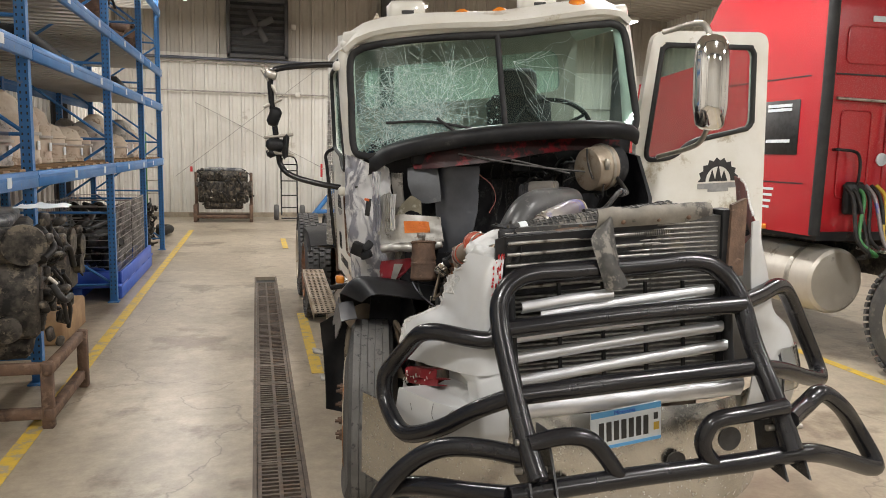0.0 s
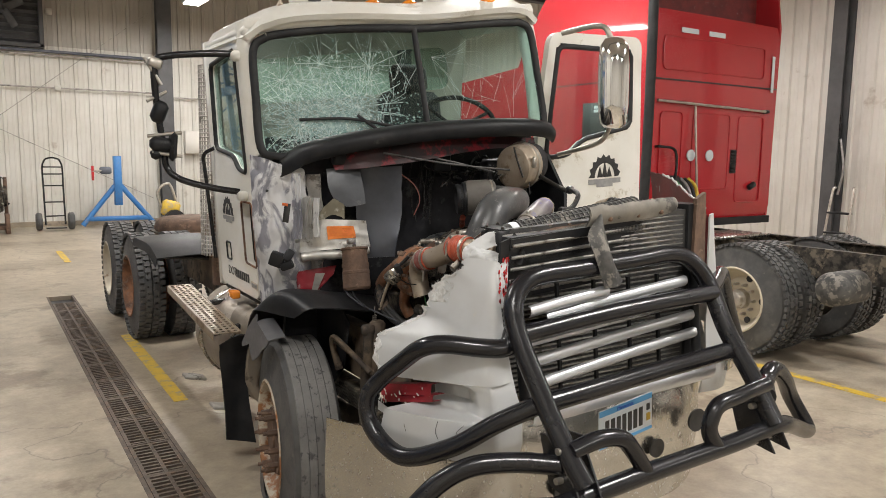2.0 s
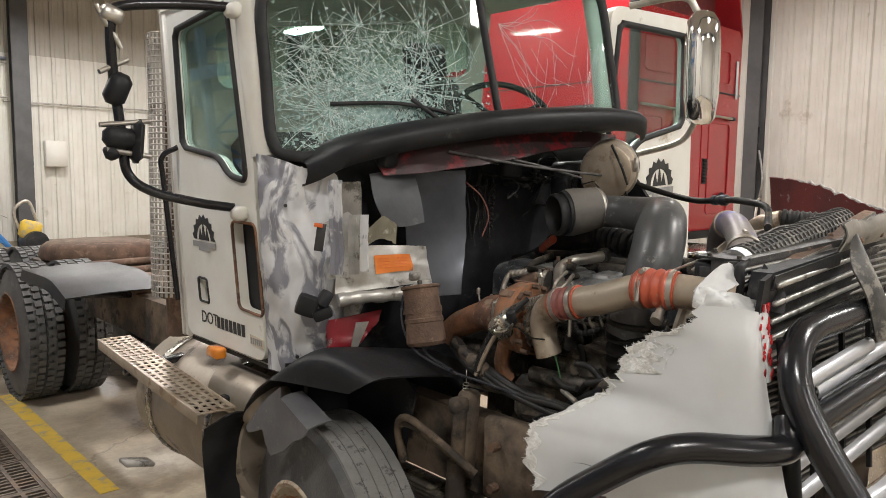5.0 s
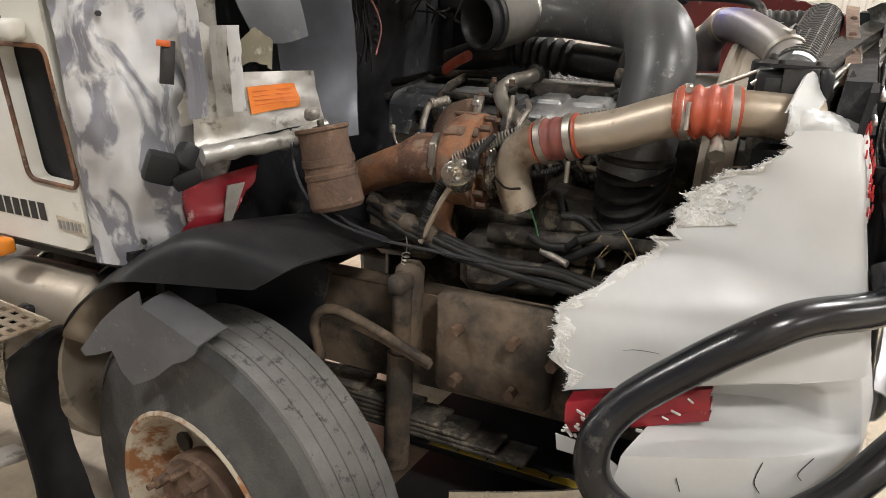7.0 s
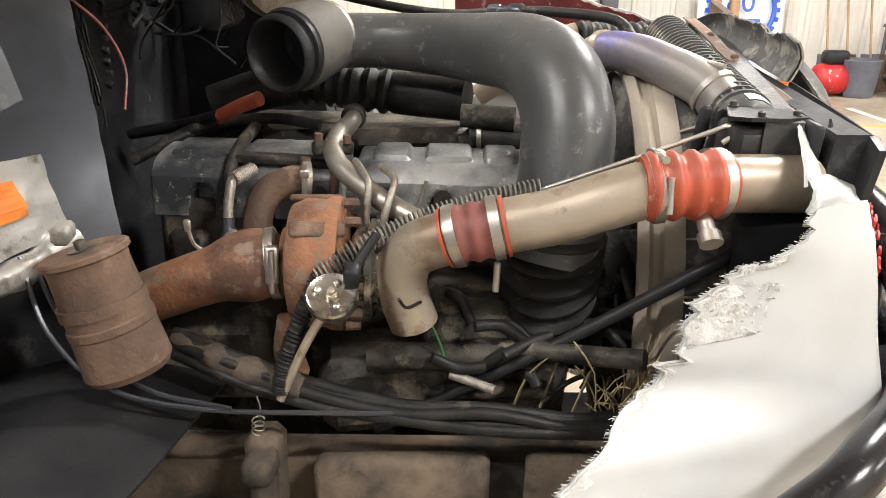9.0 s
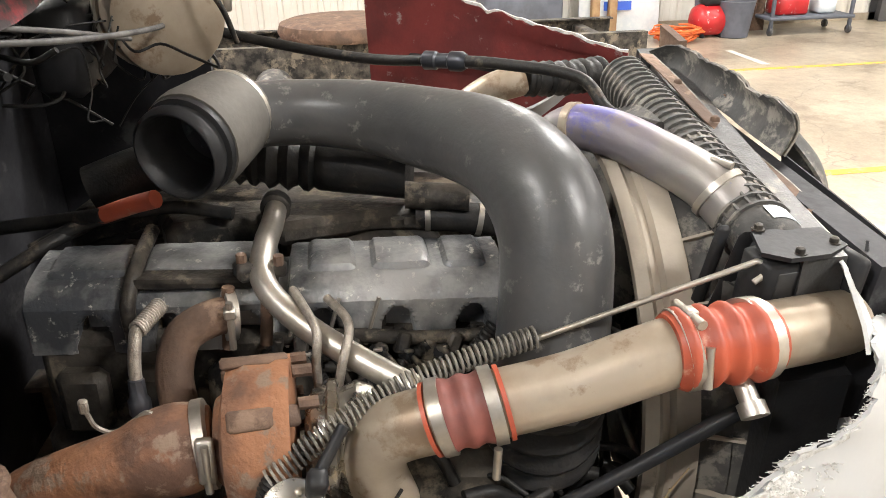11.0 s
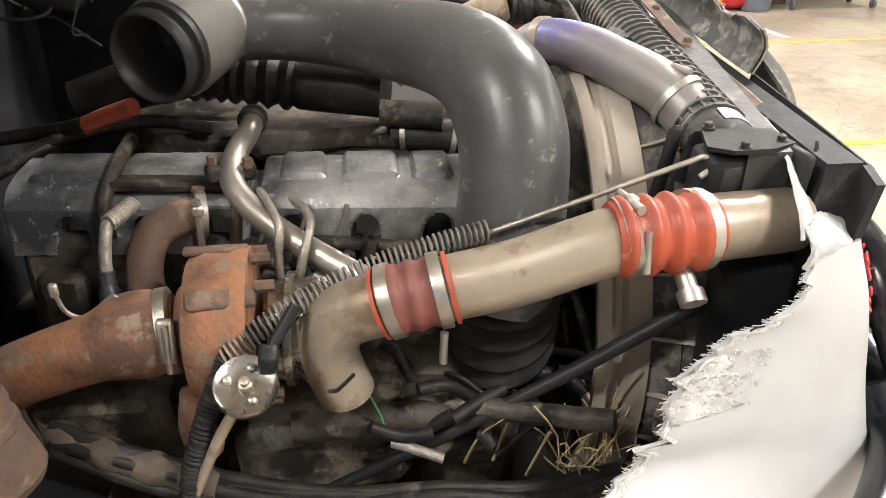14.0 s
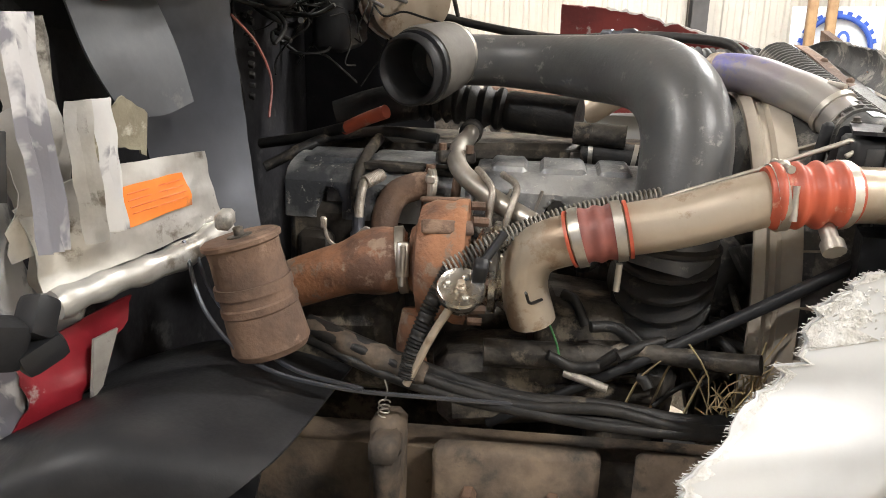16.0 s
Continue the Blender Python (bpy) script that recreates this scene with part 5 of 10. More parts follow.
# upper tank: rounded black moulding with a lattice of ribs, its end bracket and label
drawn_in(Matrix())
A0, A1 = Vector((1.035, 3.147, 1.510)), Vector((1.735, 3.117, 1.607))
tank = part("end_tank", one(bm_lathe, A0, A1, [(0, 0.02), (0.0, 0.040), (0.010, 0.047), (0.69, 0.047), (0.70, 0.03)], 24), DUSTYBLACK, cool, "black ribbed plastic cooler tank")
rib = mesh_of(lambda bm: bm_lathe(bm, (-0.003, 0, 0), (0.003, 0, 0), [(0, 0.046), (0.0005, 0.0525), (0.0055, 0.0525), (0.006, 0.046)], 18, True), DUSTYBLACK)
dirn = (A1 - A0).normalized()
rotm = dirn.to_track_quat("X", "Z").to_matrix().to_4x4()
for k in range(27):
    piece("tank_rib", rib, tank, Matrix.Translation(A0.lerp(A1, 0.085 + 0.034 * k)) @ rotm)
for a in range(-20, 200, 22):
    off = Vector((0, math.cos(radians(a)), math.sin(radians(a)))) * 0.0485
    part("tank_ridge", one(bm_tube, [A0.lerp(A1, 0.08) + off, A0.lerp(A1, 0.42 if a < 100 else 0.97) + off], 0.0032, 5, 1), DUSTYBLACK, tank)
part("label", one(bm_sheet, [[A0.lerp(A1, 0.018 + 0.046 * i) + Vector((0, math.cos(radians(b_)), math.sin(radians(b_)))) * 0.0485 for b_ in range(82, 150, 11)] for i in range(2)], 0.0008), PLATEWHITE, tank, "small white sticker")
part("tank_flange", one(bm_box, (A0 + A1) / 2 + Vector((0, 0.0, -0.055)), (0.70, 0.115, 0.02), (0, -7.9, -2.4), 0.004), DUSTYBLACK, tank)
# end bracket: a folded plate over a moulded box, with bolts and cut-outs
plate_ = [(1.030, 3.195, 1.546), (0.975, 3.210, 1.540), (0.948, 3.185, 1.542), (0.958, 3.125, 1.539), (0.985, 3.082, 1.536), (1.035, 3.090, 1.540)]
part("tank_end_bracket", one(bm_plate, plate_, (0, 0, 0.006)), BLACKPLASTIC, cool, "black bracket on the end of the tank")
for c_, s_, r_ in (((1.0, 3.155, 1.487), (0.06, 0.11, 0.095), (0, -6, 8)), ((0.985, 3.088, 1.495), (0.075, 0.022, 0.09), (0, -6, 12)), ((1.055, 3.195, 1.46), (0.012, 0.05, 0.17), (8, -10, 10)), ((1.08, 3.222, 1.455), (0.014, 0.022, 0.19), (4, -12, 0))):
    part("bracket_rib", one(bm_box, c_, s_, r_, 0.006), BLACKPLASTIC, cool)
part("bracket_slot", one(bm_box, (0.968, 3.165, 1.492), (0.004, 0.05, 0.055), (0, -6, 8), 0.001), INKSHADE, cool)
for c_ in ((0.963, 3.165, 1.546), (0.99, 3.10, 1.543), (1.03, 3.185, 1.552)):
    part("bolt", one(bm_lathe, c_, Vector(c_) + Vector((0, 0, 0.012)), [(0, 0.009), (0.002, 0.009), (0.002, 0.006), (0.008, 0.006), (0.010, 0.003)], 8), GRIME, cool)
drawn_in(CAB_SITE)
# upper core in front of the tank: bright tubes, a comb of fins, and the bent sheet above them
UL, UR = Vector((0.900, 2.925, 1.514)), Vector((1.722, 2.945, 1.570))


def upc(s, d, y=0.0):
    """Upper core: s along, d down from its top tube, y depth."""
    return UL.lerp(UR, s) + Vector((0, y + 0.12 * d, -d))


upper = part("upper_core", one(bm_plate, [upc(0, -0.03), upc(1, -0.03), upc(1, 0.20), upc(0, 0.20)], (0, 0.05, 0)), DARKFIRE, cool, "oil cooler core with pale tubes")
ulen = (UR - UL).length
ax_u = (UR - UL).normalized().to_track_quat("X", "Z").to_matrix().to_4x4()
tube_ = mesh_of(lambda bm: bm_box(bm, (0, 0, 0), (ulen, 0.012, 0.013), bev=0.003), FIN)
for k in range(5):
    piece("core_tube", tube_, upper, Matrix.Translation(upc(0.5, 0.043 * k, -0.006)) @ ax_u)
bm = B()
for k in range(104):
    bm_box(bm, upc((k + 0.5) / 104, 0.0, -0.004), (0.0028, 0.010, 0.022))
part("fin_comb", bm, CORE, upper)
bm = B()
for k in range(230):
    bm_box(bm, upc((k + 0.5) / 230, 0.085, -0.001), (0.0012, 0.006, 0.17))
part("fin_field", bm, CORE, upper)
band_ = patch([[upc(-0.01, 0.004, -0.008), upc(0.2, 0.002, -0.010), upc(0.44, 0.0, -0.012)], [upc(-0.01, -0.026, -0.008), upc(0.2, -0.030, -0.012), upc(0.44, -0.034, -0.014)]], 3, 6)
part("seal_strip", one(bm_sheet, band_, 0.004), BLACKPLASTIC, cool, "dusty black strip above the cooler", sharp=60)
sheet = []
for k, (d, y) in enumerate(((-0.034, -0.010), (-0.045, -0.014), (-0.060, -0.020), (-0.078, -0.021), (-0.094, -0.016), (-0.106, -0.008))):
    row = []
    for i in range(41):
        s = 0.43 + 0.63 * i / 40
        e = max(0.0, s - 0.97) / 0.09
        lump = 0.006 * noise.noise(Vector((s * 14, k * 0.5, 3))) + 0.010 * noise.noise(Vector((s * 5, 1, 2)))
        row.append(upc(s, d + 0.030 * e * e + ((0.012 * noise.noise(Vector((s * 9, 4, 0))) + 0.010 * abs(noise.noise(Vector((s * 37, 8, 0)))) * (k - 2) / 3) if k > 2 else 0.0), y + lump * (0.5 if k < 2 else 1.0) + 0.05 * e * e))
    sheet.append(row)
part("sheet_back", one(bm_sheet, [[q + Vector((0, 0.007, 0.001)) for q in r] for r in sheet], 0.003), DUSTYBLACK, cool, sharp=50)
drawn_in(Matrix())
for dy, dz, w_, h_, mt in ((0.0, 0.0, 0.030, 0.004, RUSTDARK), (-0.016, -0.012, 0.004, 0.026, DUSTPLATE)):
    rail_ = patch([[Vector((1.035 + 0.735 * u_, 3.045 + dy + v_ * w_ - 0.006 * math.sin(5 * u_), 1.503 + dz + v_ * h_ + 0.138 * u_ + 0.006 * math.sin(9 * u_)))
                    for u_ in (0, 0.2, 0.4, 0.6, 0.8, 1.0)] for v_ in (-0.5, 0, 0.5)], 3, 5)
    part("edge_bar", one(bm_sheet, rail_, 0.003), mt, cool, "bent dusty tan rail")
for u_ in (0.12, 0.33, 0.55, 0.78):
    c_ = Vector((1.035 + 0.735 * u_, 3.045, 1.507 + 0.138 * u_))
    part("bolt", one(bm_lathe, c_, c_ + Vector((0, 0, 0.010)), [(0, 0.009), (0.006, 0.009), (0.010, 0.004)], 8), RUSTDARK, cool)
drawn_in(CAB_SITE)
part("bent_sheet", one(bm_sheet, sheet, 0.004), DUSTPLATE, cool, "bent dusty sheet along the top of the radiator", sharp=50)
for s in (0.56, 0.74, 0.90):
    part("bolt", one(bm_lathe, upc(s, -0.052, -0.017), upc(s, -0.052, -0.034), [(0, 0.009), (0.008, 0.009), (0.012, 0.005)], 8), RUSTDARK, cool)
part("sheet_post", one(bm_sheet, patch([[upc(1.015, -0.04, -0.016), upc(1.04, -0.04, -0.012), upc(1.065, -0.035, 0.012)], [upc(1.015, 0.06, -0.016), upc(1.04, 0.06, -0.012), upc(1.062, 0.06, 0.012)], [upc(1.02, 0.19, -0.012), upc(1.04, 0.20, -0.008), upc(1.06, 0.19, 0.012)]], 4, 4), 0.004), DUSTPLATE, cool, sharp=60)
part("sheet_post", one(bm_plate, [upc(-0.055, -0.02, -0.006), upc(-0.008, -0.03, -0.006), upc(-0.006, 0.20, -0.006), upc(-0.04, 0.20, -0.006)], (0, 0.012, 0)), BLACKPLASTIC, cool)
rows = patch([[(1.285, 2.905, 1.605), (1.30, 2.895, 1.62), (1.315, 2.905, 1.60)], [(1.215, 2.87, 1.545), (1.26, 2.845, 1.555), (1.315, 2.875, 1.53)], [(1.22, 2.83, 1.47), (1.275, 2.805, 1.465), (1.32, 2.84, 1.45)], [(1.255, 2.81, 1.355), (1.30, 2.79, 1.36), (1.35, 2.815, 1.375)]], 5, 5)
part("hanging_strip", one(bm_sheet, rows, 0.006), DUSTYBLACK, cool, "black strip hanging over the cores", sharp=60)
# fan shroud behind the cores: a barrel with a rolled rim, and the fan in it
drawn_in(Matrix())
cx, cz = 1.44, 1.15


def ring_rows(prof):
    """Rings about the fan's axis, leaning a little with the radiator."""
    return [[(cx + rr * math.cos(6.28318 * a / 72), y - 0.02 * math.cos(6.28318 * a / 72), cz + rr * math.sin(6.28318 * a / 72)) for a in range(73)] for y, rr in prof]


rows = ring_rows(((3.285, 0.405), (3.288, 0.422), (3.276, 0.430), (3.268, 0.420), (3.252, 0.420), (3.248, 0.434), (3.215, 0.440)))
shroud = P("fan_shroud", one(bm_sheet, rows, 0.005), SHROUD, "dusty tan fan shroud", sharp=40)
part("shroud_neck", one(bm_sheet, ring_rows(((3.216, 0.434), (3.19, 0.440), (3.170, 0.455))), 0.004), DUSTYBLACK, shroud)
part("shroud_plate", one(bm_plate, [(0.955, 3.165, 0.78), (1.86, 3.135, 0.80), (1.80, 3.115, 1.56), (1.02, 3.165, 1.465)], (0, 0.008, 0)), DUSTYBLACK, shroud)
for k in range(9):
    a = radians(118 + 13 * k)
    part("shroud_gusset", one(bm_plate, [(cx + 0.442 * math.cos(a), 3.235, cz + 0.442 * math.sin(a)), (cx + 0.475 * math.cos(a), 3.176, cz + 0.475 * math.sin(a)), (cx + 0.44 * math.cos(a), 3.176, cz + 0.44 * math.sin(a))], (0.003, 0, 0.003)), SHROUD, shroud)
bm = B()
bm_cyl(bm, (cx, 3.22, cz), (cx, 3.32, cz), 0.11, seg=22, bev=0.02)
for k in range(9):
    a = 6.28318 * k / 9
    bm_box(bm, (cx + 0.25 * math.cos(a), 3.25, cz + 0.25 * math.sin(a)), (0.29, 0.012, 0.10), (25, -math.degrees(a), 0), 0.004)
part("fan", bm, DUSTYBLACK, shroud)
# black side members between the shroud and the torn corner
for pl, d_ in (([(0.948, 3.165, 0.80), (0.955, 3.085, 0.80), (0.985, 3.085, 1.455), (0.985, 3.165, 1.46)], (0.006, 0, 0)), ([(0.975, 3.215, 0.86), (0.952, 3.168, 0.86), (0.998, 3.168, 1.45), (1.045, 3.215, 1.47)], (0.005, -0.004, 0))):
    part("side_member", one(bm_plate, pl, d_), DUSTYBLACK, shroud)

# remains of the hood ---------------------------------------
# left corner: torn fibreglass shell, from the front edge back to the tear
HX = [[(0.930, 3.010, 1.425), (0.905, 3.020, 1.432), (0.885, 3.050, 1.437), (0.858, 3.095, 1.440), (0.837, 3.135, 1.440)],
      [(0.908, 2.998, 1.360), (0.880, 3.010, 1.365), (0.862, 3.050, 1.370), (0.842, 3.100, 1.375), (0.826, 3.152, 1.385)],
      [(0.900, 2.985, 1.290), (0.868, 3.000, 1.295), (0.848, 3.060, 1.305), (0.826, 3.150, 1.318), (0.808, 3.268, 1.330)],
      [(0.902, 2.968, 1.200), (0.860, 2.985, 1.205), (0.832, 3.070, 1.215), (0.805, 3.180, 1.225), (0.786, 3.310, 1.240)],
      [(0.907, 2.955, 1.130), (0.850, 2.970, 1.135), (0.810, 3.080, 1.145), (0.783, 3.210, 1.155), (0.765, 3.365, 1.170)],
      [(0.915, 2.942, 1.070), (0.838, 2.958, 1.075), (0.785, 3.090, 1.080), (0.730, 3.270, 1.090), (0.680, 3.468, 1.100)],
      [(0.920, 2.935, 1.030), (0.832, 2.952, 1.030), (0.772, 3.090, 1.030), (0.706, 3.270, 1.035), (0.650, 3.490, 1.052)],
      [(0.925, 2.928, 1.000), (0.830, 2.948, 0.990), (0.765, 3.100, 0.975), (0.700, 3.270, 0.955), (0.640, 3.452, 0.930)]]
rows = patch(HX, 8, 9)
nr, nc = len(rows), len(rows[0])
tear = random.Random(21)
for i, r in enumerate(rows):
    jag = 0.026 * noise.fractal(Vector((i * 0.36, 3.1, 0)), 0.7, 2.0, 4) + tear.uniform(-0.007, 0.007)
    back = (r[-1] - r[-3]).normalized()
    for j in range(nc - 6, nc):
        r[j] += back * jag * ((j - nc + 7) / 6) * 1.2
    for p in r:
        far_ = min(1.0, max(0.0, (p.y - 2.98) / 0.22))
        p += Vector((-0.8, -0.3, 0)) * (0.010 * math.exp(-((p.z - 1.075 - 0.04 * far_) / 0.026) ** 2) - 0.010 * math.exp(-((p.z - 1.135 - 0.05 * far_) / 0.03) ** 2)) * far_
        p += Vector((-0.6, -0.7, 0)) * (0.004 * noise.noise(p * 5) + 0.0022 * noise.noise(p * 14))
hood = P("torn_fender", one(bm_sheet, rows, 0.006), HOODWHITE, "torn white fibreglass hood corner with shredded edges", sharp=60)
bm = B()
for i in range(0, nr - 1):
    for k in range(7):
        p = rows[i][-1].lerp(rows[i + 1][-1], tear.random())
        back = (rows[i][-1] - rows[i][-4]).normalized()
        q = p + back * tear.uniform(0.0, 0.007) + Vector((tear.uniform(-1, 1), tear.uniform(-1, 1), tear.uniform(-1, 1))) * 0.0045
        bm_tube(bm, [p - back * 0.012, p.lerp(q, 0.5) + Vector((tear.uniform(-1, 1), tear.uniform(-1, 1), tear.uniform(-1, 1))) * 0.003, q], 0.0010, 4, 1, radius=lambda t: 0.0013 * (1 - 0.8 * t))
part("frayed_edge", bm, TORN, hood, "frayed white glass fibre")
# crushed fibre along the tear, widest in the notch, with an uneven inner border
for lo_, hi_, wide, amp in ((15, 24, 8.0, 0.009), (8, 16, 2.2, 0.006), (23, 45, 1.3, 0.005), (44, 57, 2.0, 0.006)):
    mat_ = []
    for i in range(lo_, min(hi_, nr)):
        edge = min(1.0, 0.25 + 0.5 * min(i - lo_, hi_ - 1 - i))
        w_ = wide * edge * (0.65 + 0.7 * noise.noise(Vector((i * 0.9, 7.3, lo_))))
        row = []
        for k in range(9):
            f_ = max(0.0, nc - 1 - max(0.3, w_) * (1 - k / 8))
            q = rows[i][int(f_)].lerp(rows[i][min(nc - 1, int(f_) + 1)], f_ - int(f_))
            row.append(q + Vector((-0.0052, -0.003, 0.0)) + Vector((-0.8, -0.5, 0.5)) * amp * (k / 8) * noise.fractal(q * 60, 0.8, 2, 3))
        mat_.append(row)
    part("crushed_fibre", one(bm_sheet, mat_, 0.003), TORN, hood, "crushed delaminated fibre", sharp=80)
bm = B()
for k in range(150):
    r_ = rows[tear.randrange(15, 22)]
    c_ = r_[-1 - tear.randrange(0, 8)] + Vector((-0.008, -0.006, 0.004))
    d_ = Vector((tear.uniform(-1, 0.3), tear.uniform(-0.8, 0.8), tear.uniform(-0.6, 1))) * 0.006
    bm_tube(bm, [c_, c_ + d_ * 0.6 + Vector((0, tear.uniform(-1, 1) * 0.003, 0)), c_ + d_], 0.0009, 4, 1)
part("fibre_tuft", bm, TORN, hood)
for i0, a0, a1, dz in ((50, 0.78, 0.99, 0.006), (12, 0.76, 0.97, -0.012)):
    pts = [rows[i0][int(a0 * (nc - 1) + (a1 - a0) * (nc - 1) * k / 9)] + Vector((-0.0045, -0.002, dz * math.sin(k * 0.7) + 0.004 * noise.noise(Vector((k * 0.6, i0, 0))))) for k in range(10)]
    part("crack_line", one(bm_tube, pts, 0.0011, 5, 2), BLACKRUB, hood, "dark crack across the fibreglass")
# crushed shoulder, and the flap that stands up from it
crush = patch([[(0.836, 3.138, 1.435), (0.860, 3.092, 1.436), (0.888, 3.046, 1.433), (0.932, 3.008, 1.420)], [(0.832, 3.135, 1.462), (0.868, 3.085, 1.452), (0.905, 3.045, 1.446), (0.945, 3.012, 1.436)], [(0.848, 3.138, 1.482), (0.890, 3.098, 1.474), (0.930, 3.062, 1.462), (0.958, 3.025, 1.446)]], 7, 9)
for r in crush:
    for q in r:
        q += Vector((-0.6, -0.5, 0.5)) * 0.012 * noise.fractal(q * 24, 0.8, 2, 4)
part("crushed_shoulder", one(bm_sheet, crush, 0.005), HOODWHITE, hood, "crumpled white fibreglass shoulder", sharp=35)
flap = patch([[(0.842, 3.142, 1.470), (0.868, 3.118, 1.468), (0.892, 3.096, 1.462)], [(0.878, 3.132, 1.500), (0.905, 3.108, 1.490), (0.930, 3.085, 1.478)], [(0.930, 3.122, 1.528), (0.958, 3.098, 1.512), (0.985, 3.075, 1.492)], [(0.955, 3.112, 1.534), (0.975, 3.096, 1.525), (0.992, 3.080, 1.510)]], 4, 5)
for r in flap:
    for q in r:
        q += Vector((-0.5, -0.5, 0.5)) * 0.004 * noise.fractal(q * 30, 0.8, 2, 3)
part("torn_flap", one(bm_sheet, flap, 0.005), HOODWHITE, hood, "torn white flap standing up", sharp=60)
# dark liner blade behind the flap
blade = patch([[(1.000, 3.040, 1.537), (1.004, 3.036, 1.530), (1.008, 3.030, 1.520)], [(0.975, 3.050, 1.490), (0.995, 3.020, 1.480), (1.010, 2.990, 1.468)], [(0.960, 3.040, 1.430), (0.980, 3.010, 1.425), (0.995, 2.985, 1.420)]], 4, 4)
part("liner_blade", one(bm_sheet, blade, 0.004), BLACKPLASTIC, hood, "dark torn liner blade", sharp=60)
strip = patch([[(0.930, 3.012, 1.450), (0.938, 3.004, 1.448), (0.950, 3.004, 1.440)], [(0.900, 2.992, 1.365), (0.915, 2.984, 1.365), (0.934, 2.988, 1.362)], [(0.898, 2.980, 1.270), (0.912, 2.972, 1.270), (0.928, 2.977, 1.275)]], 8, 6)
for r in strip:
    for q in r:
        q += Vector((0.6, -0.6, 0)) * 0.006 * noise.fractal(q * 26, 0.8, 2, 3)
part("edge_strip", one(bm_sheet, strip, 0.005), HOODWHITE, hood, "broken white edge strip", sharp=60)
red_ = B()
for k in range(34):
    u_, v_ = tear.random(), tear.choice((0.0, 0.1, 0.75, 0.9, 0.5))
    rr0 = strip[int(u_ * (len(strip) - 1))]
    c = rr0[int(v_ * (len(rr0) - 1))] + Vector((-0.003, -0.006, 0))
    w_ = tear.uniform(0.0015, 0.005)
    bm_plate(red_, [c + Vector((math.cos(a_ * 1.047) * w_ * tear.uniform(0.6, 1.3), 0, math.sin(a_ * 1.047) * w_ * tear.uniform(0.8, 3.0))) for a_ in range(6)], (0, 0.003, 0))
part("red_chip", red_, REDBRIGHT, hood, "red paint chips at the broken edge")
# lower face with the empty headlight bowl: front edge, bowl, shelf and outer lip
face = [[(0.925, 2.928, 1.000), (0.830, 2.948, 0.990), (0.790, 3.020, 0.985), (0.765, 3.100, 0.975), (0.730, 3.190, 0.965), (0.700, 3.270, 0.955)],
        [(0.930, 2.920, 0.965), (0.835, 2.940, 0.962), (0.812, 3.000, 0.957), (0.845, 3.100, 0.955), (0.840, 3.200, 0.945), (0.820, 3.300, 0.936)],
        [(0.945, 2.906, 0.900), (0.840, 2.930, 0.900), (0.818, 2.985, 0.900), (0.855, 3.090, 0.895), (0.845, 3.190, 0.885), (0.820, 3.290, 0.875)],
        [(0.948, 2.904, 0.872), (0.845, 2.925, 0.868), (0.812, 2.972, 0.868), (0.812, 3.075, 0.860), (0.790, 3.180, 0.855), (0.765, 3.285, 0.850)],
        [(0.950, 2.904, 0.850), (0.845, 2.921, 0.848), (0.786, 2.964, 0.850), (0.702, 3.085, 0.846), (0.648, 3.205, 0.840), (0.606, 3.325, 0.832)],
        [(0.955, 2.905, 0.770), (0.850, 2.920, 0.765), (0.785, 2.970, 0.762), (0.695, 3.098, 0.760), (0.641, 3.222, 0.758), (0.600, 3.342, 0.755)],
        [(0.955, 2.920, 0.725), (0.855, 2.940, 0.705), (0.790, 2.990, 0.695), (0.700, 3.120, 0.692), (0.650, 3.240, 0.692), (0.610, 3.360, 0.694)]]
part("headlight_surround", one(bm_sheet, faceted(face, 5, 6, 0.30), 0.005), HOODWHITE, hood, "white fender lip round the empty headlight opening", sharp=60)
part("bulb_slot", one(bm_plate, [(0.828 + 0.006 * math.sin(a_), 3.128 + 0.013 * math.cos(a_) - 0.009 * math.sin(a_), 0.972 + 0.022 * math.sin(a_)) for a_ in [6.28318 * k / 18 for k in range(18)]], (-0.012, -0.001, 0)), INKSHADE, hood, "dark slot of the missing lamp")
for pts in ([(0.700, 3.083, 0.842), (0.696, 3.092, 0.800), (0.700, 3.080, 0.775)], [(0.76, 2.998, 0.842), (0.742, 3.020, 0.812), (0.748, 3.012, 0.795)], [(0.637, 3.225, 0.800), (0.640, 3.216, 0.772)]):
    part("crack_line", one(bm_tube, [Vector(p) + Vector((-0.004, -0.002, 0)) for p in pts], 0.0010, 5, 3), BLACKRUB, hood)
bm = B()
LA, LB = Vector((0.660, 3.455, 0.852)), Vector((0.735, 3.190, 0.915))
for dz, dd, hh in ((0.012, 0.0, 0.045), (-0.025, 0.008, 0.030)):
    bar_ = []
    for dx, dh in ((0.05, 0.5), (0.0, 0.5), (-0.004, 0.2), (-0.002, -0.5), (0.04, -0.5)):
        bar_.append([LA.lerp(LB, k / 14) + Vector((dx + dd, 0.0, dz + dh * hh)) + Vector((-0.7, -0.4, 0.5)) * 0.008 * noise.fractal(Vector((k * 0.5, dh * 3, dz * 90)), 0.8, 2, 3) for k in range(15)])
    bm_sheet(bm, bar_, 0.003)
chips_ = B()
for k in range(22):
    c_ = LA.lerp(LB, tear.random() ** 2) + Vector((-0.012, 0, tear.uniform(-0.04, 0.02)))
    bm_box(chips_, c_, (0.004, tear.uniform(0.004, 0.022), tear.uniform(0.003, 0.010)), (tear.uniform(-30, 30), tear.uniform(-30, 30), tear.uniform(-40, 0)), 0.001)
part("white_flake", chips_, TORN, hood)
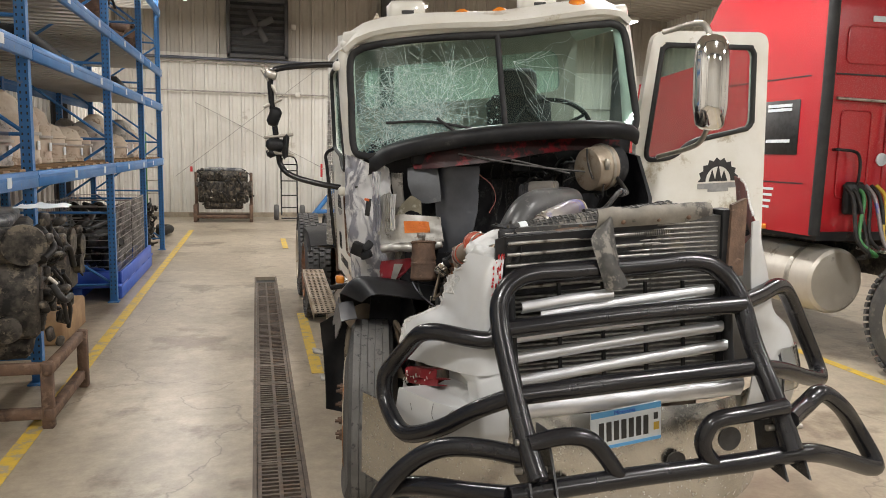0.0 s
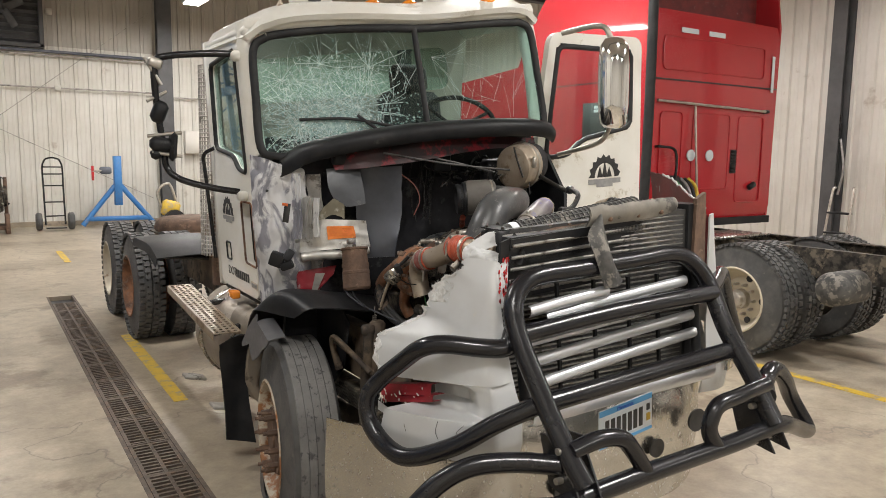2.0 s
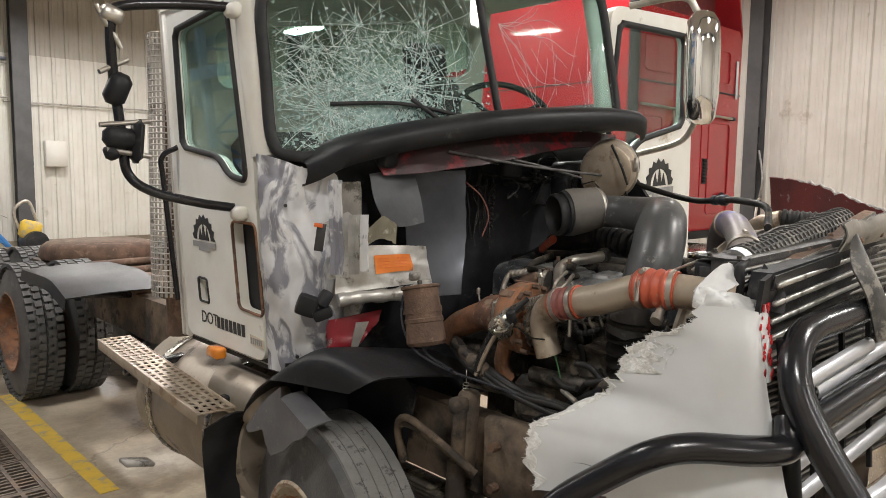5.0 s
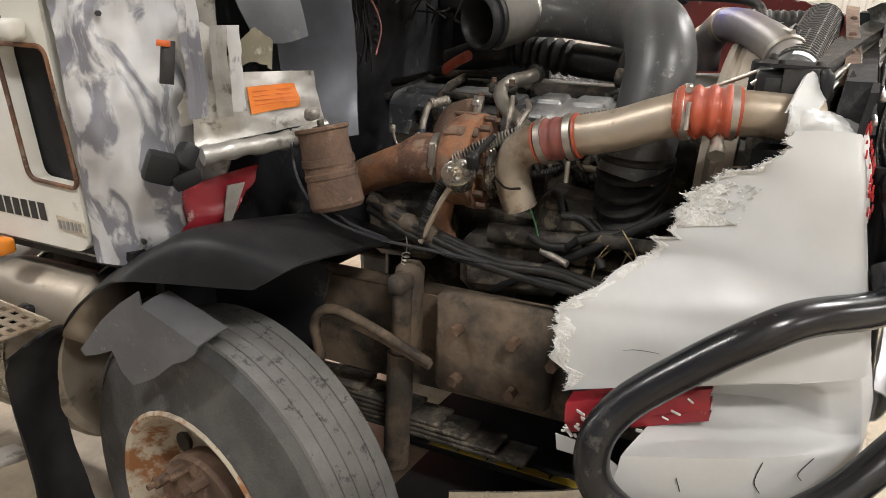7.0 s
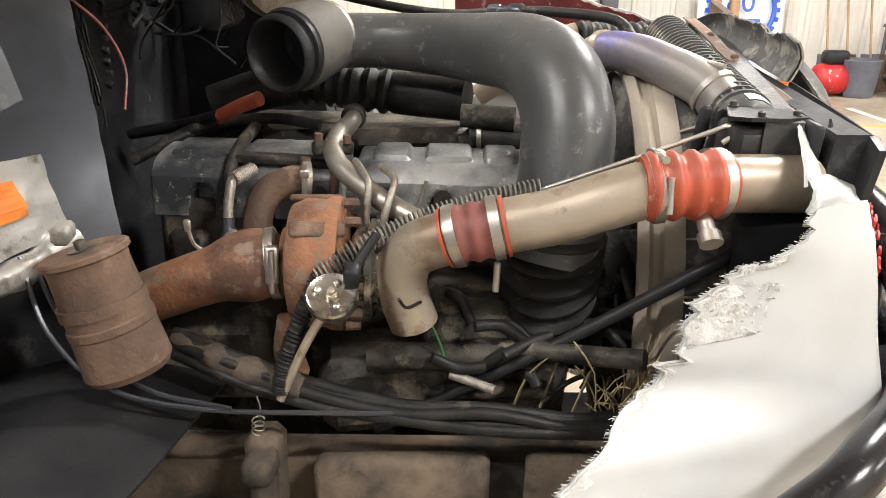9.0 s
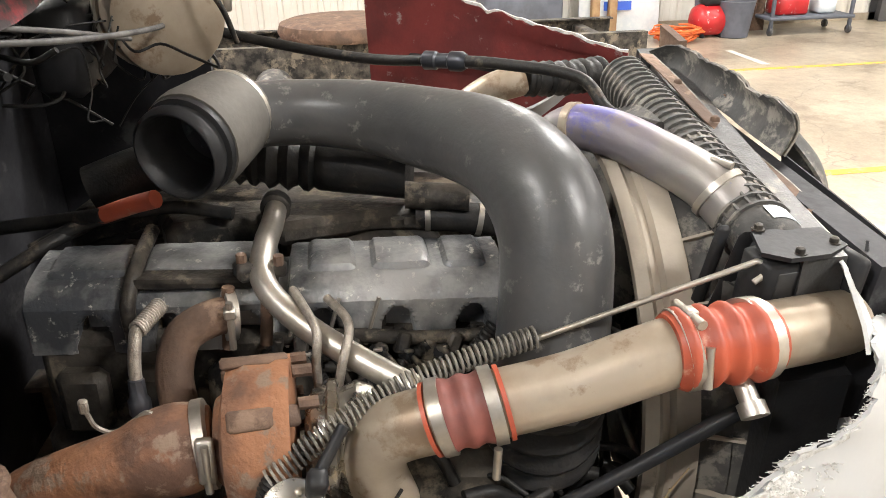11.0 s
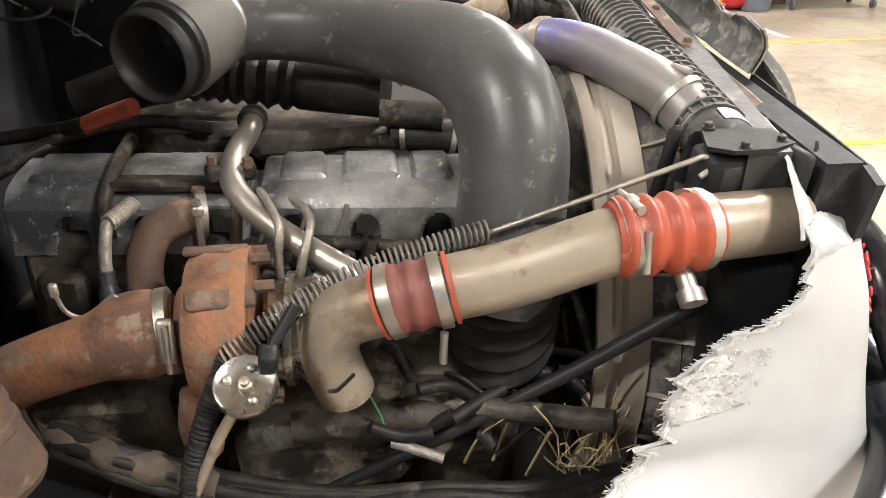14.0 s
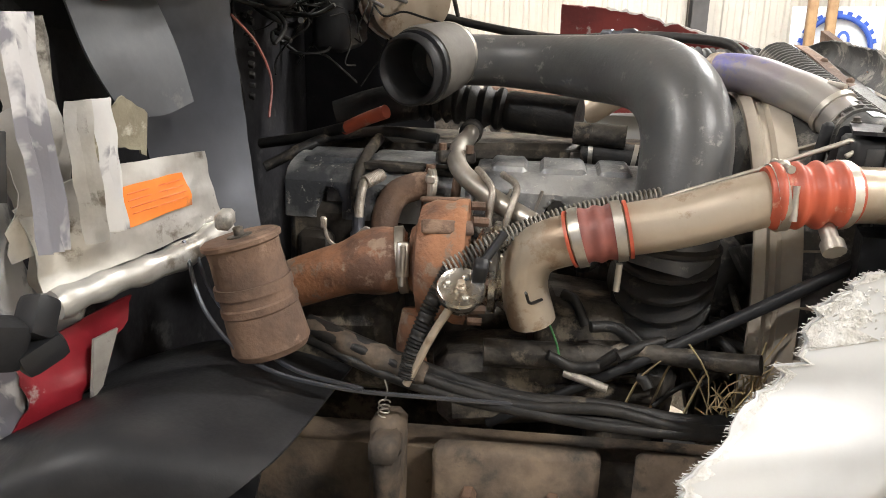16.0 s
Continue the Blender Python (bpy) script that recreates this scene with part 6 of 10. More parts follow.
part("broken_lamp_housing", bm, CRIMSON, hood, "broken red and white lamp housing", sharp=70)
part("lamp_rim", one(bm_sheet, patch([[(0.650, 3.47, 0.815), (0.66, 3.40, 0.80), (0.63, 3.33, 0.79)], [(0.648, 3.465, 0.78), (0.655, 3.40, 0.77), (0.628, 3.335, 0.76)]], 4, 6), 0.004), HOODWHITE, hood, "torn white lamp rim", sharp=60)
drawn_in(CAB_SITE)

# right side of the hood: fender, headlight, red inner face
HR = [[(1.79, 2.79, 1.60), (1.84, 2.82, 1.60), (1.93, 2.97, 1.53), (1.96, 3.10, 1.46), (1.98, 3.25, 1.44)],
      [(1.81, 2.80, 1.40), (1.89, 2.83, 1.41), (1.98, 2.95, 1.41), (2.02, 3.15, 1.41), (2.04, 3.45, 1.41)],
      [(1.85, 2.82, 1.22), (1.95, 2.85, 1.22), (2.05, 2.97, 1.22), (2.11, 3.2, 1.22), (2.13, 3.6, 1.22)],
      [(1.885, 2.85, 1.12), (2.02, 2.88, 1.12), (2.16, 2.98, 1.11), (2.26, 3.2, 1.10), (2.28, 3.65, 1.08)],
      [(1.89, 2.84, 0.95), (2.04, 2.87, 0.94), (2.21, 2.97, 0.93), (2.32, 3.2, 0.92), (2.34, 3.65, 0.9)],
      [(1.89, 2.86, 0.80), (2.04, 2.88, 0.79), (2.20, 2.98, 0.78), (2.30, 3.2, 0.78), (2.32, 3.65, 0.78)]]
drawn_in(Matrix.Translation((0.12, 0.10, 0.0)) @ CAB_SITE)
fr = P("right_fender", one(bm_sheet, patch(HR, 5, 6), 0.007), HOODWHITE, "white fibreglass fender, cracked along the hood line", sharp=60)
rows = patch([[(2.03, 2.868, 1.06), (2.13, 2.91, 1.06), (2.215, 3.0, 1.05), (2.255, 3.1, 1.04)], [(2.05, 2.852, 0.96), (2.16, 2.90, 0.96), (2.235, 2.99, 0.955), (2.28, 3.09, 0.95)], [(2.06, 2.855, 0.88), (2.16, 2.90, 0.88), (2.235, 2.99, 0.88), (2.28, 3.09, 0.88)]], 5, 6)
hl = part("headlight", one(bm_sheet, rows, 0.012), LENS, fr, "clear headlight lens")
part("reflector", one(bm_sheet, [[p + Vector((-0.03, 0.05, 0)) for p in r] for r in rows], 0.004), CHROME, hl, sharp=60)
drawn_in(Matrix())
rows = patch([[(2.03, 2.985, 1.600), (2.115, 3.13, 1.640), (2.20, 3.26, 1.680), (2.28, 3.40, 1.718), (2.34, 3.52, 1.740), (2.395, 3.635, 1.750)],
              [(2.035, 2.985, 1.575), (2.12, 3.12, 1.605), (2.205, 3.25, 1.640), (2.29, 3.39, 1.672), (2.35, 3.51, 1.692), (2.41, 3.635, 1.702)],
              [(2.05, 2.985, 1.545), (2.135, 3.12, 1.560), (2.22, 3.25, 1.575), (2.305, 3.39, 1.585), (2.365, 3.51, 1.59), (2.425, 3.632, 1.592)],
              [(2.08, 2.99, 1.28), (2.165, 3.12, 1.28), (2.25, 3.25, 1.28), (2.335, 3.39, 1.28), (2.395, 3.51, 1.28), (2.455, 3.62, 1.28)]], 6, 8)
for j in range(len(rows[0])):
    rows[0][j].z += 0.012 * noise.fractal(Vector((j * 0.5, 0, 2)), 0.8, 2, 3)
P("hood_side", one(bm_sheet, rows, 0.008), REDINNER, "broken hood side with its dusty red inner face", sharp=40)
top = rows[0]
P("torn_edge", one(bm_sheet, [[q + Vector((0.003, 0, dz)) + Vector((0, 0, 0.007)) * noise.fractal(q * 55, 0.8, 2, 3) for q in top[:-10]] for dz in (0.005, -0.003)], 0.008), TORN, "white torn fibreglass edge", sharp=80)
P("inner_ridge", one(bm_tube, [(2.10, 3.12, 1.515), (2.19, 3.26, 1.535), (2.27, 3.40, 1.55), (2.33, 3.52, 1.555)], 0.014, 6, 4), BLACKPLASTIC)
drawn_in(CAB_SITE)

# engine -----------------------------------------------------
BAY = affine(((0.9255, -0.0548, -0.0059, 0.4193), (0.1684, 0.9413, -0.0457, 0.2484), (0.0157, 0.0226, 0.9696, -0.0657)))
stand_at(BAY)
eng = thing("truck_engine", (1.35, 3.7, 0.55), "grimy six-cylinder diesel engine with rusty turbo and ducting", "engine")


def E_(name, bm, mat, label="", parent=None, sharp=40):
    return part(name, bm, mat, parent or eng, label, sharp)


EA, EB = Vector((1.265, 4.11, 1.285)), Vector((1.125, 3.30, 1.305))
ex = (EB - EA).normalized()
ez = Vector((-0.03, 0, 1)).normalized()
ey = ez.cross(ex).normalized()
if ey.x < 0:
    ey = -ey
EL = (EB - EA).length


def en(a, b_, c):
    """Engine frame: a along from its back, b across away from the turbo side, c up."""
    return EA + ex * a + ey * b_ + ez * c


bm = B()
pockets = [0.10 + 0.135 * k for k in range(6)]
pads = ((0.02, 0.16), (0.19, 0.385), (0.485, 0.565), (0.60, 0.70), (0.73, 0.80))


def soft(x, lo, hi, e=0.008):
    """One between lo and hi, falling off over e."""
    return max(0.0, min(1.0, (x - lo) / e, (hi - x) / e))


prof = [(-0.03 + 0.088 * k / 17, 0.0) for k in range(18)] + [(0.066, 0.006), (0.074, 0.014), (0.084, 0.028), (0.088, 0.04), (0.0895, 0.052), (0.090, 0.058), (0.0905, 0.064), (0.092, 0.09), (0.0925, 0.12), (0.092, 0.15), (0.090, 0.166), (0.08, 0.18), (0.04, 0.19), (-0.02, 0.19)]
rows = []
N = 211
for c, b_ in prof:
    r = []
    for i in range(N):
        a = -0.012 + (EL + 0.024) * i / (N - 1)
        inset, lift = 0.0, 0.0
        if b_ < 0.01 and c < 0.06:
            for pk in pockets:
                d = ((a - pk) / 0.036) ** 2 + (max(0.0, c + 0.012) / 0.062) ** 2
                inset = max(inset, 0.042 * max(0.0, min(1.0, (1.05 - d) / 0.22)))
        if 0.055 < b_ < 0.16:
            lift = 0.012 * max(soft(a, lo, hi) for lo, hi in pads)
        gap = soft(a, 0.415, 0.455, 0.006)
        lift -= 0.03 * gap if c > 0.03 else 0.0
        inset += 0.02 * gap if b_ < 0.03 else 0.0
        r.append(en(a, b_ + inset, c + lift + 0.0012 * noise.noise(Vector((a * 60, b_ * 60, c * 60)))))
    rows.append(r)
bm_sheet(bm, rows, 0.006)
for a in (-0.012, EL + 0.012):
    bm_plate(bm, [en(a, 0.0, -0.03), en(a, 0.0, 0.058), en(a, 0.028, 0.084), en(a, 0.058, 0.09), en(a, 0.16, 0.092), en(a, 0.19, -0.02)], ex * (-0.005 if a < 0 else 0.005))
E_("valve_cover", bm, COVER, "grey valve cover with flaking paint", sharp=30)
bm = B()
bm_tube(bm, [en(0.17, -0.008, 0.0), en(0.17, -0.012, 0.07), en(0.18, 0.05, 0.115), en(0.19, 0.16, 0.135)], 0.014, 8, 5)
bm_box(bm, en(0.30, 0.03, 0.095), (0.05, 0.26, 0.02), (0, 0, -9), 0.006)
E_("cover_strap", bm, GRIME)
bm = B()
for k in range(6):
    bm_cyl(bm, en(0.07 + 0.135 * k, 0.035, -0.01), en(0.07 + 0.135 * k, 0.035, 0.03), 0.012, seg=8)
    bm_cyl(bm, en(0.07 + 0.135 * k, 0.035, 0.03), en(0.07 + 0.135 * k, 0.035, 0.045), 0.008, seg=6)
E_("cover_bolts", bm, GRIME)
bm = B()
bm_box(bm, en(EL / 2, 0.15, -0.12), (0.30, EL + 0.02, 0.22), (0, 0, -9), 0.02)
bm_box(bm, en(EL / 2, 0.16, -0.42), (0.36, EL + 0.06, 0.42), (0, 0, -9), 0.03)
bm_box(bm, en(EL / 2, 0.16, -0.68), (0.30, EL - 0.05, 0.14), (0, 0, -9), 0.03)
for k in range(6):
    bm_box(bm, en(0.07 + 0.135 * k, -0.02, -0.12), (0.05, 0.09, 0.13), (0, 0, -9), 0.015)
    bm_cyl(bm, en(0.07 + 0.135 * k, 0.0, -0.3), en(0.07 + 0.135 * k, -0.03, -0.3), 0.03, seg=10)
E_("engine_block", bm, GRIME, "oily black block and head")
# rails and fittings along the head
bm = B()
erng = random.Random(77)
bm_tube(bm, [en(0.42, -0.01, -0.01), en(0.55, -0.02, 0.0), en(0.70, -0.02, -0.01), en(EL + 0.05, -0.02, 0.0)], 0.013, 8, 4)
bm_tube(bm, [en(0.40, -0.03, -0.06), en(0.6, -0.045, -0.05), en(EL, -0.04, -0.06)], 0.010, 8, 4)
for k in range(11):
    a = 0.42 + 0.045 * k
    bm_box(bm, en(a, -0.03, -0.03 + 0.02 * erng.random()), (0.03, 0.025, 0.04), (erng.uniform(0, 40), erng.uniform(0, 40), 0), 0.005)
for k in range(8):
    a = 0.40 + 0.05 * k
    bm_tube(bm, [en(a, -0.02, -0.03), en(a + 0.02, -0.06, -0.04 + 0.03 * erng.random()), en(a + 0.05, -0.04, -0.09)], 0.006, 6, 4)
E_("fuel_rail", bm, GRIME)
bm = B()
for k in range(3):
    a = 0.44 + 0.07 * k
    bm_cyl(bm, en(a, -0.02, -0.02), en(a + 0.025, -0.01, 0.07), 0.004, seg=6)
E_("dip_rod", bm, STEEL)
bm = B()
loop_ = [en(0.50, -0.03, -0.015), en(0.495, -0.05, -0.055), en(0.525, -0.065, -0.085), en(0.58, -0.065, -0.075), en(0.64, -0.05, -0.045), en(0.69, -0.035, -0.015)]
E_("corrugated_loom", one(bm_tube, loop_, 0.011, 8, 20, radius=lambda t: 0.0105 * (1 + 0.14 * math.sin(260 * t))), HOSE, "black corrugated wiring loom")
for k, (a, c, tl) in enumerate(((0.43, -0.045, 10), (0.475, -0.03, -20), (0.545, -0.035, 25), (0.60, -0.025, -10), (0.655, -0.03, 15), (0.715, -0.025, -25))):
    plug = E_("injector_plug", one(bm_box, en(a, -0.04, c), (0.026, 0.03, 0.022), (tl, 10, tl * 2), 0.004), BLACKPLASTIC)
    part("plug_lock", one(bm_box, en(a, -0.05, c + 0.012), (0.010, 0.016, 0.006), (tl, 10, tl * 2), 0.001), BRAID if k % 2 else STEEL, plug)
for a in (0.505, 0.64, 0.775):
    E_("cover_stud", many([(bm_cyl, (en(a, -0.012, -0.035), en(a, -0.012, 0.012), 0.008), {"seg": 8}), (bm_cyl, (en(a, -0.012, -0.012), en(a, -0.012, 0.002), 0.014), {"seg": 6})]), GRIME)
E_("coiled_sleeve", one(bm_spring, (1.085, 3.92, 1.386), (1.16, 3.885, 1.388), 0.0125, 0.003, 13), BRAID, "wire coil round the sensor line")
path = [en(0.66, -0.05, -0.06), en(0.71, -0.08, -0.075), en(0.76, -0.06, -0.03), en(0.80, -0.05, 0.03)]
bm_tube(bm, path, 0.014, 10, 20, radius=lambda t: 0.013 * (1 + 0.12 * math.sin(220 * t)))
E_("convoluted_loom", bm, HOSE)

# big black intake duct
duct_pts = [(1.37, 3.775, 1.612), (1.44, 3.71, 1.620), (1.455, 3.61, 1.622), (1.405, 3.485, 1.622), (1.30, 3.395, 1.624), (1.16, 3.325, 1.628), (1.06, 3.292, 1.602), (1.00, 3.277, 1.54), (0.965, 3.282, 1.46), (0.935, 3.295, 1.36), (0.92, 3.31, 1.28)]
intake = E_("intake_duct", one(bm_tube, duct_pts, 0.08, 24, 7, cap=False, radius=lambda t: 0.062 + 0.024 * min(1, max(0, (t - 0.22) / 0.40))), GREYPLASTIC, "large scuffed black plastic intake duct", sharp=70)
ma, mb = Vector((1.268, 3.832, 1.606)), Vector((1.425, 3.735, 1.628))
L_ = (mb - ma).length
bm = B()
bm_lathe(bm, ma, mb, [(0.10, 0.062), (0.0, 0.070), (-0.004, 0.075), (0.0, 0.081), (0.018, 0.083), (0.02, 0.077), (0.035, 0.077), (0.037, 0.086), (0.05, 0.087), (0.052, 0.08)], 28, cap=False)
part("duct_throat", one(bm_lathe, ma, mb, [(0.012, 0.0695), (0.06, 0.066), (0.13, 0.064)], 28, False), BLACKRUB, intake)
part("duct_mouth", bm, BLACKPLASTIC, intake, "open ribbed duct mouth", sharp=50)
part("duct_collar", one(bm_lathe, ma, mb, [(0.05, 0.074), (0.052, 0.09), (0.075, 0.093), (L_ - 0.01, 0.086), (L_ + 0.03, 0.08), (L_ + 0.04, 0.066)], 28, cap=False), DUSTRUB, intake, "dusty rubber collar", sharp=50)
part("hose_clamp", one(bm_lathe, ma, mb, [(L_ + 0.005, 0.078), (L_ + 0.005, 0.083), (L_ + 0.02, 0.083), (L_ + 0.02, 0.078)], 28), STEEL, intake)
bm = B()
for k in range(5):
    z = 1.34 - 0.028 * k
    bm_lathe(bm, (0.93 - 0.004 * k, 3.30 + 0.003 * k, z), (0.93, 3.30, z - 0.02), [(0, 0.088), (0.006, 0.096), (0.014, 0.096), (0.02, 0.088)], 24)
part("bellows", bm, HOSE, intake)

# charge pipe: elbow, bands, red hose, front end
cp = [(0.845, 3.575, 1.19), (0.838, 3.60, 1.27), (0.82, 3.585, 1.335), (0.795, 3.52, 1.372), (0.78, 3.44, 1.395), (0.765, 3.35, 1.42), (0.752, 3.27, 1.452), (0.745, 3.21, 1.472), (0.735, 3.15, 1.481), (0.738, 3.08, 1.483), (0.745, 3.00, 1.478), (0.765, 2.95, 1.47)]
charge = E_("charge_pipe", one(bm_tube, cp[:-2] + [(0.752, 2.995, 1.479), (0.762, 2.955, 1.476)], 0.046, 22, 7), TANPIPE, "dusty tan metal charge pipe", sharp=70)


def along(path, t):
    q = smooth_path(path, 10)
    f = t * (len(q) - 1)
    i = min(len(q) - 2, int(f))
    return q[i].lerp(q[i + 1], f - i), (q[min(i + 2, len(q) - 1)] - q[i]).normalized()


def band(path, t, w, r, mat, name, parent, label="", prof=None):
    c, d = along(path, t)
    a, b_ = c - d * w / 2, c + d * w / 2
    prof = prof or [(0, r - 0.006), (0.0005, r), (w - 0.0005, r), (w, r - 0.006)]
    return part(name, one(bm_lathe, a, b_, prof, 26), mat, parent, label, sharp=50)


def bellow_prof(w, r, n, amp=0.008, lo=0.04):
    out = [(0, lo)]
    m = n * 8
    for i in range(m + 1):
        out.append((w * i / m, r + amp * (0.5 - 0.5 * math.cos(6.28318 * n * i / m))))
    return out + [(w, lo)]


band(cp, 0.315, 0.085, 0.05, REDSIL, "silicone_sleeve", charge, "faded red silicone sleeve", bellow_prof(0.085, 0.047, 3, 0.004))
for t in (0.277, 0.352):
    band(cp, t, 0.018, 0.054, STEEL, "hose_clamp", charge)
for t in (0.262, 0.368):
    band(cp, t, 0.007, 0.0515, SILICONE, "sleeve_lip", charge)
band(cp, 0.70, 0.125, 0.05, SILICONE, "red_hose", charge, "ribbed orange-red silicone hose", bellow_prof(0.125, 0.0475, 4, 0.0085))
for t, w in ((0.637, 0.018), (0.768, 0.022)):
    band(cp, t, w, 0.056, STEEL, "hose_clamp", charge, "steel band clamp")
for t in (0.626, 0.785):
    band(cp, t, 0.008, 0.052, SILICONE, "hose_lip", charge)
c, d = along(cp, 0.637)
bm = B()
bm_cyl(bm, c + Vector((-0.03, 0.0, 0.052)), c + Vector((0.03, 0, 0.052)), 0.007, seg=8)
bm_cyl(bm, c + Vector((-0.055, -0.005, -0.025)), c + Vector((-0.045, -0.005, 0.03)), 0.006, seg=8)
bm_box(bm, c + Vector((0, 0, 0.054)), (0.02, 0.018, 0.014), bev=0.003)
part("clamp_bolt", bm, STEEL, charge)
bm = B()
c, d = along(cp, 0.745)
bm_cyl(bm, c + Vector((-0.02, 0, -0.045)), c + Vector((-0.05, 0.0, -0.07)), 0.013, seg=10)
bm_cyl(bm, c + Vector((-0.045, 0.0, -0.066)), c + Vector((-0.06, 0.0, -0.078)), 0.018, seg=10)
part("drain_plug", bm, STEEL, charge)
c, d = along(cp, 0.352)
part("clamp_bolt", one(bm_cyl, c + Vector((-0.03, 0, -0.05)), c + Vector((-0.03, 0.0, -0.10)), 0.006, seg=8), STEEL, charge)

# turbocharger and exhaust
turbo = E_("turbocharger", one(bm_lathe, (0.935, 3.815, 1.272), (0.915, 3.69, 1.275), [(0, 0.05), (0.002, 0.062), (0.012, 0.07), (0.022, 0.108), (0.05, 0.121), (0.085, 0.119), (0.095, 0.124), (0.115, 0.124), (0.118, 0.06)], 34), RUST, "rust-coated turbine housing", sharp=30)
bm = B()
for k in range(12):
    a = 6.28318 * k / 12
    c0 = Vector((0.917 + 0.115 * math.cos(a), 3.69, 1.275 + 0.115 * math.sin(a)))
    bm_cyl(bm, c0 + Vector((0, 0.01, 0)), c0 + Vector((0, -0.018, 0)), 0.009, seg=6)
for a0 in (20, 75, 130):
    bm_box(bm, (0.925 + 0.12 * math.cos(radians(a0)), 3.75, 1.273 + 0.12 * math.sin(radians(a0))), (0.012, 0.10, 0.03), (0, -a0, 0), 0.004)
part("housing_bolts", bm, RUSTDARK, turbo)
part("compressor_housing", one(bm_lathe, (0.912, 3.685, 1.272), (0.89, 3.575, 1.272), [(0, 0.055), (0.01, 0.075), (0.03, 0.08), (0.034, 0.09), (0.046, 0.09), (0.05, 0.075), (0.075, 0.088), (0.10, 0.08), (0.11, 0.05)], 30), STAINLESS, turbo, "dusty alloy compressor housing", sharp=30)
bm = B()
bm_tube(bm, [(0.935, 3.82, 1.268), (0.937, 3.88, 1.262), (0.945, 3.95, 1.24), (0.965, 4.03, 1.205), (0.98, 4.10, 1.17), (0.985, 4.15, 1.125)], 0.06, 22, 6, radius=lambda t: 0.056 + 0.014 * math.sin(min(1, t * 2.6) * math.pi) - 0.006 * t)
part("exhaust_pipe", bm, RUST, turbo, "mottled rusty downpipe", sharp=70)
bm = B()
bm_lathe(bm, (0.935, 3.845, 1.266), (0.934, 3.815, 1.27), [(0, 0.058), (0.003, 0.068), (0.02, 0.068), (0.024, 0.058)], 26)
bm_box(bm, (0.868, 3.833, 1.29), (0.016, 0.026, 0.07), (0, 10, 0), 0.004)
bm_cyl(bm, (0.86, 3.833, 1.24), (0.862, 3.833, 1.32), 0.006, seg=8)
part("v_clamp", bm, STEEL, turbo, "steel V-band clamp")
bm = B()
bm_tube(bm, [(0.90, 3.80, 1.17), (0.90, 3.81, 1.10), (0.93, 3.80, 1.04)], 0.03, 12, 5)
part("drain_elbow", bm, RUST, turbo)

# EGR pipes
bm = B()
bm_tube(bm, [(1.13, 3.765, 1.372), (1.125, 3.80, 1.374), (1.11, 3.85, 1.355), (1.08, 3.872, 1.31), (1.05, 3.87, 1.26), (1.03, 3.86, 1.21)], 0.031, 16, 6)
E_("cross_pipe", bm, RUSTDARK, "brown heat-stained crossover pipe", sharp=70)
bm = B()
bm_lathe(bm, (1.135, 3.765, 1.37), (1.132, 3.785, 1.372), [(0, 0.03), (0.001, 0.043), (0.018, 0.043), (0.02, 0.03)], 20)
bm_cyl(bm, (1.085, 3.775, 1.335), (1.085, 3.775, 1.42), 0.006, seg=8)
bm_box(bm, (1.087, 3.775, 1.40), (0.02, 0.02, 0.018), bev=0.003)
E_("pipe_clamp", bm, STEEL)
bm = B()
bm_tube(bm, [(1.395, 3.66, 1.452), (1.33, 3.675, 1.448), (1.23, 3.70, 1.447), (1.15, 3.715, 1.43), (1.095, 3.695, 1.405), (1.03, 3.64, 1.375), (0.96, 3.56, 1.345), (0.90, 3.49, 1.325)], 0.0215, 16, 6)
sp = E_("coolant_pipe", bm, STEEL, "bright bent steel coolant pipe", sharp=70)
part("pipe_block", one(bm_box, (1.175, 3.715, 1.432), (0.05, 0.085, 0.03), (0, 10, 10), 0.006), GRIME, sp)
part("pipe_cap", one(bm_lathe, (1.42, 3.655, 1.455), (1.36, 3.67, 1.45), [(0, 0.024), (0.004, 0.029), (0.03, 0.03), (0.034, 0.025)], 14), GRIME, sp)
bm = B()
for dx in (-0.02, 0.02):
    bm_cyl(bm, (1.165 + dx * 0.4, 3.715 + dx * 1.5, 1.445), (1.165 + dx * 0.4, 3.715 + dx * 1.5, 1.462), 0.009, seg=6)
    bm_cyl(bm, (1.14, 3.74 + dx * 1.6, 1.42), (1.13, 3.75 + dx * 1.6, 1.31), 0.011, seg=8)
part("pipe_bolts", bm, RUSTDARK, sp)
# sensor lines
bm = B()
bm_tube(bm, [(1.05, 3.93, 1.305), (1.06, 3.93, 1.335), (1.075, 3.925, 1.37), (1.09, 3.92, 1.385), (1.12, 3.905, 1.385), (1.15, 3.89, 1.387)], 0.0105, 10, 6)
E_("braided_line", bm, BRAID, "braided sensor line", sharp=70)
E_("sensor_nut", one(bm_lathe, (1.04, 3.93, 1.25), (1.05, 3.93, 1.32), [(0, 0.012), (0.01, 0.018), (0.035, 0.018), (0.04, 0.014), (0.07, 0.013)], 8), GREYSHEET)
bm = B()
bm_tube(bm, [(0.985, 4.0, 1.315), (0.985, 3.99, 1.285), (0.98, 3.965, 1.275), (0.965, 3.935, 1.30), (0.95, 3.91, 1.325), (0.945, 3.895, 1.315)], 0.004, 6, 6)
bm_box(bm, (0.987, 4.002, 1.322), (0.012, 0.014, 0.024), bev=0.003)
E_("sensor_wire", bm, BRAID)
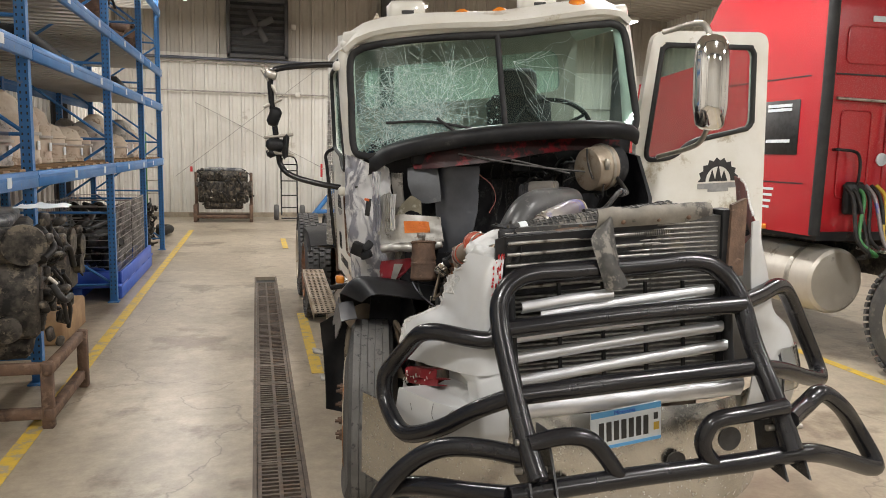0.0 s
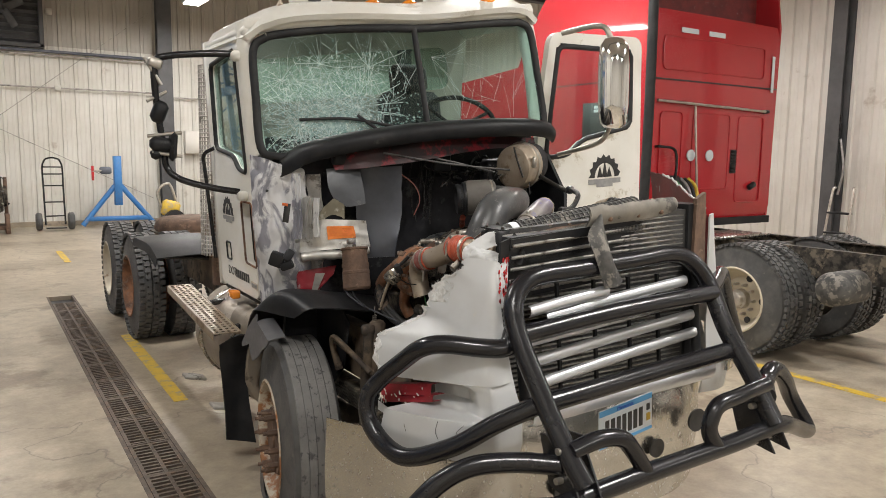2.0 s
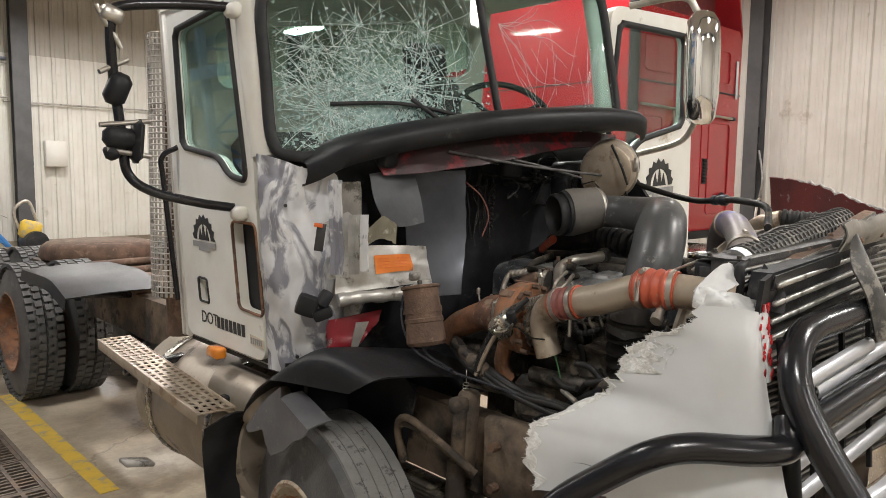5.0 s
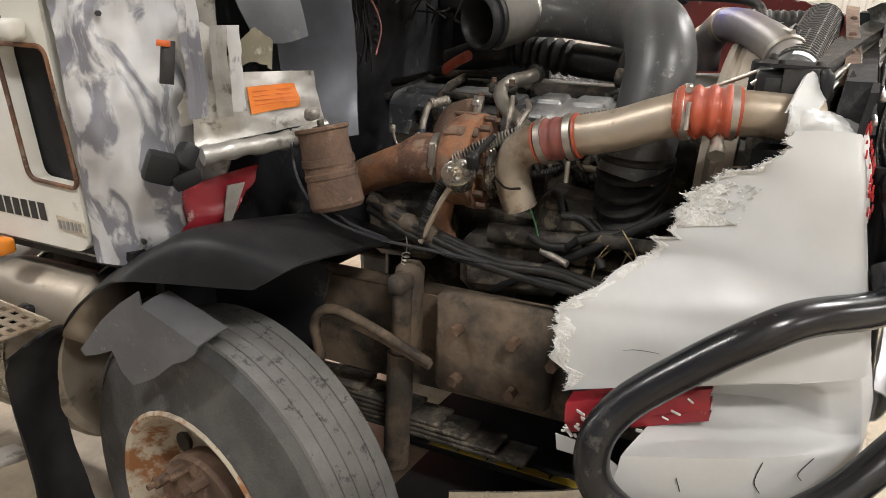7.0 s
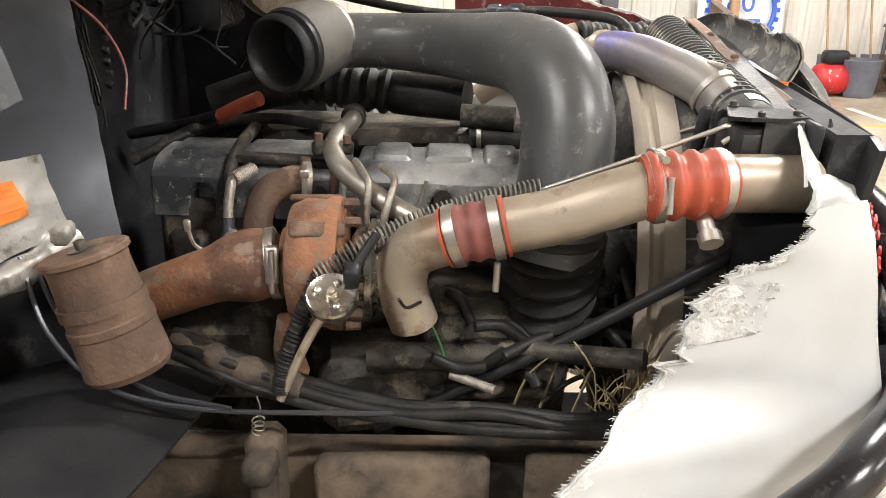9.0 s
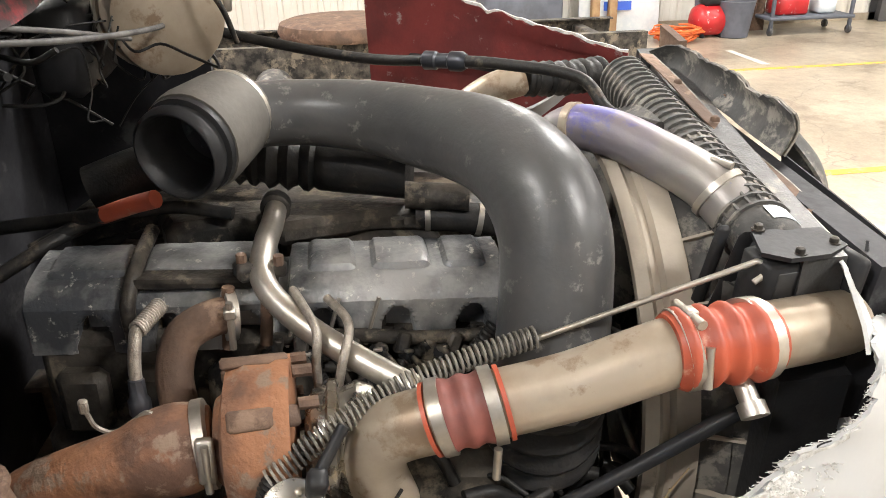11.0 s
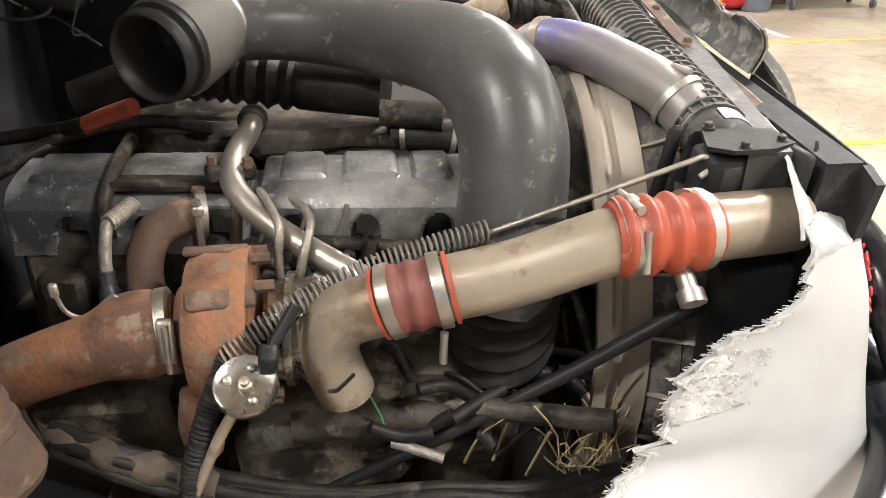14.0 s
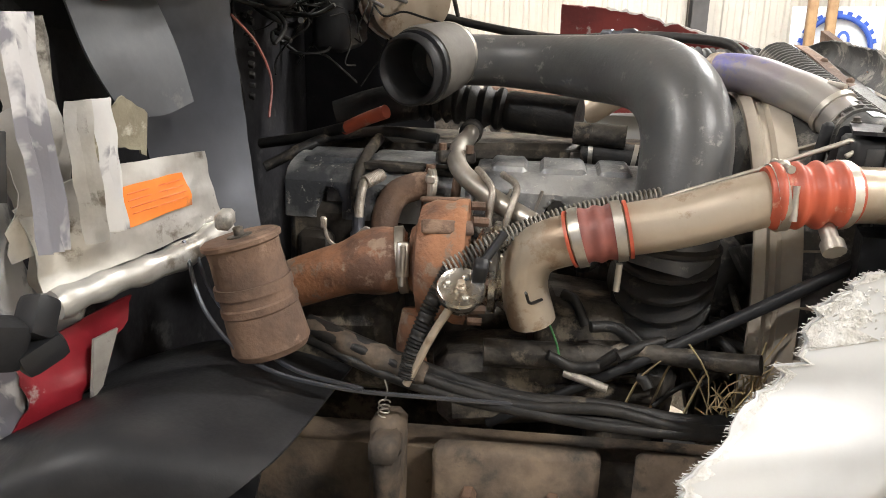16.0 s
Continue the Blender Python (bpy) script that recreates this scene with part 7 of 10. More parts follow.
for pts in ([(0.98, 3.65, 1.26), (0.985, 3.655, 1.35), (1.0, 3.65, 1.40), (1.06, 3.66, 1.415), (1.11, 3.67, 1.42)], [(0.965, 3.64, 1.24), (0.96, 3.62, 1.36), (1.0, 3.60, 1.41), (1.07, 3.62, 1.42)]):
    E_("oil_line", one(bm_tube, pts, 0.0075, 8, 6), BRAID)

# actuator with its corrugated loom
drawn_in(Matrix(), eng)
ac, an_ = Vector((0.905, 3.825, 1.275)), Vector((-0.55, -0.08, 0.83)).normalized()
act = E_("actuator", one(bm_lathe, ac - an_ * 0.045, ac, [(0, 0.012), (0.002, 0.030), (0.026, 0.033), (0.030, 0.042), (0.042, 0.043), (0.047, 0.0405), (0.044, 0.035), (0.042, 0.012)], 30), STAINLESS, "round silver wastegate actuator", sharp=30)
part("actuator_boss", one(bm_lathe, ac - an_ * 0.006, ac + an_ * 0.02, [(0, 0.009), (0.012, 0.009), (0.013, 0.006), (0.022, 0.006), (0.023, 0.003)], 12), TANPIPE, act, "small brass fitting")
au, av = frame_axes(an_)
for a_ in (0.4, 2.0, 4.4):
    part("actuator_nut", one(bm_lathe, ac + (au * math.cos(a_) + av * math.sin(a_)) * 0.024 - an_ * 0.004, ac + (au * math.cos(a_) + av * math.sin(a_)) * 0.024 + an_ * 0.01, [(0, 0.006), (0.009, 0.006), (0.011, 0.003)], 6), STEEL, act)
bm = B()
bm_box(bm, ac + Vector((0.018, -0.030, 0.022)), (0.028, 0.026, 0.055), (10, -30, 0), 0.005)
bm_cyl(bm, ac + Vector((0.02, -0.036, 0.04)), ac + Vector((0.05, -0.07, 0.085)), 0.008, seg=8)
part("actuator_plug", bm, BLACKPLASTIC, act)
drawn_in(BAY, eng)
loom = [(0.80, 3.745, 1.30), (0.78, 3.78, 1.23), (0.76, 3.81, 1.15), (0.75, 3.82, 1.10)]
part("ribbed_loom", one(bm_tube, loom, 0.017, 10, 24, radius=lambda t: 0.016 * (1 + 0.13 * math.sin(250 * t))), HOSE, act)
part("actuator_rod", one(bm_tube, [(0.755, 3.72, 1.28), (0.75, 3.77, 1.20), (0.745, 3.82, 1.09)], 0.008, 8, 4), TANPIPE, act)
# tension spring and rod over the pipes
bm = B()
sp_path = smooth_path([(0.868, 3.355, 1.436), (0.865, 3.45, 1.415), (0.855, 3.56, 1.385), (0.825, 3.67, 1.345), (0.80, 3.755, 1.295)], 9)
lens = [0.0]
for k in range(len(sp_path) - 1):
    lens.append(lens[-1] + (sp_path[k + 1] - sp_path[k]).length)
coil, turns = [], 50
for k in range(turns * 10 + 1):
    want, i = lens[-1] * k / (turns * 10), 0
    while i < len(lens) - 2 and lens[i + 1] < want:
        i += 1
    c = sp_path[i].lerp(sp_path[i + 1], (want - lens[i]) / (lens[i + 1] - lens[i]))
    sa, sb = frame_axes(sp_path[i + 1] - sp_path[i])
    a = 6.28318 * k / 10
    coil.append(c + (sa * math.cos(a) + sb * math.sin(a)) * 0.0155)
bm_tube(bm, coil, 0.0024, 5, 1)
spr = E_("return_spring", bm, DUSTPLATE, "long coil spring hooked across the bay")
part("spring_rod", one(bm_tube, [(0.868, 3.355, 1.432), (0.835, 3.20, 1.50), (0.808, 3.095, 1.55), (0.80, 3.075, 1.56), (0.79, 3.07, 1.548), (0.79, 3.085, 1.535)], 0.0045, 8, 5), STEEL, spr)
bm = B()
bm_spring(bm, (0.74, 3.86, 1.055), (0.74, 3.862, 1.015), 0.011, 0.0016, 4)
bm_tube(bm, [(0.74, 3.861, 1.10), (0.735, 3.855, 1.08), (0.742, 3.86, 1.055)], 0.0016, 5, 4)
bm_tube(bm, [(0.74, 3.862, 1.015), (0.738, 3.866, 0.985), (0.74, 3.866, 0.955)], 0.0016, 5, 4)
part("curled_wire", bm, STEEL, spr)

# blue-stained coolant pipe and far bellows
drawn_in(Matrix(), eng)
bp = [(1.435, 3.375, 1.49), (1.430, 3.370, 1.555), (1.395, 3.335, 1.600), (1.33, 3.28, 1.603), (1.26, 3.23, 1.585), (1.215, 3.20, 1.572), (1.175, 3.175, 1.555), (1.140, 3.155, 1.530)]
bpo = E_("coolant_elbow", one(bm_tube, bp, 0.041, 22, 6, radius=lambda t: 0.038 + 0.004 * t), BLUEPIPE, "grey coolant elbow stained purple-blue", sharp=70)
band(bp, 0.88, 0.012, 0.046, STEEL, "hose_clamp", bpo)
band(bp, 0.30, 0.016, 0.043, TANPIPE, "pipe_ring", bpo)
c_, d_ = along(bp, 0.88)
part("clamp_bolt", one(bm_cyl, c_ + Vector((-0.012, -0.01, 0.046)), c_ + Vector((0.016, 0.01, 0.05)), 0.006, seg=8), STEEL, bpo)
E_("strut_bar", one(bm_tube, [(0.957, 3.15, 1.345), (0.975, 3.37, 1.20), (1.0, 3.58, 1.065), (1.03, 3.78, 0.94)], 0.0125, 8, 3, radius=lambda t: 0.0125 - 0.003 * t), BLACKPLASTIC, "thin black diagonal stay", sharp=40)
for pts in ([(1.02, 3.52, 1.00), (0.99, 3.50, 1.08), (0.965, 3.47, 1.13)], [(0.99, 3.50, 1.08), (1.0, 3.46, 1.12), (0.995, 3.43, 1.15)], [(1.0, 3.42, 0.98), (0.97, 3.40, 1.08), (0.98, 3.37, 1.14)], [(0.97, 3.40, 1.08), (0.94, 3.40, 1.12)], [(1.03, 3.47, 0.99), (1.03, 3.44, 1.09), (1.01, 3.41, 1.12)]):
    E_("twig", one(bm_tube, pts, 0.003, 5, 4, radius=lambda t: 0.0032 - 0.002 * t), TWIG, "dry twig caught in the bay")
drawn_in(BAY, eng)
far = [(1.72, 3.30, 1.46), (1.70, 3.22, 1.52), (1.67, 3.13, 1.595), (1.66, 3.05, 1.622), (1.67, 2.95, 1.618), (1.69, 2.84, 1.622)]
E_("far_charge_pipe", one(bm_tube, far[:4], 0.036, 18, 6), TANPIPE, sharp=70)
E_("far_hose", one(bm_tube, far[3:], 0.04, 18, 12, radius=lambda t: 0.038 + 0.004 * math.sin(60 * t)), HOSE, sharp=70)
fb = [(1.60, 4.02, 1.44), (1.60, 3.9, 1.48), (1.58, 3.76, 1.505), (1.54, 3.64, 1.50), (1.50, 3.50, 1.49), (1.44, 3.38, 1.49)]
E_("rubber_bellows", one(bm_tube, fb, 0.055, 16, 14, radius=lambda t: 0.052 + (0.007 * math.sin(120 * t) if 0.35 < t < 0.72 else 0)), HOSE, "ribbed black rubber duct", sharp=50)
bm = B()
bm_box(bm, (1.46, 3.50, 1.40), (0.14, 0.36, 0.05), (0, 4, 10), 0.015)
bm_box(bm, (1.55, 3.75, 1.36), (0.15, 0.28, 0.08), (0, 4, 10), 0.02)
bm_cyl(bm, (1.40, 3.40, 1.46), (1.36, 3.28, 1.46), 0.028, seg=12)
E_("inlet_manifold", bm, GRIME)
P("far_casting", one(bm_box, (1.66, 3.72, 1.20), (0.26, 1.05, 0.44), (0, 0, -9), 0.03), GRIME)
bm = B()
bm_box(bm, en(0.60, 0.30, 0.03), (0.16, 0.30, 0.09), (0, 3, -9), 0.02)
bm_box(bm, en(0.60, 0.30, 0.085), (0.11, 0.24, 0.03), (0, 3, -9), 0.012)
bm_cyl(bm, en(0.66, 0.25, 0.09), en(0.66, 0.25, 0.105), 0.014, seg=12)
bm_box(bm, en(0.25, 0.33, 0.0), (0.14, 0.34, 0.10), (0, 3, -9), 0.02)
E_("inlet_housing", bm, GRIME, "grimy inlet housing beside the valve cover")
side = [en(0.70, 0.27, 0.10), en(0.78, 0.26, 0.10), en(0.86, 0.25, 0.09)]
sh = E_("inlet_hose", one(bm_tube, side, 0.032, 18, 8), HOSE)
band(side, 0.15, 0.012, 0.034, STEEL, "hose_clamp", sh)
band(side, 0.8, 0.012, 0.034, STEEL, "hose_clamp", sh)
bm = B()
for k in range(28):
    q = [Vector((1.62 + 0.30 * erng.random(), 3.92 + 0.22 * erng.random(), 1.70 + 0.08 * erng.random()))]
    sway = Vector((erng.uniform(-0.05, 0.05), erng.uniform(-0.06, 0.04), 0))
    for j in range(4):
        q.append(q[-1] + sway + Vector((erng.uniform(-0.07, 0.07), erng.uniform(-0.06, 0.06), erng.uniform(-0.075, 0.02))))
    bm_tube(bm, q, erng.choice((0.0022, 0.003, 0.004)), 6, 5)
tagged(E_("wire_tangle", bm, HOSE, "tangle of dusty dark wires"), kind="stuff")
bm = B()
for pts in ([en(0.02, 0.34, 0.02), en(0.14, 0.30, 0.06), en(0.26, 0.34, 0.08), en(0.34, 0.40, 0.06)], [en(-0.06, 0.20, 0.08), en(0.05, 0.24, 0.12), en(0.20, 0.28, 0.13), en(0.33, 0.26, 0.12)], [en(-0.12, 0.14, 0.05), en(0.0, 0.22, 0.10), en(0.10, 0.36, 0.10)]):
    bm_tube(bm, pts, 0.014, 12, 8)
E_("rear_hoses", bm, HOSE)
E_("red_tube_end", one(bm_tube, [(1.45, 3.99, 1.44), (1.40, 3.93, 1.475), (1.36, 3.88, 1.50)], 0.017, 12, 4), SILICONE, "short orange-red hose stub")
E_("stub_hose", one(bm_tube, [(1.62, 4.25, 1.36), (1.54, 4.10, 1.40), (1.44, 3.985, 1.445)], 0.015, 10, 4), HOSE)
# lines above: black hose from the firewall to the radiator side
for pts, r, m_ in (([(1.95, 4.05, 1.80), (1.85, 3.7, 1.71), (1.72, 3.42, 1.67), (1.58, 3.26, 1.685), (1.50, 3.17, 1.69), (1.40, 3.05, 1.68), (1.32, 3.02, 1.63), (1.20, 2.99, 1.63)], 0.012, HOSE), ([(1.0, 4.2, 1.84), (1.3, 4.0, 1.79), (1.6, 3.86, 1.76), (1.9, 3.8, 1.74)], 0.0055, WIREGREY), ([(1.05, 4.24, 1.86), (1.35, 4.02, 1.80), (1.62, 3.90, 1.74)], 0.005, WIREGREY), ([(1.15, 4.22, 1.72), (1.22, 4.18, 1.66), (1.24, 4.15, 1.58), (1.2, 4.15, 1.50)], 0.003, REDSIL)):
    E_("bay_hose", one(bm_tube, pts, r, 8, 6), m_)
E_("hose_joint", one(bm_lathe, (1.62, 3.30, 1.68), (1.50, 3.17, 1.692), [(0, 0.015), (0.004, 0.02), (0.03, 0.02), (0.034, 0.016), (0.06, 0.016), (0.064, 0.021), (0.09, 0.021), (0.1, 0.015)], 10), GREYSHEET)
bm = B()
wr = random.Random(5)
for k in range(26):
    p = Vector((1.45 + 0.55 * wr.random(), 4.32 - 0.1 * wr.random(), 1.72 + 0.12 * wr.random()))
    q = [p]
    for j in range(4):
        q.append(q[-1] + Vector((wr.uniform(-0.09, 0.09), wr.uniform(-0.09, 0.02), wr.uniform(-0.07, 0.03))))
    bm_tube(bm, q, wr.choice((0.004, 0.006, 0.008)), 6, 4)
E_("wire_bundle", bm, HOSE, "tangle of black wires at the firewall")
bm = B()
for k in range(9):
    p = Vector((1.18 + 0.28 * wr.random(), 4.27 + 0.02 * wr.random(), 1.78))
    q = [p]
    for j in range(5):
        q.append(q[-1] + Vector((wr.uniform(-0.02, 0.02), wr.uniform(-0.02, 0.02), -0.05 - 0.03 * wr.random())))
    bm_tube(bm, q, wr.choice((0.0025, 0.004)), 5, 4)
for k in range(8):
    bm_box(bm, (1.36 + 0.02 * wr.random(), 4.22, 1.70 - 0.025 * k), (0.016, 0.016, 0.012), (wr.uniform(0, 60), wr.uniform(0, 60), 0), 0.002)
E_("hanging_wires", bm, HOSE)

# air cleaner
bm = B()
bm_lathe(bm, (1.69, 3.82, 1.765), (1.99, 3.89, 1.795), [(0, 0.03), (0.0, 0.10), (0.008, 0.118), (0.02, 0.122), (0.10, 0.126), (0.105, 0.132), (0.13, 0.132), (0.135, 0.126), (0.16, 0.126), (0.165, 0.08)], 32)
ac = E_("air_cleaner", bm, TANPIPE, "dull tan-silver air cleaner canister with a clamp band", sharp=30)
part("clamp_band", one(bm_lathe, (1.79, 3.845, 1.775), (1.82, 3.852, 1.778), [(0, 0.128), (0.002, 0.136), (0.022, 0.136), (0.024, 0.128)], 32), STEEL, ac)
part("canister_body", one(bm_lathe, (1.84, 3.855, 1.78), (1.95, 3.88, 1.79), [(0, 0.10), (0.004, 0.118), (0.09, 0.115), (0.10, 0.06)], 28), DARKFIRE, ac)
part("clamp_latch", one(bm_box, (1.76, 3.70, 1.80), (0.03, 0.02, 0.06), (0, 0, 10), 0.004), STEEL, ac)
bm = B()
bm_tube(bm, [(1.66, 3.69, 1.72), (1.64, 3.72, 1.80), (1.66, 3.78, 1.88)], 0.006, 6, 4)
part("canister_cable", bm, HOSE, ac)

# rusty canister on the frame
drawn_in(Matrix(), eng)
can = E_("rusty_canister", one(bm_lathe, (0.899, 4.209, 1.352), (0.892, 4.160, 1.140), [(0, 0.02), (0.0, 0.066), (0.003, 0.070), (0.010, 0.070), (0.014, 0.064), (0.030, 0.0625), (0.115, 0.066), (0.118, 0.069), (0.130, 0.069), (0.133, 0.067), (0.200, 0.071), (0.212, 0.064), (0.217, 0.02)], 34), RUSTDARK, "rusty brown filter canister", sharp=30)
part("canister_stud", one(bm_lathe, (0.899, 4.209, 1.350), (0.900, 4.214, 1.372), [(0, 0.022), (0.004, 0.022), (0.005, 0.009), (0.018, 0.009), (0.02, 0.004)], 10), GRIME, can)
part("canister_strap", one(bm_lathe, (0.8965, 4.192, 1.275), (0.896, 4.188, 1.255), [(0, 0.066), (0.0, 0.0685), (0.018, 0.0695), (0.018, 0.066)], 34), RUSTDARK, can)
for c_, r_ in (((0.842, 4.170, 1.27), 0.009), ((0.850, 4.148, 1.245), 0.006), ((0.835, 4.185, 1.225), 0.007)):
    part("paint_chip", one(bm_box, c_, (0.004, r_ * 1.4, r_ * 2), (0, 0, -35), 0.001), ALLOY, can, "bare metal chip")
drawn_in(BAY, eng)
part("canister_bracket", one(bm_box, (0.765, 4.16, 1.385), (0.05, 0.03, 0.03), bev=0.006), ALLOY, can)
# harness bundle, cables and bits along the chassis
bm = B()
for k in range(7):
    o = Vector((0.014 * math.cos(k), 0.0, 0.016 * math.sin(k * 1.7)))
    bm_tube(bm, [Vector(p) + o + Vector((0, 0, 0.008 * wr.uniform(-1, 1))) for p in ((0.86, 4.02, 1.14), (0.80, 3.88, 1.11), (0.755, 3.74, 1.085), (0.735, 3.60, 1.07), (0.72, 3.45, 1.065), (0.72, 3.30, 1.05), (0.74, 3.15, 1.04))], 0.011, 8, 5)
E_("harness", bm, HOSE, "thick dusty black wiring harness")
E_("harness_sleeve", one(bm_tube, [(0.87, 4.02, 1.14), (0.81, 3.90, 1.12), (0.765, 3.78, 1.10)], 0.026, 10, 8, radius=lambda t: 0.024 * (1 + 0.15 * math.sin(23 * t))), MUD)
for pts, r, m_ in (([(0.80, 4.25, 1.33), (0.74, 4.20, 1.22), (0.70, 4.10, 1.14), (0.70, 3.95, 1.10), (0.71, 3.75, 1.085), (0.73, 3.55, 1.07)], 0.0045, GREYSHEET), ([(0.82, 4.24, 1.32), (0.77, 4.18, 1.22), (0.72, 4.05, 1.13), (0.70, 3.9, 1.10)], 0.0045, GREYSHEET), ([(0.84, 3.57, 1.24), (0.835, 3.53, 1.16), (0.83, 3.505, 1.095), (0.81, 3.47, 1.085)], 0.0025, GREEN), ([(0.70, 3.62, 1.30), (0.755, 3.60, 1.26), (0.80, 3.57, 1.25)], 0.003, HOSE)):
    E_("loose_cable", one(bm_tube, pts, r, 6, 6), m_)
E_("cable_end", one(bm_tube, [(0.83, 3.505, 1.09), (0.805, 3.46, 1.085), (0.79, 3.43, 1.08)], 0.009, 8, 4), BRAID)
bm = B()
bm_tube(bm, [(0.72, 3.19, 1.18), (0.77, 3.26, 1.16), (0.86, 3.40, 1.13), (0.92, 3.50, 1.10)], 0.018, 8, 6)
E_("stay_rod", bm, GRIME)
# lower pumps, pulleys and brackets in the shade
bm = B()
for c, s in (((1.0, 3.45, 1.10), (0.22, 0.20, 0.20)), ((0.98, 3.60, 1.0), (0.2, 0.3, 0.16)), ((1.05, 3.95, 1.05), (0.2, 0.25, 0.2)), ((1.0, 3.32, 0.95), (0.2, 0.16, 0.25))):
    bm_box(bm, c, s, (wr.uniform(-8, 8), wr.uniform(-8, 8), wr.uniform(-15, 15)), 0.03)
bm_lathe(bm, (1.0, 3.38, 1.16), (0.99, 3.26, 1.17), [(0, 0.03), (0.01, 0.10), (0.05, 0.115), (0.06, 0.105), (0.08, 0.115), (0.10, 0.10), (0.11, 0.03)], 24)
bm_cyl(bm, (0.88, 3.66, 1.10), (0.86, 3.40, 1.11), 0.028, seg=12)
bm_cyl(bm, (0.90, 3.55, 1.02), (0.87, 3.32, 1.03), 0.02, seg=12)
E_("pump_group", bm, GRIME, "oily pumps and pulleys low on the engine")
bm = B()
for k in range(26):
    p = Vector((0.80 + 0.12 * wr.random(), 3.20 + 0.35 * wr.random(), 1.05 + 0.14 * wr.random()))
    q = p + Vector((wr.uniform(-0.06, 0.06), wr.uniform(-0.1, 0.1), wr.uniform(-0.06, 0.06)))
    bm_tube(bm, [p, p.lerp(q, 0.5) + Vector((0, 0, wr.uniform(-0.02, 0.02))), q], wr.choice((0.005, 0.008, 0.011)), 6, 4)
E_("hose_tangle", bm, HOSE)
bm = B()
for k in range(40):
    p = Vector((0.74 + 0.08 * wr.random(), 3.12 + 0.14 * wr.random(), 1.02 + 0.06 * wr.random()))
    q = p + Vector((wr.uniform(-0.06, 0.05), wr.uniform(-0.08, 0.08), wr.uniform(0.0, 0.15)))
    bm_tube(bm, [p, p.lerp(q, 0.5) + Vector((wr.uniform(-0.012, 0.012), wr.uniform(-0.014, 0.014), 0.012)), q], 0.0016, 4, 2)
tagged(solo("dry_grass", bm, TWIG, "dry grass stalks caught in the wreck", "grass", kind="stuff"))

stand_at(Matrix())
# chassis ---------------------------------------------------
rail_out = [(0.0, -0.13), (0.08, -0.13), (0.08, -0.118), (0.012, -0.118), (0.012, 0.118), (0.08, 0.118), (0.08, 0.13), (0.0, 0.13)]
for x, sx in ((0.90, 1), (1.78, -1)):
    bm = B()
    bm_plate(bm, [(x + sx * a, 2.98, 0.84 + b_) for a, b_ in rail_out], (0, 7.4, 0))
    P("frame_rail", bm, MUD, "muddy brown chassis rail")
for y in (3.02, 6.6, 7.9, 9.2, 10.2):
    P("cross_member", one(bm_box, (1.34, y, 0.84), (0.86, 0.10, 0.18), bev=0.01), MUD)
bm = B()
bm_box(bm, (0.86, 3.62, 0.88), (0.05, 0.30, 0.26), (0, 0, 2), 0.012)
bm_box(bm, (0.84, 3.85, 0.92), (0.07, 0.06, 0.30), (0, 4, 0), 0.015)
bm_box(bm, (0.85, 3.30, 0.90), (0.04, 0.22, 0.24), (0, 0, -3), 0.012)
P("frame_bracket", bm, MUD)
bm = B()
for y, z in ((3.55, 0.93), (3.7, 0.93), (3.55, 0.80), (3.7, 0.80), (3.35, 0.86), (3.86, 1.02), (3.86, 0.86), (3.45, 0.90)):
    bm_cyl(bm, (0.83, y, z), (0.80, y, z), 0.015, seg=6)
P("frame_bolts", bm, RUSTDARK)
bm = B()
bm_cyl(bm, (0.80, 3.84, 1.02), (0.80, 3.86, 0.52), 0.024, seg=12)
bm_cyl(bm, (0.80, 3.845, 0.85), (0.80, 3.86, 0.52), 0.034, seg=14)
bm_box(bm, (0.80, 3.845, 1.03), (0.06, 0.05, 0.05), bev=0.01)
P("shock_absorber", bm, MUD)
for pts in ([(0.74, 4.05, 0.80), (0.70, 4.03, 0.93), (0.68, 3.96, 0.985), (0.70, 3.86, 0.95), (0.76, 3.74, 0.86)], [(0.76, 4.06, 0.80), (0.72, 4.05, 0.91), (0.70, 3.98, 0.955), (0.73, 3.88, 0.92), (0.80, 3.76, 0.83)]):
    P("brake_hose", one(bm_tube, pts, 0.012, 8, 6), MUD)
bm = B()
for k in range(7):
    bm_box(bm, (0.85, 4.25, 0.62 + 0.014 * k), (0.09, 1.5 - 0.16 * k, 0.012), bev=0.003)
P("inner_fender", one(bm_plate, [(0.80, 4.72, 0.80), (0.80, 4.66, 1.05), (0.80, 4.22, 1.13), (0.80, 4.06, 1.02), (0.80, 4.12, 0.78), (0.80, 4.32, 0.60)], (0.008, 0, 0)), BLACKPLASTIC, "black inner fender")
P("leaf_spring", bm, GRIME)
P("front_axle", one(bm_tube, [(0.62, 4.36, 0.52), (0.85, 4.36, 0.50), (1.0, 4.36, 0.44), (1.7, 4.36, 0.44), (1.85, 4.36, 0.50), (2.06, 4.36, 0.52)], 0.055, 10, 5), GRIME)
P("inner_fender", one(bm_sheet, [[Vector((x, 4.31 + 0.62 * math.cos(radians(a)), 0.47 + 0.62 * math.sin(radians(a)))) for a in range(30, 104, 6)] for x in (0.60, 0.82)], 0.006), BLACKPLASTIC, "black inner fender", sharp=60)
bm = B()
bm_box(bm, (1.42, 3.45, 0.50), (0.98, 0.95, 0.02), (0, 0, 0), 0.004)
# lower sheet is added, no real part: stands for the shadow under the truck
bm_box(bm, (1.15, 3.45, 0.40), (0.95, 0.90, 0.02), (0, 0, 0), 0.004)
P("skid_and_shade_plate", bm, BLACKPLASTIC)
bm = B()
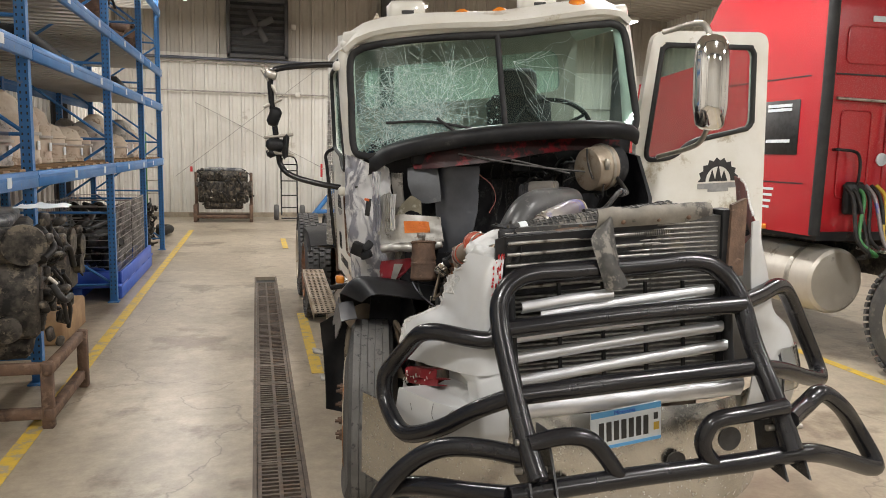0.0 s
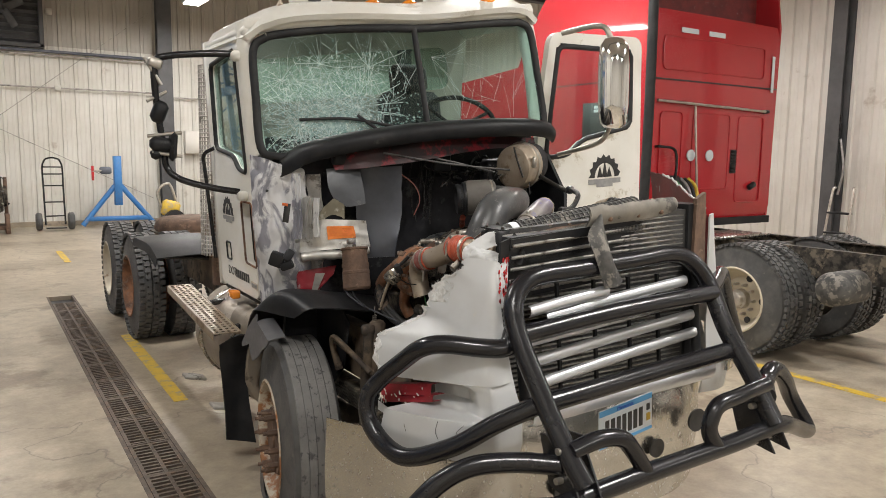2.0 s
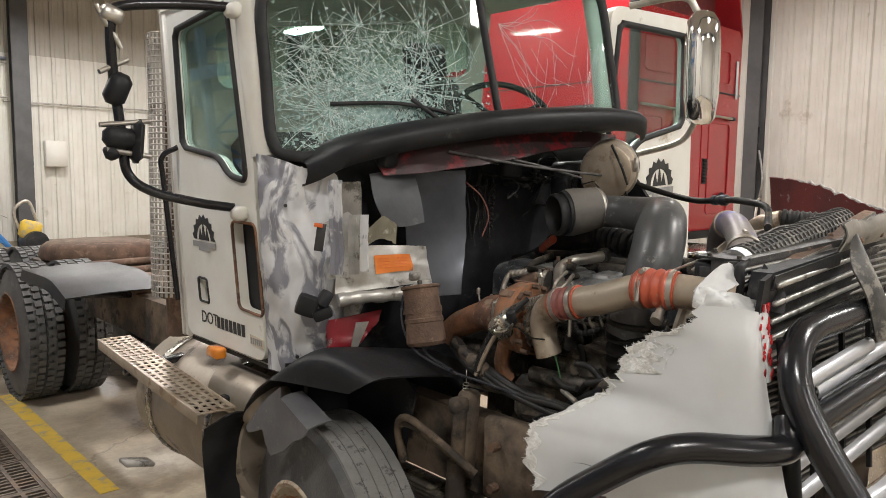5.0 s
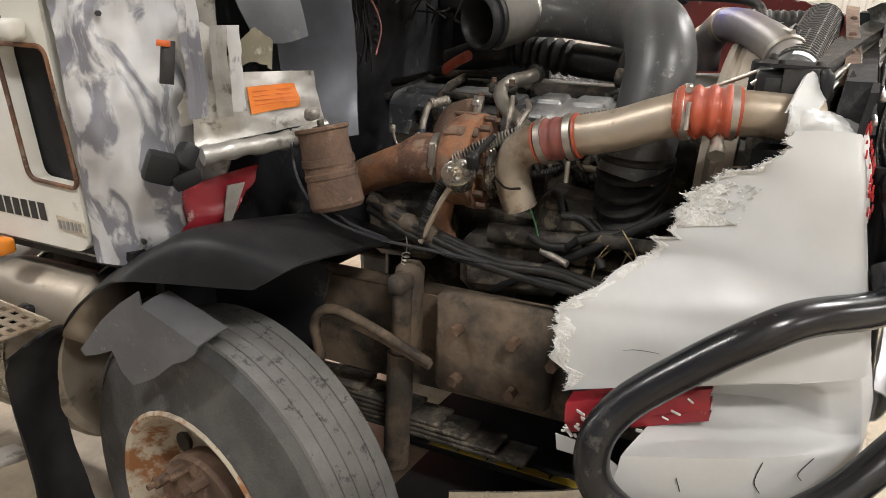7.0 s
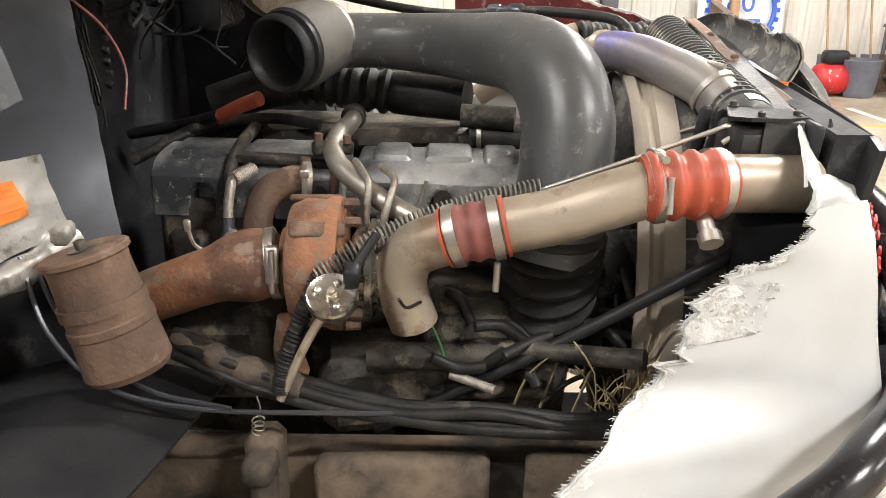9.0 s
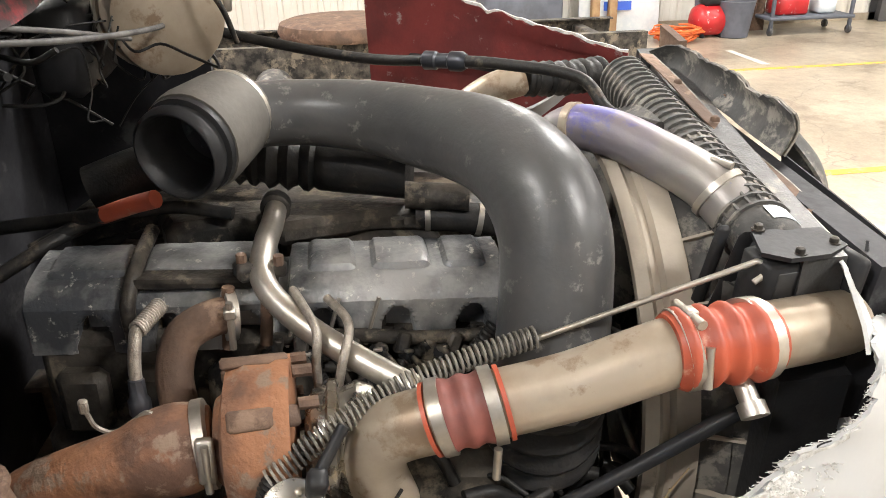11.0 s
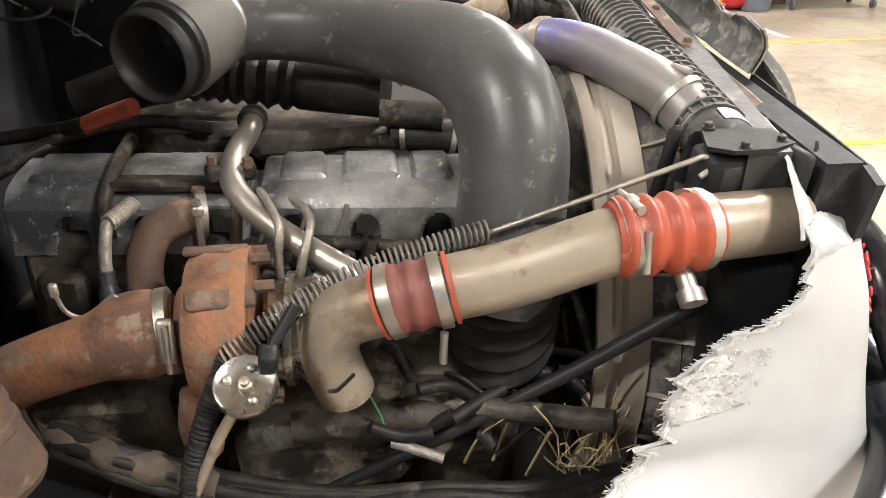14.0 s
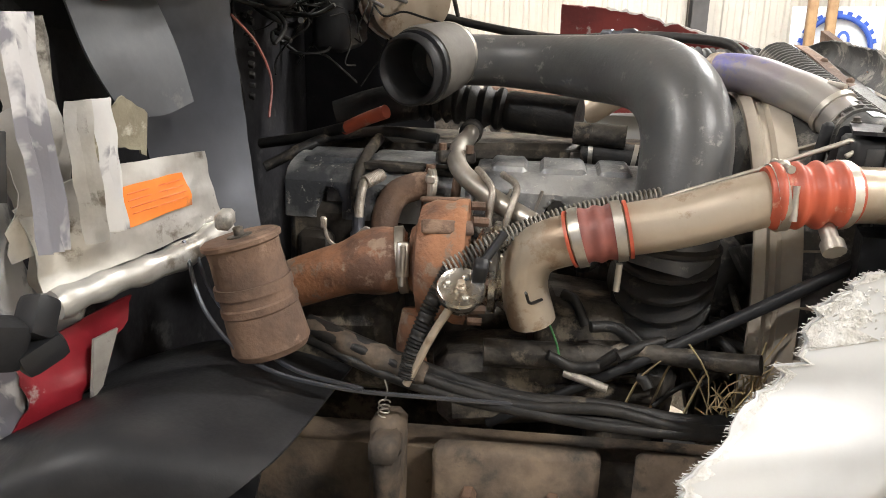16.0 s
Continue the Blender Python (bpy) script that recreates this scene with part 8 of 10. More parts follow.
for k in range(6):
    bm_plate(bm, [(0.932, 3.30 + 0.09 * k, 0.5105), (0.932, 3.389 + 0.09 * k, 0.5105), (0.955 + 0.007 * noise.noise(Vector((k * 3.3, 1, 0))), 3.385 + 0.09 * k, 0.5105), (0.962 + 0.01 * noise.noise(Vector((k * 2.1, 0, 0))), 3.345 + 0.09 * k, 0.5105), (0.952, 3.305 + 0.09 * k, 0.5105)], (0, 0, 0.002))
P("hazard_strip", bm, YELLOW, "chipped yellow paint strip")


def tyre(bm, c, R, W, sx, tread=5):
    prof = [(0.0, R * 0.58), (0.012, R * 0.66), (0.02, R * 0.80), (0.03, R * 0.93), (0.055, R * 0.985)]
    n = tread
    a, b_ = 0.055, W - 0.055
    for k in range(n):
        t0, t1 = a + (b_ - a) * (k + 0.035) / n, a + (b_ - a) * (k + 0.965) / n
        prof += [(t0, R * 0.972), (t0 + 0.003, R), (t1 - 0.003, R), (t1, R * 0.972)]
    prof += [(W - 0.055, R * 0.985), (W - 0.03, R * 0.93), (W - 0.02, R * 0.80), (W - 0.012, R * 0.66), (W, R * 0.58)]
    c = Vector(c)
    bm_lathe(bm, c - Vector((sx * W / 2, 0, 0)), c + Vector((sx * W / 2, 0, 0)), prof, 64, cap=False)


def lugs(bm, c, R, W):
    """Block treads of a drive tyre."""
    c = Vector(c)
    for k in range(52):
        a = 6.28318 * k / 52
        for j, dx in enumerate((-0.36, -0.12, 0.12, 0.36)):
            b_ = a + (0.06 if j % 2 else 0)
            bm_box(bm, c + Vector((dx * W, R * math.cos(b_), R * math.sin(b_))), (W * 0.19, 0.024, 0.042), (math.degrees(b_), 0, 0 if j % 2 else 8))


def rim(bm, c, R, W, sx, dish):
    """Disc wheel: sx is the side that faces out, dish how far the disc sits inside."""
    c = Vector(c)
    o = c + Vector((sx * W / 2, 0, 0))
    bm_lathe(bm, o, o - Vector((sx, 0, 0)), [(0.0, R * 0.60), (-0.006, R * 0.58), (0.0, R * 0.555), (0.03, R * 0.54), (0.06, R * 0.50), (dish * 0.8, R * 0.47), (dish, R * 0.40), (dish - 0.02, R * 0.30), (dish - 0.03, R * 0.26), (dish - 0.03, 0.001)], 40, cap=False)


def nuts(bm, c, W, sx, dish, r=0.143, out=0.05, base=0.03):
    c = Vector(c)
    for k in range(10):
        a = 6.28318 * k / 10
        p = c + Vector((sx * (W / 2 - dish + base), r * math.cos(a), r * math.sin(a)))
        bm_cyl(bm, p, p + Vector((sx * out, 0, 0)), 0.016, seg=6)
        bm_cyl(bm, p + Vector((sx * out, 0, 0)), p + Vector((sx * (out + 0.02), 0, 0)), 0.009, seg=6)


def wheel(name, c, R, W, sx, dish, rim_mat, parent, drive=False, hub=0.09, hub_len=0.09, hub_mat=RUST, flat=False, steer=0.0):
    turn = site_of(parent).inverted() @ Matrix.Translation(Vector(c)) @ Matrix.Rotation(radians(steer), 4, "Z") @ Matrix.Translation(-Vector(c))

    def set_(b):
        bmesh.ops.transform(b, matrix=turn, verts=b.verts)
        return b
    bm = B()
    tyre(bm, c, R, W, sx, 4 if drive else 5)
    if flat:
        for v in bm.verts:
            if v.co.z < 0.12:
                k = (0.12 - v.co.z) / 0.2
                v.co.x += (v.co.x - c[0]) * 0.35 * k
                v.co.z = max(0.004, v.co.z)
    w = part(name, set_(bm), RUBBER, parent, "deflated worn black tyre" if flat else "worn black tyre", sharp=30)
    if flat:
        bt, a0, b0 = B(), 0.05, W - 0.05
        pr = [(a0, R * 0.985)]
        for k in range(5):
            t0, t1 = a0 + (b0 - a0) * (k + 0.012) / 5, a0 + (b0 - a0) * (k + 0.988) / 5
            pr += [(t0, R * 0.992), (t0 + 0.0015, R * 1.004), (t1 - 0.0015, R * 1.004), (t1, R * 0.992)]
        pr += [(b0, R * 0.985)]
        bm_lathe(bt, Vector(c) - Vector((sx * W / 2, 0, 0)), Vector(c) + Vector((sx * W / 2, 0, 0)), pr, 64, cap=False)
        for v in bt.verts:
            v.co.z = max(0.003, v.co.z)
        part("tread", set_(bt), TREAD, w, "worn dusty tread, its colour lifted for light from above", sharp=30)
    if drive:
        tagged(part("tread_block", set_(one(lugs, c, R, W)), RUBBER, w, "", 30), kind="stuff")
    part("rim", set_(one(rim, c, R, W, sx, dish)), rim_mat, w, "weathered rim", sharp=40)
    bm = B()
    o = Vector(c) + Vector((sx * (W / 2 - dish), 0, 0))
    bm_lathe(bm, o, o + Vector((sx, 0, 0)), [(0, hub), (hub_len * 0.7, hub * 0.9), (hub_len * 0.72, hub * 0.62), (hub_len, hub * 0.6), (hub_len + 0.008, hub * 0.45)], 20)
    if flat:
        bm_lathe(bm, o, o + Vector((sx, 0, 0)), [(0.02, 0.10), (0.03, 0.172), (0.085, 0.176), (0.098, 0.168), (0.10, 0.09)], 28)
    part("hub", set_(bm), hub_mat, w, "", sharp=30)
    part("hub_nut", set_(one(nuts, c, W, sx, dish, 0.143, 0.05, 0.10 if flat else 0.03)), hub_mat, w)
    bm = B()
    for k in range(5):
        a = 6.28318 * (k + 0.5) / 5
        p = Vector(c) + Vector((sx * (W / 2 - dish * 0.93), 0.36 * R * math.cos(a) * 1.1, 0.36 * R * math.sin(a) * 1.1))
        bm_lathe(bm, p, p + Vector((sx * 0.006, 0, 0)), [(0, 0.032), (0.012, 0.030)], 14)
    part("hand_hole", set_(bm), INKSHADE, w)
    return w


wheel("wheel", (0.645, 4.365, 0.355), 0.525, 0.29, -1, 0.12, RIM, truck, flat=True, steer=-9, hub_len=0.10, hub_mat=RUSTDARK)
wheel("wheel", (2.16, 4.38, 0.515), 0.515, 0.28, 1, 0.10, RIM, truck)
for y in (8.50, 9.79):
    P("rear_axle", one(bm_cyl, (0.6, y - 0.1, 0.58), (2.1, y - 0.1, 0.58), 0.07, seg=12), GRIME)
    for x, sx in ((0.65, -1), (0.98, -1), (1.80, 1), (2.13, 1)):
        wheel("wheel", (x, y, 0.51), 0.51, 0.26, sx, 0.16, RUST if y < 9 else RIMCLEAN, truck, True)

# side equipment --------------------------------------------
bm = B()
nx, ny = 4, 26
S0, S1 = 4.72, 5.80
for i in range(ny + 1):
    y = S0 + (S1 - S0) * i / ny
    bm_box(bm, (0.395, y, 0.875 + 0.085 * i / ny), (0.15, 0.021, 0.004))
for j in range(nx + 1):
    bm_box(bm, (0.33 + 0.13 * j / nx, (S0 + S1) / 2, 0.9175), (0.016, S1 - S0, 0.004), (4.4, 0, 0))
bm_box(bm, (0.322, (S0 + S1) / 2, 0.90), (0.006, S1 - S0, 0.045), (4.4, 0, 0), bev=0.002)
bm_box(bm, (0.468, (S0 + S1) / 2, 0.90), (0.006, S1 - S0, 0.045), (4.4, 0, 0), bev=0.002)
step = P("step_plank", bm, TANPIPE, "punched tan alloy step plank")
for y in (4.85, 5.55):
    part("step_bracket", one(bm_box, (0.50, y, 0.87), (0.30, 0.05, 0.03), (0, -8, 0), 0.006), BLACKPAINT, step)
tankc = Vector((0.80, 0, 0.655))
bm = B()
bm_lathe(bm, tankc + Vector((0, 4.80, 0)), tankc + Vector((0, 5.85, 0)), [(0, 0.05), (0.0, 0.27), (0.015, 0.295), (0.04, 0.305), (1.01, 0.305), (1.035, 0.295), (1.05, 0.27), (1.05, 0.05)], 44)
ft = P("fuel_tank", bm, TANKALLOY, "dirty scuffed alloy fuel tank", sharp=30)
for y in (5.0, 5.62):
    part("tank_strap", one(bm_lathe, tankc + Vector((0, y, 0)), tankc + Vector((0, y + 0.05, 0)), [(0, 0.30), (0.0, 0.312), (0.008, 0.318), (0.042, 0.318), (0.05, 0.312), (0.05, 0.30)], 44), STAINLESS, ft)
part("tank_step", one(bm_box, (0.46, 5.05, 0.36), (0.14, 0.10, 0.022), (0, 12, 0), 0.006), ALLOY, ft)
part("tank_step", one(bm_box, (0.46, 5.72, 0.36), (0.14, 0.10, 0.022), (0, 12, 0), 0.006), ALLOY, ft)
P("air_reservoir", one(bm_lathe, (0.60, 4.66, 0.865), (0.60, 5.06, 0.865), [(0, 0.01), (0.0, 0.05), (0.012, 0.085), (0.03, 0.10), (0.36, 0.10), (0.4, 0.06)], 26), TANKALLOY, "small rust-flecked air tank", sharp=40)
# black fender flare over the wheel, with a mud flap
drawn_in(Matrix())
fl = [(4.257, 0.913), (4.268, 0.893), (4.300, 0.868), (4.340, 0.852), (4.400, 0.802), (4.483, 0.760), (4.520, 0.790), (4.547, 0.838), (4.600, 0.815), (4.650, 0.800), (4.665, 0.815), (4.620, 0.862), (4.571, 0.916), (4.500, 0.972), (4.437, 1.012), (4.432, 0.976), (4.350, 0.947)]
flare = P("fender_flare", one(bm_plate, [(0.452 + 0.05 * (z_ - 0.75), y_, z_) for y_, z_ in fl], (0.006, 0, 0)), FLARE, "broken grey-black fender flare over the wheel", sharp=50)
rows = patch([[(0.462, 4.257, 0.914), (0.464, 4.350, 0.948), (0.466, 4.434, 0.977)], [(0.500, 4.250, 0.925), (0.502, 4.345, 0.958), (0.504, 4.430, 0.986)], [(0.545, 4.245, 0.930), (0.547, 4.340, 0.962), (0.548, 4.428, 0.988)]], 4, 6)
part("flare_lip", one(bm_sheet, rows, 0.006), FLARE, flare, sharp=50)
drawn_in(CAB_SITE)
rows = patch([[(0.52, 4.05, 1.07), (0.56, 3.97, 1.12), (0.66, 3.95, 1.12), (1.02, 3.97, 1.06)], [(0.45, 4.34, 1.06), (0.50, 4.22, 1.16), (0.62, 4.20, 1.17), (1.02, 4.20, 1.10)], [(0.45, 4.46, 1.02), (0.52, 4.40, 1.08), (0.64, 4.40, 1.10), (1.02, 4.38, 1.06)], [(0.48, 4.62, 0.92), (0.56, 4.62, 0.96), (0.66, 4.62, 0.98), (1.02, 4.6, 0.96)], [(0.52, 4.78, 0.78), (0.58, 4.80, 0.80), (0.68, 4.80, 0.80), (1.02, 4.78, 0.80)]], 5, 5)
P("splash_panel", one(bm_sheet, rows, 0.006), BLACKPLASTIC, "black splash panel behind the wheel", sharp=60)
rows = patch([[(0.36, 4.74, 0.80), (0.45, 4.70, 0.86), (0.56, 4.76, 0.83)], [(0.375, 4.80, 0.70), (0.44, 4.78, 0.72), (0.525, 4.80, 0.72)], [(0.40, 4.80, 0.47), (0.47, 4.83, 0.48), (0.54, 4.82, 0.48)], [(0.41, 4.80, 0.25), (0.49, 4.83, 0.22), (0.575, 4.80, 0.20)]], 5, 5)
for r in rows:
    for p in r:
        p += Vector((-0.3, -1, 0)) * 0.02 * noise.fractal(p * 5, 0.8, 2, 3)
P("mud_flap", one(bm_sheet, rows, 0.008), BLACKPLASTIC, "creased black mud flap", sharp=60)
# rear quarter fender
rows = []
for k in range(8):
    t = k / 7
    y = 6.75 + 0.95 * t
    rows.append([Vector((x, y, 1.09 - 0.02 * t - 0.30 * max(0, 0.35 - t) ** 1.2 + dz)) for x, dz in ((0.44, -0.06), (0.45, 0.0), (0.7, 0.015), (1.0, 0.015))])
qf = P("quarter_fender", one(bm_sheet, rows, 0.008), BLACKPLASTIC, "black plastic quarter fender before the drive wheels", sharp=50)
part("fender_pole", one(bm_cyl, (0.50, 7.0, 1.0), (0.95, 7.0, 0.96), 0.025, seg=10), BLACKPAINT, qf)
# perforated exhaust guard behind the cab
bm = B()
rows = []
for i in range(46):
    z = 1.20 + 1.12 * i / 45
    for j in range(9):
        a = radians(150 + 100 * j / 8)
        p = Vector((0.57 + 0.10 * math.cos(a), 5.50 + 0.10 * math.sin(a), z))
        bm_box(bm, p, (0.012, 0.004, 0.016), (0, 0, math.degrees(a) - 90), 0.0)
    ringp = [Vector((0.57 + 0.10 * math.cos(radians(a)), 5.50 + 0.10 * math.sin(radians(a)), z + 0.012)) for a in range(145, 256, 10)]
    bm_tube(bm, ringp, 0.0035, 4, 1)
guard = P("stack_guard", bm, ALLOY, "perforated steel exhaust guard")
part("exhaust_pipe", one(bm_cyl, (0.60, 5.52, 1.0), (0.60, 5.52, 2.45), 0.062, seg=18), RUSTDARK, guard)
bm = B()
bm_box(bm, (1.34, 7.2, 1.0), (0.9, 0.6, 0.05), bev=0.01)
bm_lathe(bm, (1.34, 9.0, 0.99), (1.34, 9.0, 1.12), [(0, 0.45), (0.03, 0.46), (0.10, 0.44), (0.13, 0.40)], 28)
for y in (6.3, 6.6, 7.8, 8.3):
    bm_cyl(bm, (0.98, y, 1.0), (1.7, y + 0.1, 1.0), 0.03, seg=8)
P("rear_deck", bm, RUSTDARK, "rusty deck gear and coupling behind the cab")


# ---- the red sleeper tractor, facing away ----
RED = Matrix.Translation((-0.055, -0.25, 0))
stand_at(RED)
red = thing("red_tractor", (6.2, 7.5, 0), "red sleeper tractor seen from behind with bare chassis", "truck")


def R(name, bm, mat, label="", parent=None, sharp=50):
    return part(name, bm, mat, parent or red, label, sharp)


RX0, RX1, RY = 5.07, 7.22, 6.3
bm = B()
rows = []
for z, dy, inx in ((1.14, 0.06, 0.02), (1.3, 0.0, 0.0), (1.8, 0.0, 0.0), (2.55, 0.0, 0.0), (3.22, 0.0, 0.01), (3.30, 0.02, 0.02)):
    dy += 0.03
    rows.append([Vector((RX0 + inx + 0.06, RY + dy, z)), Vector((RX0 + 0.8, RY + dy - 0.01, z)), Vector(((RX0 + RX1) / 2, RY + dy - 0.012, z)), Vector((RX1 - 0.6, RY + dy - 0.01, z)), Vector((RX1 - inx - 0.06, RY + dy, z))])
bm_sheet(bm, rows, 0.03)
R("back_panel", bm, REDPAINT, "glossy red rear panel of the sleeper", sharp=50)
for sx, x in ((-1, RX0), (1, RX1)):
    bm = B()
    out = [(x, RY + 0.05, 1.14), (x, RY + 0.02, 3.3), (x - sx * 0.06, RY + 0.10, 4.1), (x - sx * 0.06, RY + 0.6, 4.2), (x - sx * 0.04, RY + 1.4, 3.95), (x, RY + 1.9, 3.3), (x, RY + 2.1, 2.9), (x, RY + 3.4, 2.8), (x, RY + 3.6, 2.0), (x, RY + 3.6, 1.14)]
    bm_plate(bm, out, (-sx * 0.03, 0, 0))
    side = R("side_wall", bm, REDPAINT, "red sleeper side")
    part("side_window", one(bm_box, (x + sx * 0.004, RY + 0.62, 2.15), (0.012, 0.62, 0.52), bev=0.004), INKSHADE, side, "black side window with white sticker bars")
    for dz in (0.21, 0.17, -0.13):
        part("sticker_bar", one(bm_box, (x + sx * 0.013, RY + 0.58, 2.15 + dz), (0.004, 0.34, 0.03)), PLATEWHITE, side)
    for k in range(4):
        part("lettering_bar", one(bm_box, (x + sx * 0.003, RY + 0.72, 1.55 - 0.06 * k), (0.004, 0.24 - 0.03 * k, 0.025)), PLATEWHITE, side)
    for z in (2.62, 1.62):
        part("seam", one(bm_box, (x + sx * 0.001, RY + 1.0, z), (0.004, 1.6, 0.012)), INKSHADE, side)
    if sx > 0:
        continue
    part("edge_trim", one(bm_tube, [(x - sx * 0.0, RY - 0.0, 1.15), (x - sx * 0.005, RY - 0.01, 2.4), (x - sx * 0.01, RY, 3.3), (x - sx * 0.05, RY + 0.06, 4.0)], 0.05, 8, 5), BLACKRUB, side, "dark rubber fairing edge")
rows = []
for y, z in ((0.10, 4.1), (0.35, 4.25), (0.8, 4.22), (1.4, 3.98), (1.9, 3.35)):
    rows.append([Vector((x, RY + y, z - 0.12 * abs(x - 6.145) ** 2)) for x in (RX0 + 0.04, 5.5, 6.145, 6.8, RX1 - 0.04)])
R("roof_fairing", one(bm_sheet, rows, 0.02), REDPAINT, "raised red roof fairing", sharp=60)
# sheet set inside the fairing; shade of the hollow is in its dark red
R("fairing_recess_shade", one(bm_box, (6.145, RY + 0.35, 3.70), (2.05, 0.04, 0.85)), REDINNER, "red back of the roof fairing's hollow, darkened in colour for shade")
R("cab_front", one(bm_box, (6.145, RY + 3.5, 1.9), (2.1, 0.2, 1.5), bev=0.05), REDPAINT)
R("sleeper_floor", one(bm_box, (6.145, RY + 1.7, 1.14), (2.1, 3.4, 0.08)), BLACKPLASTIC)
for x in (5.62, 6.05):
    R("reflector", one(bm_box, (x, RY - 0.018, 3.12), (0.26, 0.006, 0.05)), PLATEWHITE, "pale reflective strip")
R("reflector", one(bm_box, (7.06, RY - 0.016, 2.78), (0.045, 0.006, 0.40)), PLATEWHITE, "pale reflective strip")
R("panel_seam", one(bm_box, (6.15, RY - 0.014, 2.62), (2.0, 0.006, 0.014)), INKSHADE)
for x0, x1, z0, z1 in ((5.25, 5.58, 1.5, 2.3), (5.75, 6.35, 1.5, 2.3), (6.5, 6.95, 1.35, 2.3), (5.25, 6.9, 2.72, 3.05)):
    R("pressed_panel", one(bm_tube, rounded([(x0, RY - 0.012, z0), (x1, RY - 0.012, z0), (x1, RY - 0.012, z1), (x0, RY - 0.012, z1), ], 0.06) + [Vector((x0, RY - 0.012, z0 + 0.05))], 0.008, 6, 1), REDPAINT)
R("grab_rail", one(bm_tube, [(5.15, RY - 0.05, 2.40), (6.0, RY - 0.055, 2.38), (6.92, RY - 0.05, 2.36)], 0.014, 8, 3), STEEL)
R("rail_foot", one(bm_box, (6.95, RY - 0.04, 2.36), (0.07, 0.05, 0.04), bev=0.008), BLACKPLASTIC)
for x in (5.72, 6.02):
    R("round_port", one(bm_lathe, (x, RY - 0.02, 1.86), (x, RY - 0.05, 1.86), [(0, 0.06), (0.012, 0.06), (0.016, 0.045), (0.018, 0.001)], 20), PLATEWHITE, "round white port")
bm = B()
for k in range(7):
    bm_box(bm, (6.44, RY - 0.02, 1.70 + 0.035 * k), (0.085, 0.02, 0.02), (20, 0, 0), 0.003)
bm_box(bm, (6.44, RY - 0.014, 1.80), (0.10, 0.008, 0.26), bev=0.003)
R("vent", bm, BLACKPLASTIC, "black slatted vent")
R("door_lock", one(bm_box, (6.78, RY - 0.03, 1.53), (0.12, 0.05, 0.06), (0, -25, 0), 0.012), BLACKPLASTIC)
R("grab_handle", one(bm_tube, [(5.18, RY - 0.02, 1.94), (5.20, RY - 0.08, 1.94), (5.40, RY - 0.09, 1.90), (5.42, RY - 0.09, 1.65), (5.40, RY - 0.02, 1.55)], 0.014, 8, 4), BLACKPAINT)
hr = random.Random(12)
for k, m_ in enumerate((HOSE, HOSE, GREEN, HOSE, BLUEPIPE, HOSE, YELLOW)):
    x = 5.32 + 0.06 * k
    bm = one(bm_tube, [(x, RY - 0.04, 1.62), (x + 0.02, RY - 0.14, 1.5), (x + hr.uniform(-0.1, 0.1), RY - 0.25, 1.15), (x + hr.uniform(0, 0.15), RY - 0.3, 1.0), (x + 0.12, RY - 0.15, 0.95 + 0.02 * k)], 0.018, 8, 6)
    R("air_hose", bm, m_, "hanging hose")
R("hose_tree", one(bm_box, (5.42, RY - 0.05, 1.50), (0.22, 0.08, 0.30), bev=0.03), BLACKPLASTIC)
R("stay_rod", one(bm_tube, [(5.72, RY - 0.05, 2.37), (5.73, RY - 0.1, 1.7), (5.78, RY - 0.12, 1.15)], 0.012, 8, 4), STEEL)
bm = B()
bm_lathe(bm, (5.42, 6.36, 0.70), (5.42, 7.9, 0.70), [(0, 0.05), (0, 0.28), (0.02, 0.31), (0.05, 0.32), (1.5, 0.32), (1.54, 0.28), (1.54, 0.05)], 36)
rt = R("fuel_tank", bm, PALETANK, "pale brushed alloy fuel tank", sharp=30)
for y in (6.62, 7.4):
    part("tank_strap", one(bm_lathe, (5.42, y, 0.70), (5.42, y + 0.06, 0.70), [(0, 0.31), (0, 0.328), (0.06, 0.328), (0.06, 0.31)], 36), STEEL, rt)
R("skirt_lamp", one(bm_box, (5.05, 7.0, 1.17), (0.04, 0.1, 0.05), bev=0.01), AMBER)
for x, sx in ((5.78, 1), (6.63, -1)):
    bm = B()
    bm_plate(bm, [(x + sx * a, 1.6, 0.90 + b_) for a, b_ in rail_out], (0, 8.0, 0))
    R("frame_rail", bm, GRIME, "dark chassis rail")
for y in (1.9, 3.2, 4.4, 5.6):
    R("cross_member", one(bm_box, (6.2, y, 0.9), (0.8, 0.1, 0.16), bev=0.01), GRIME)
for y in (5.35,):
    R("axle", one(bm_cyl, (5.4, y, 0.52), (7.0, y, 0.52), 0.08, seg=12), GRIME)
    for x, sx in ((5.42, -1), (5.76, -1), (6.66, 1), (7.0, 1)):
        wheel("wheel", RED @ Vector((x, y, 0.52)), 0.52, 0.27, sx, 0.16, RIMCLEAN, red, True, 0.10, 0.13, STEEL)
bm = B()
bm_lathe(bm, (6.2, 3.9, 1.04), (6.2, 3.9, 1.16), [(0, 0.50), (0.04, 0.52), (0.10, 0.50), (0.12, 0.44)], 32)
bm_box(bm, (6.2, 3.35, 1.08), (0.62, 0.5, 0.06), (8, 0, 0), 0.02)
R("fifth_wheel", bm, RUSTDARK, "rusty round fifth-wheel plate")
R("air_tank", one(bm_lathe, (5.25, 4.44, 0.76), (5.75, 4.44, 0.76), [(0, 0.02), (0, 0.07), (0.02, 0.12), (0.06, 0.145), (0.42, 0.145), (0.5, 0.08)], 24), DUSTYBLACK, "dusty dark air tank")
bm = B()
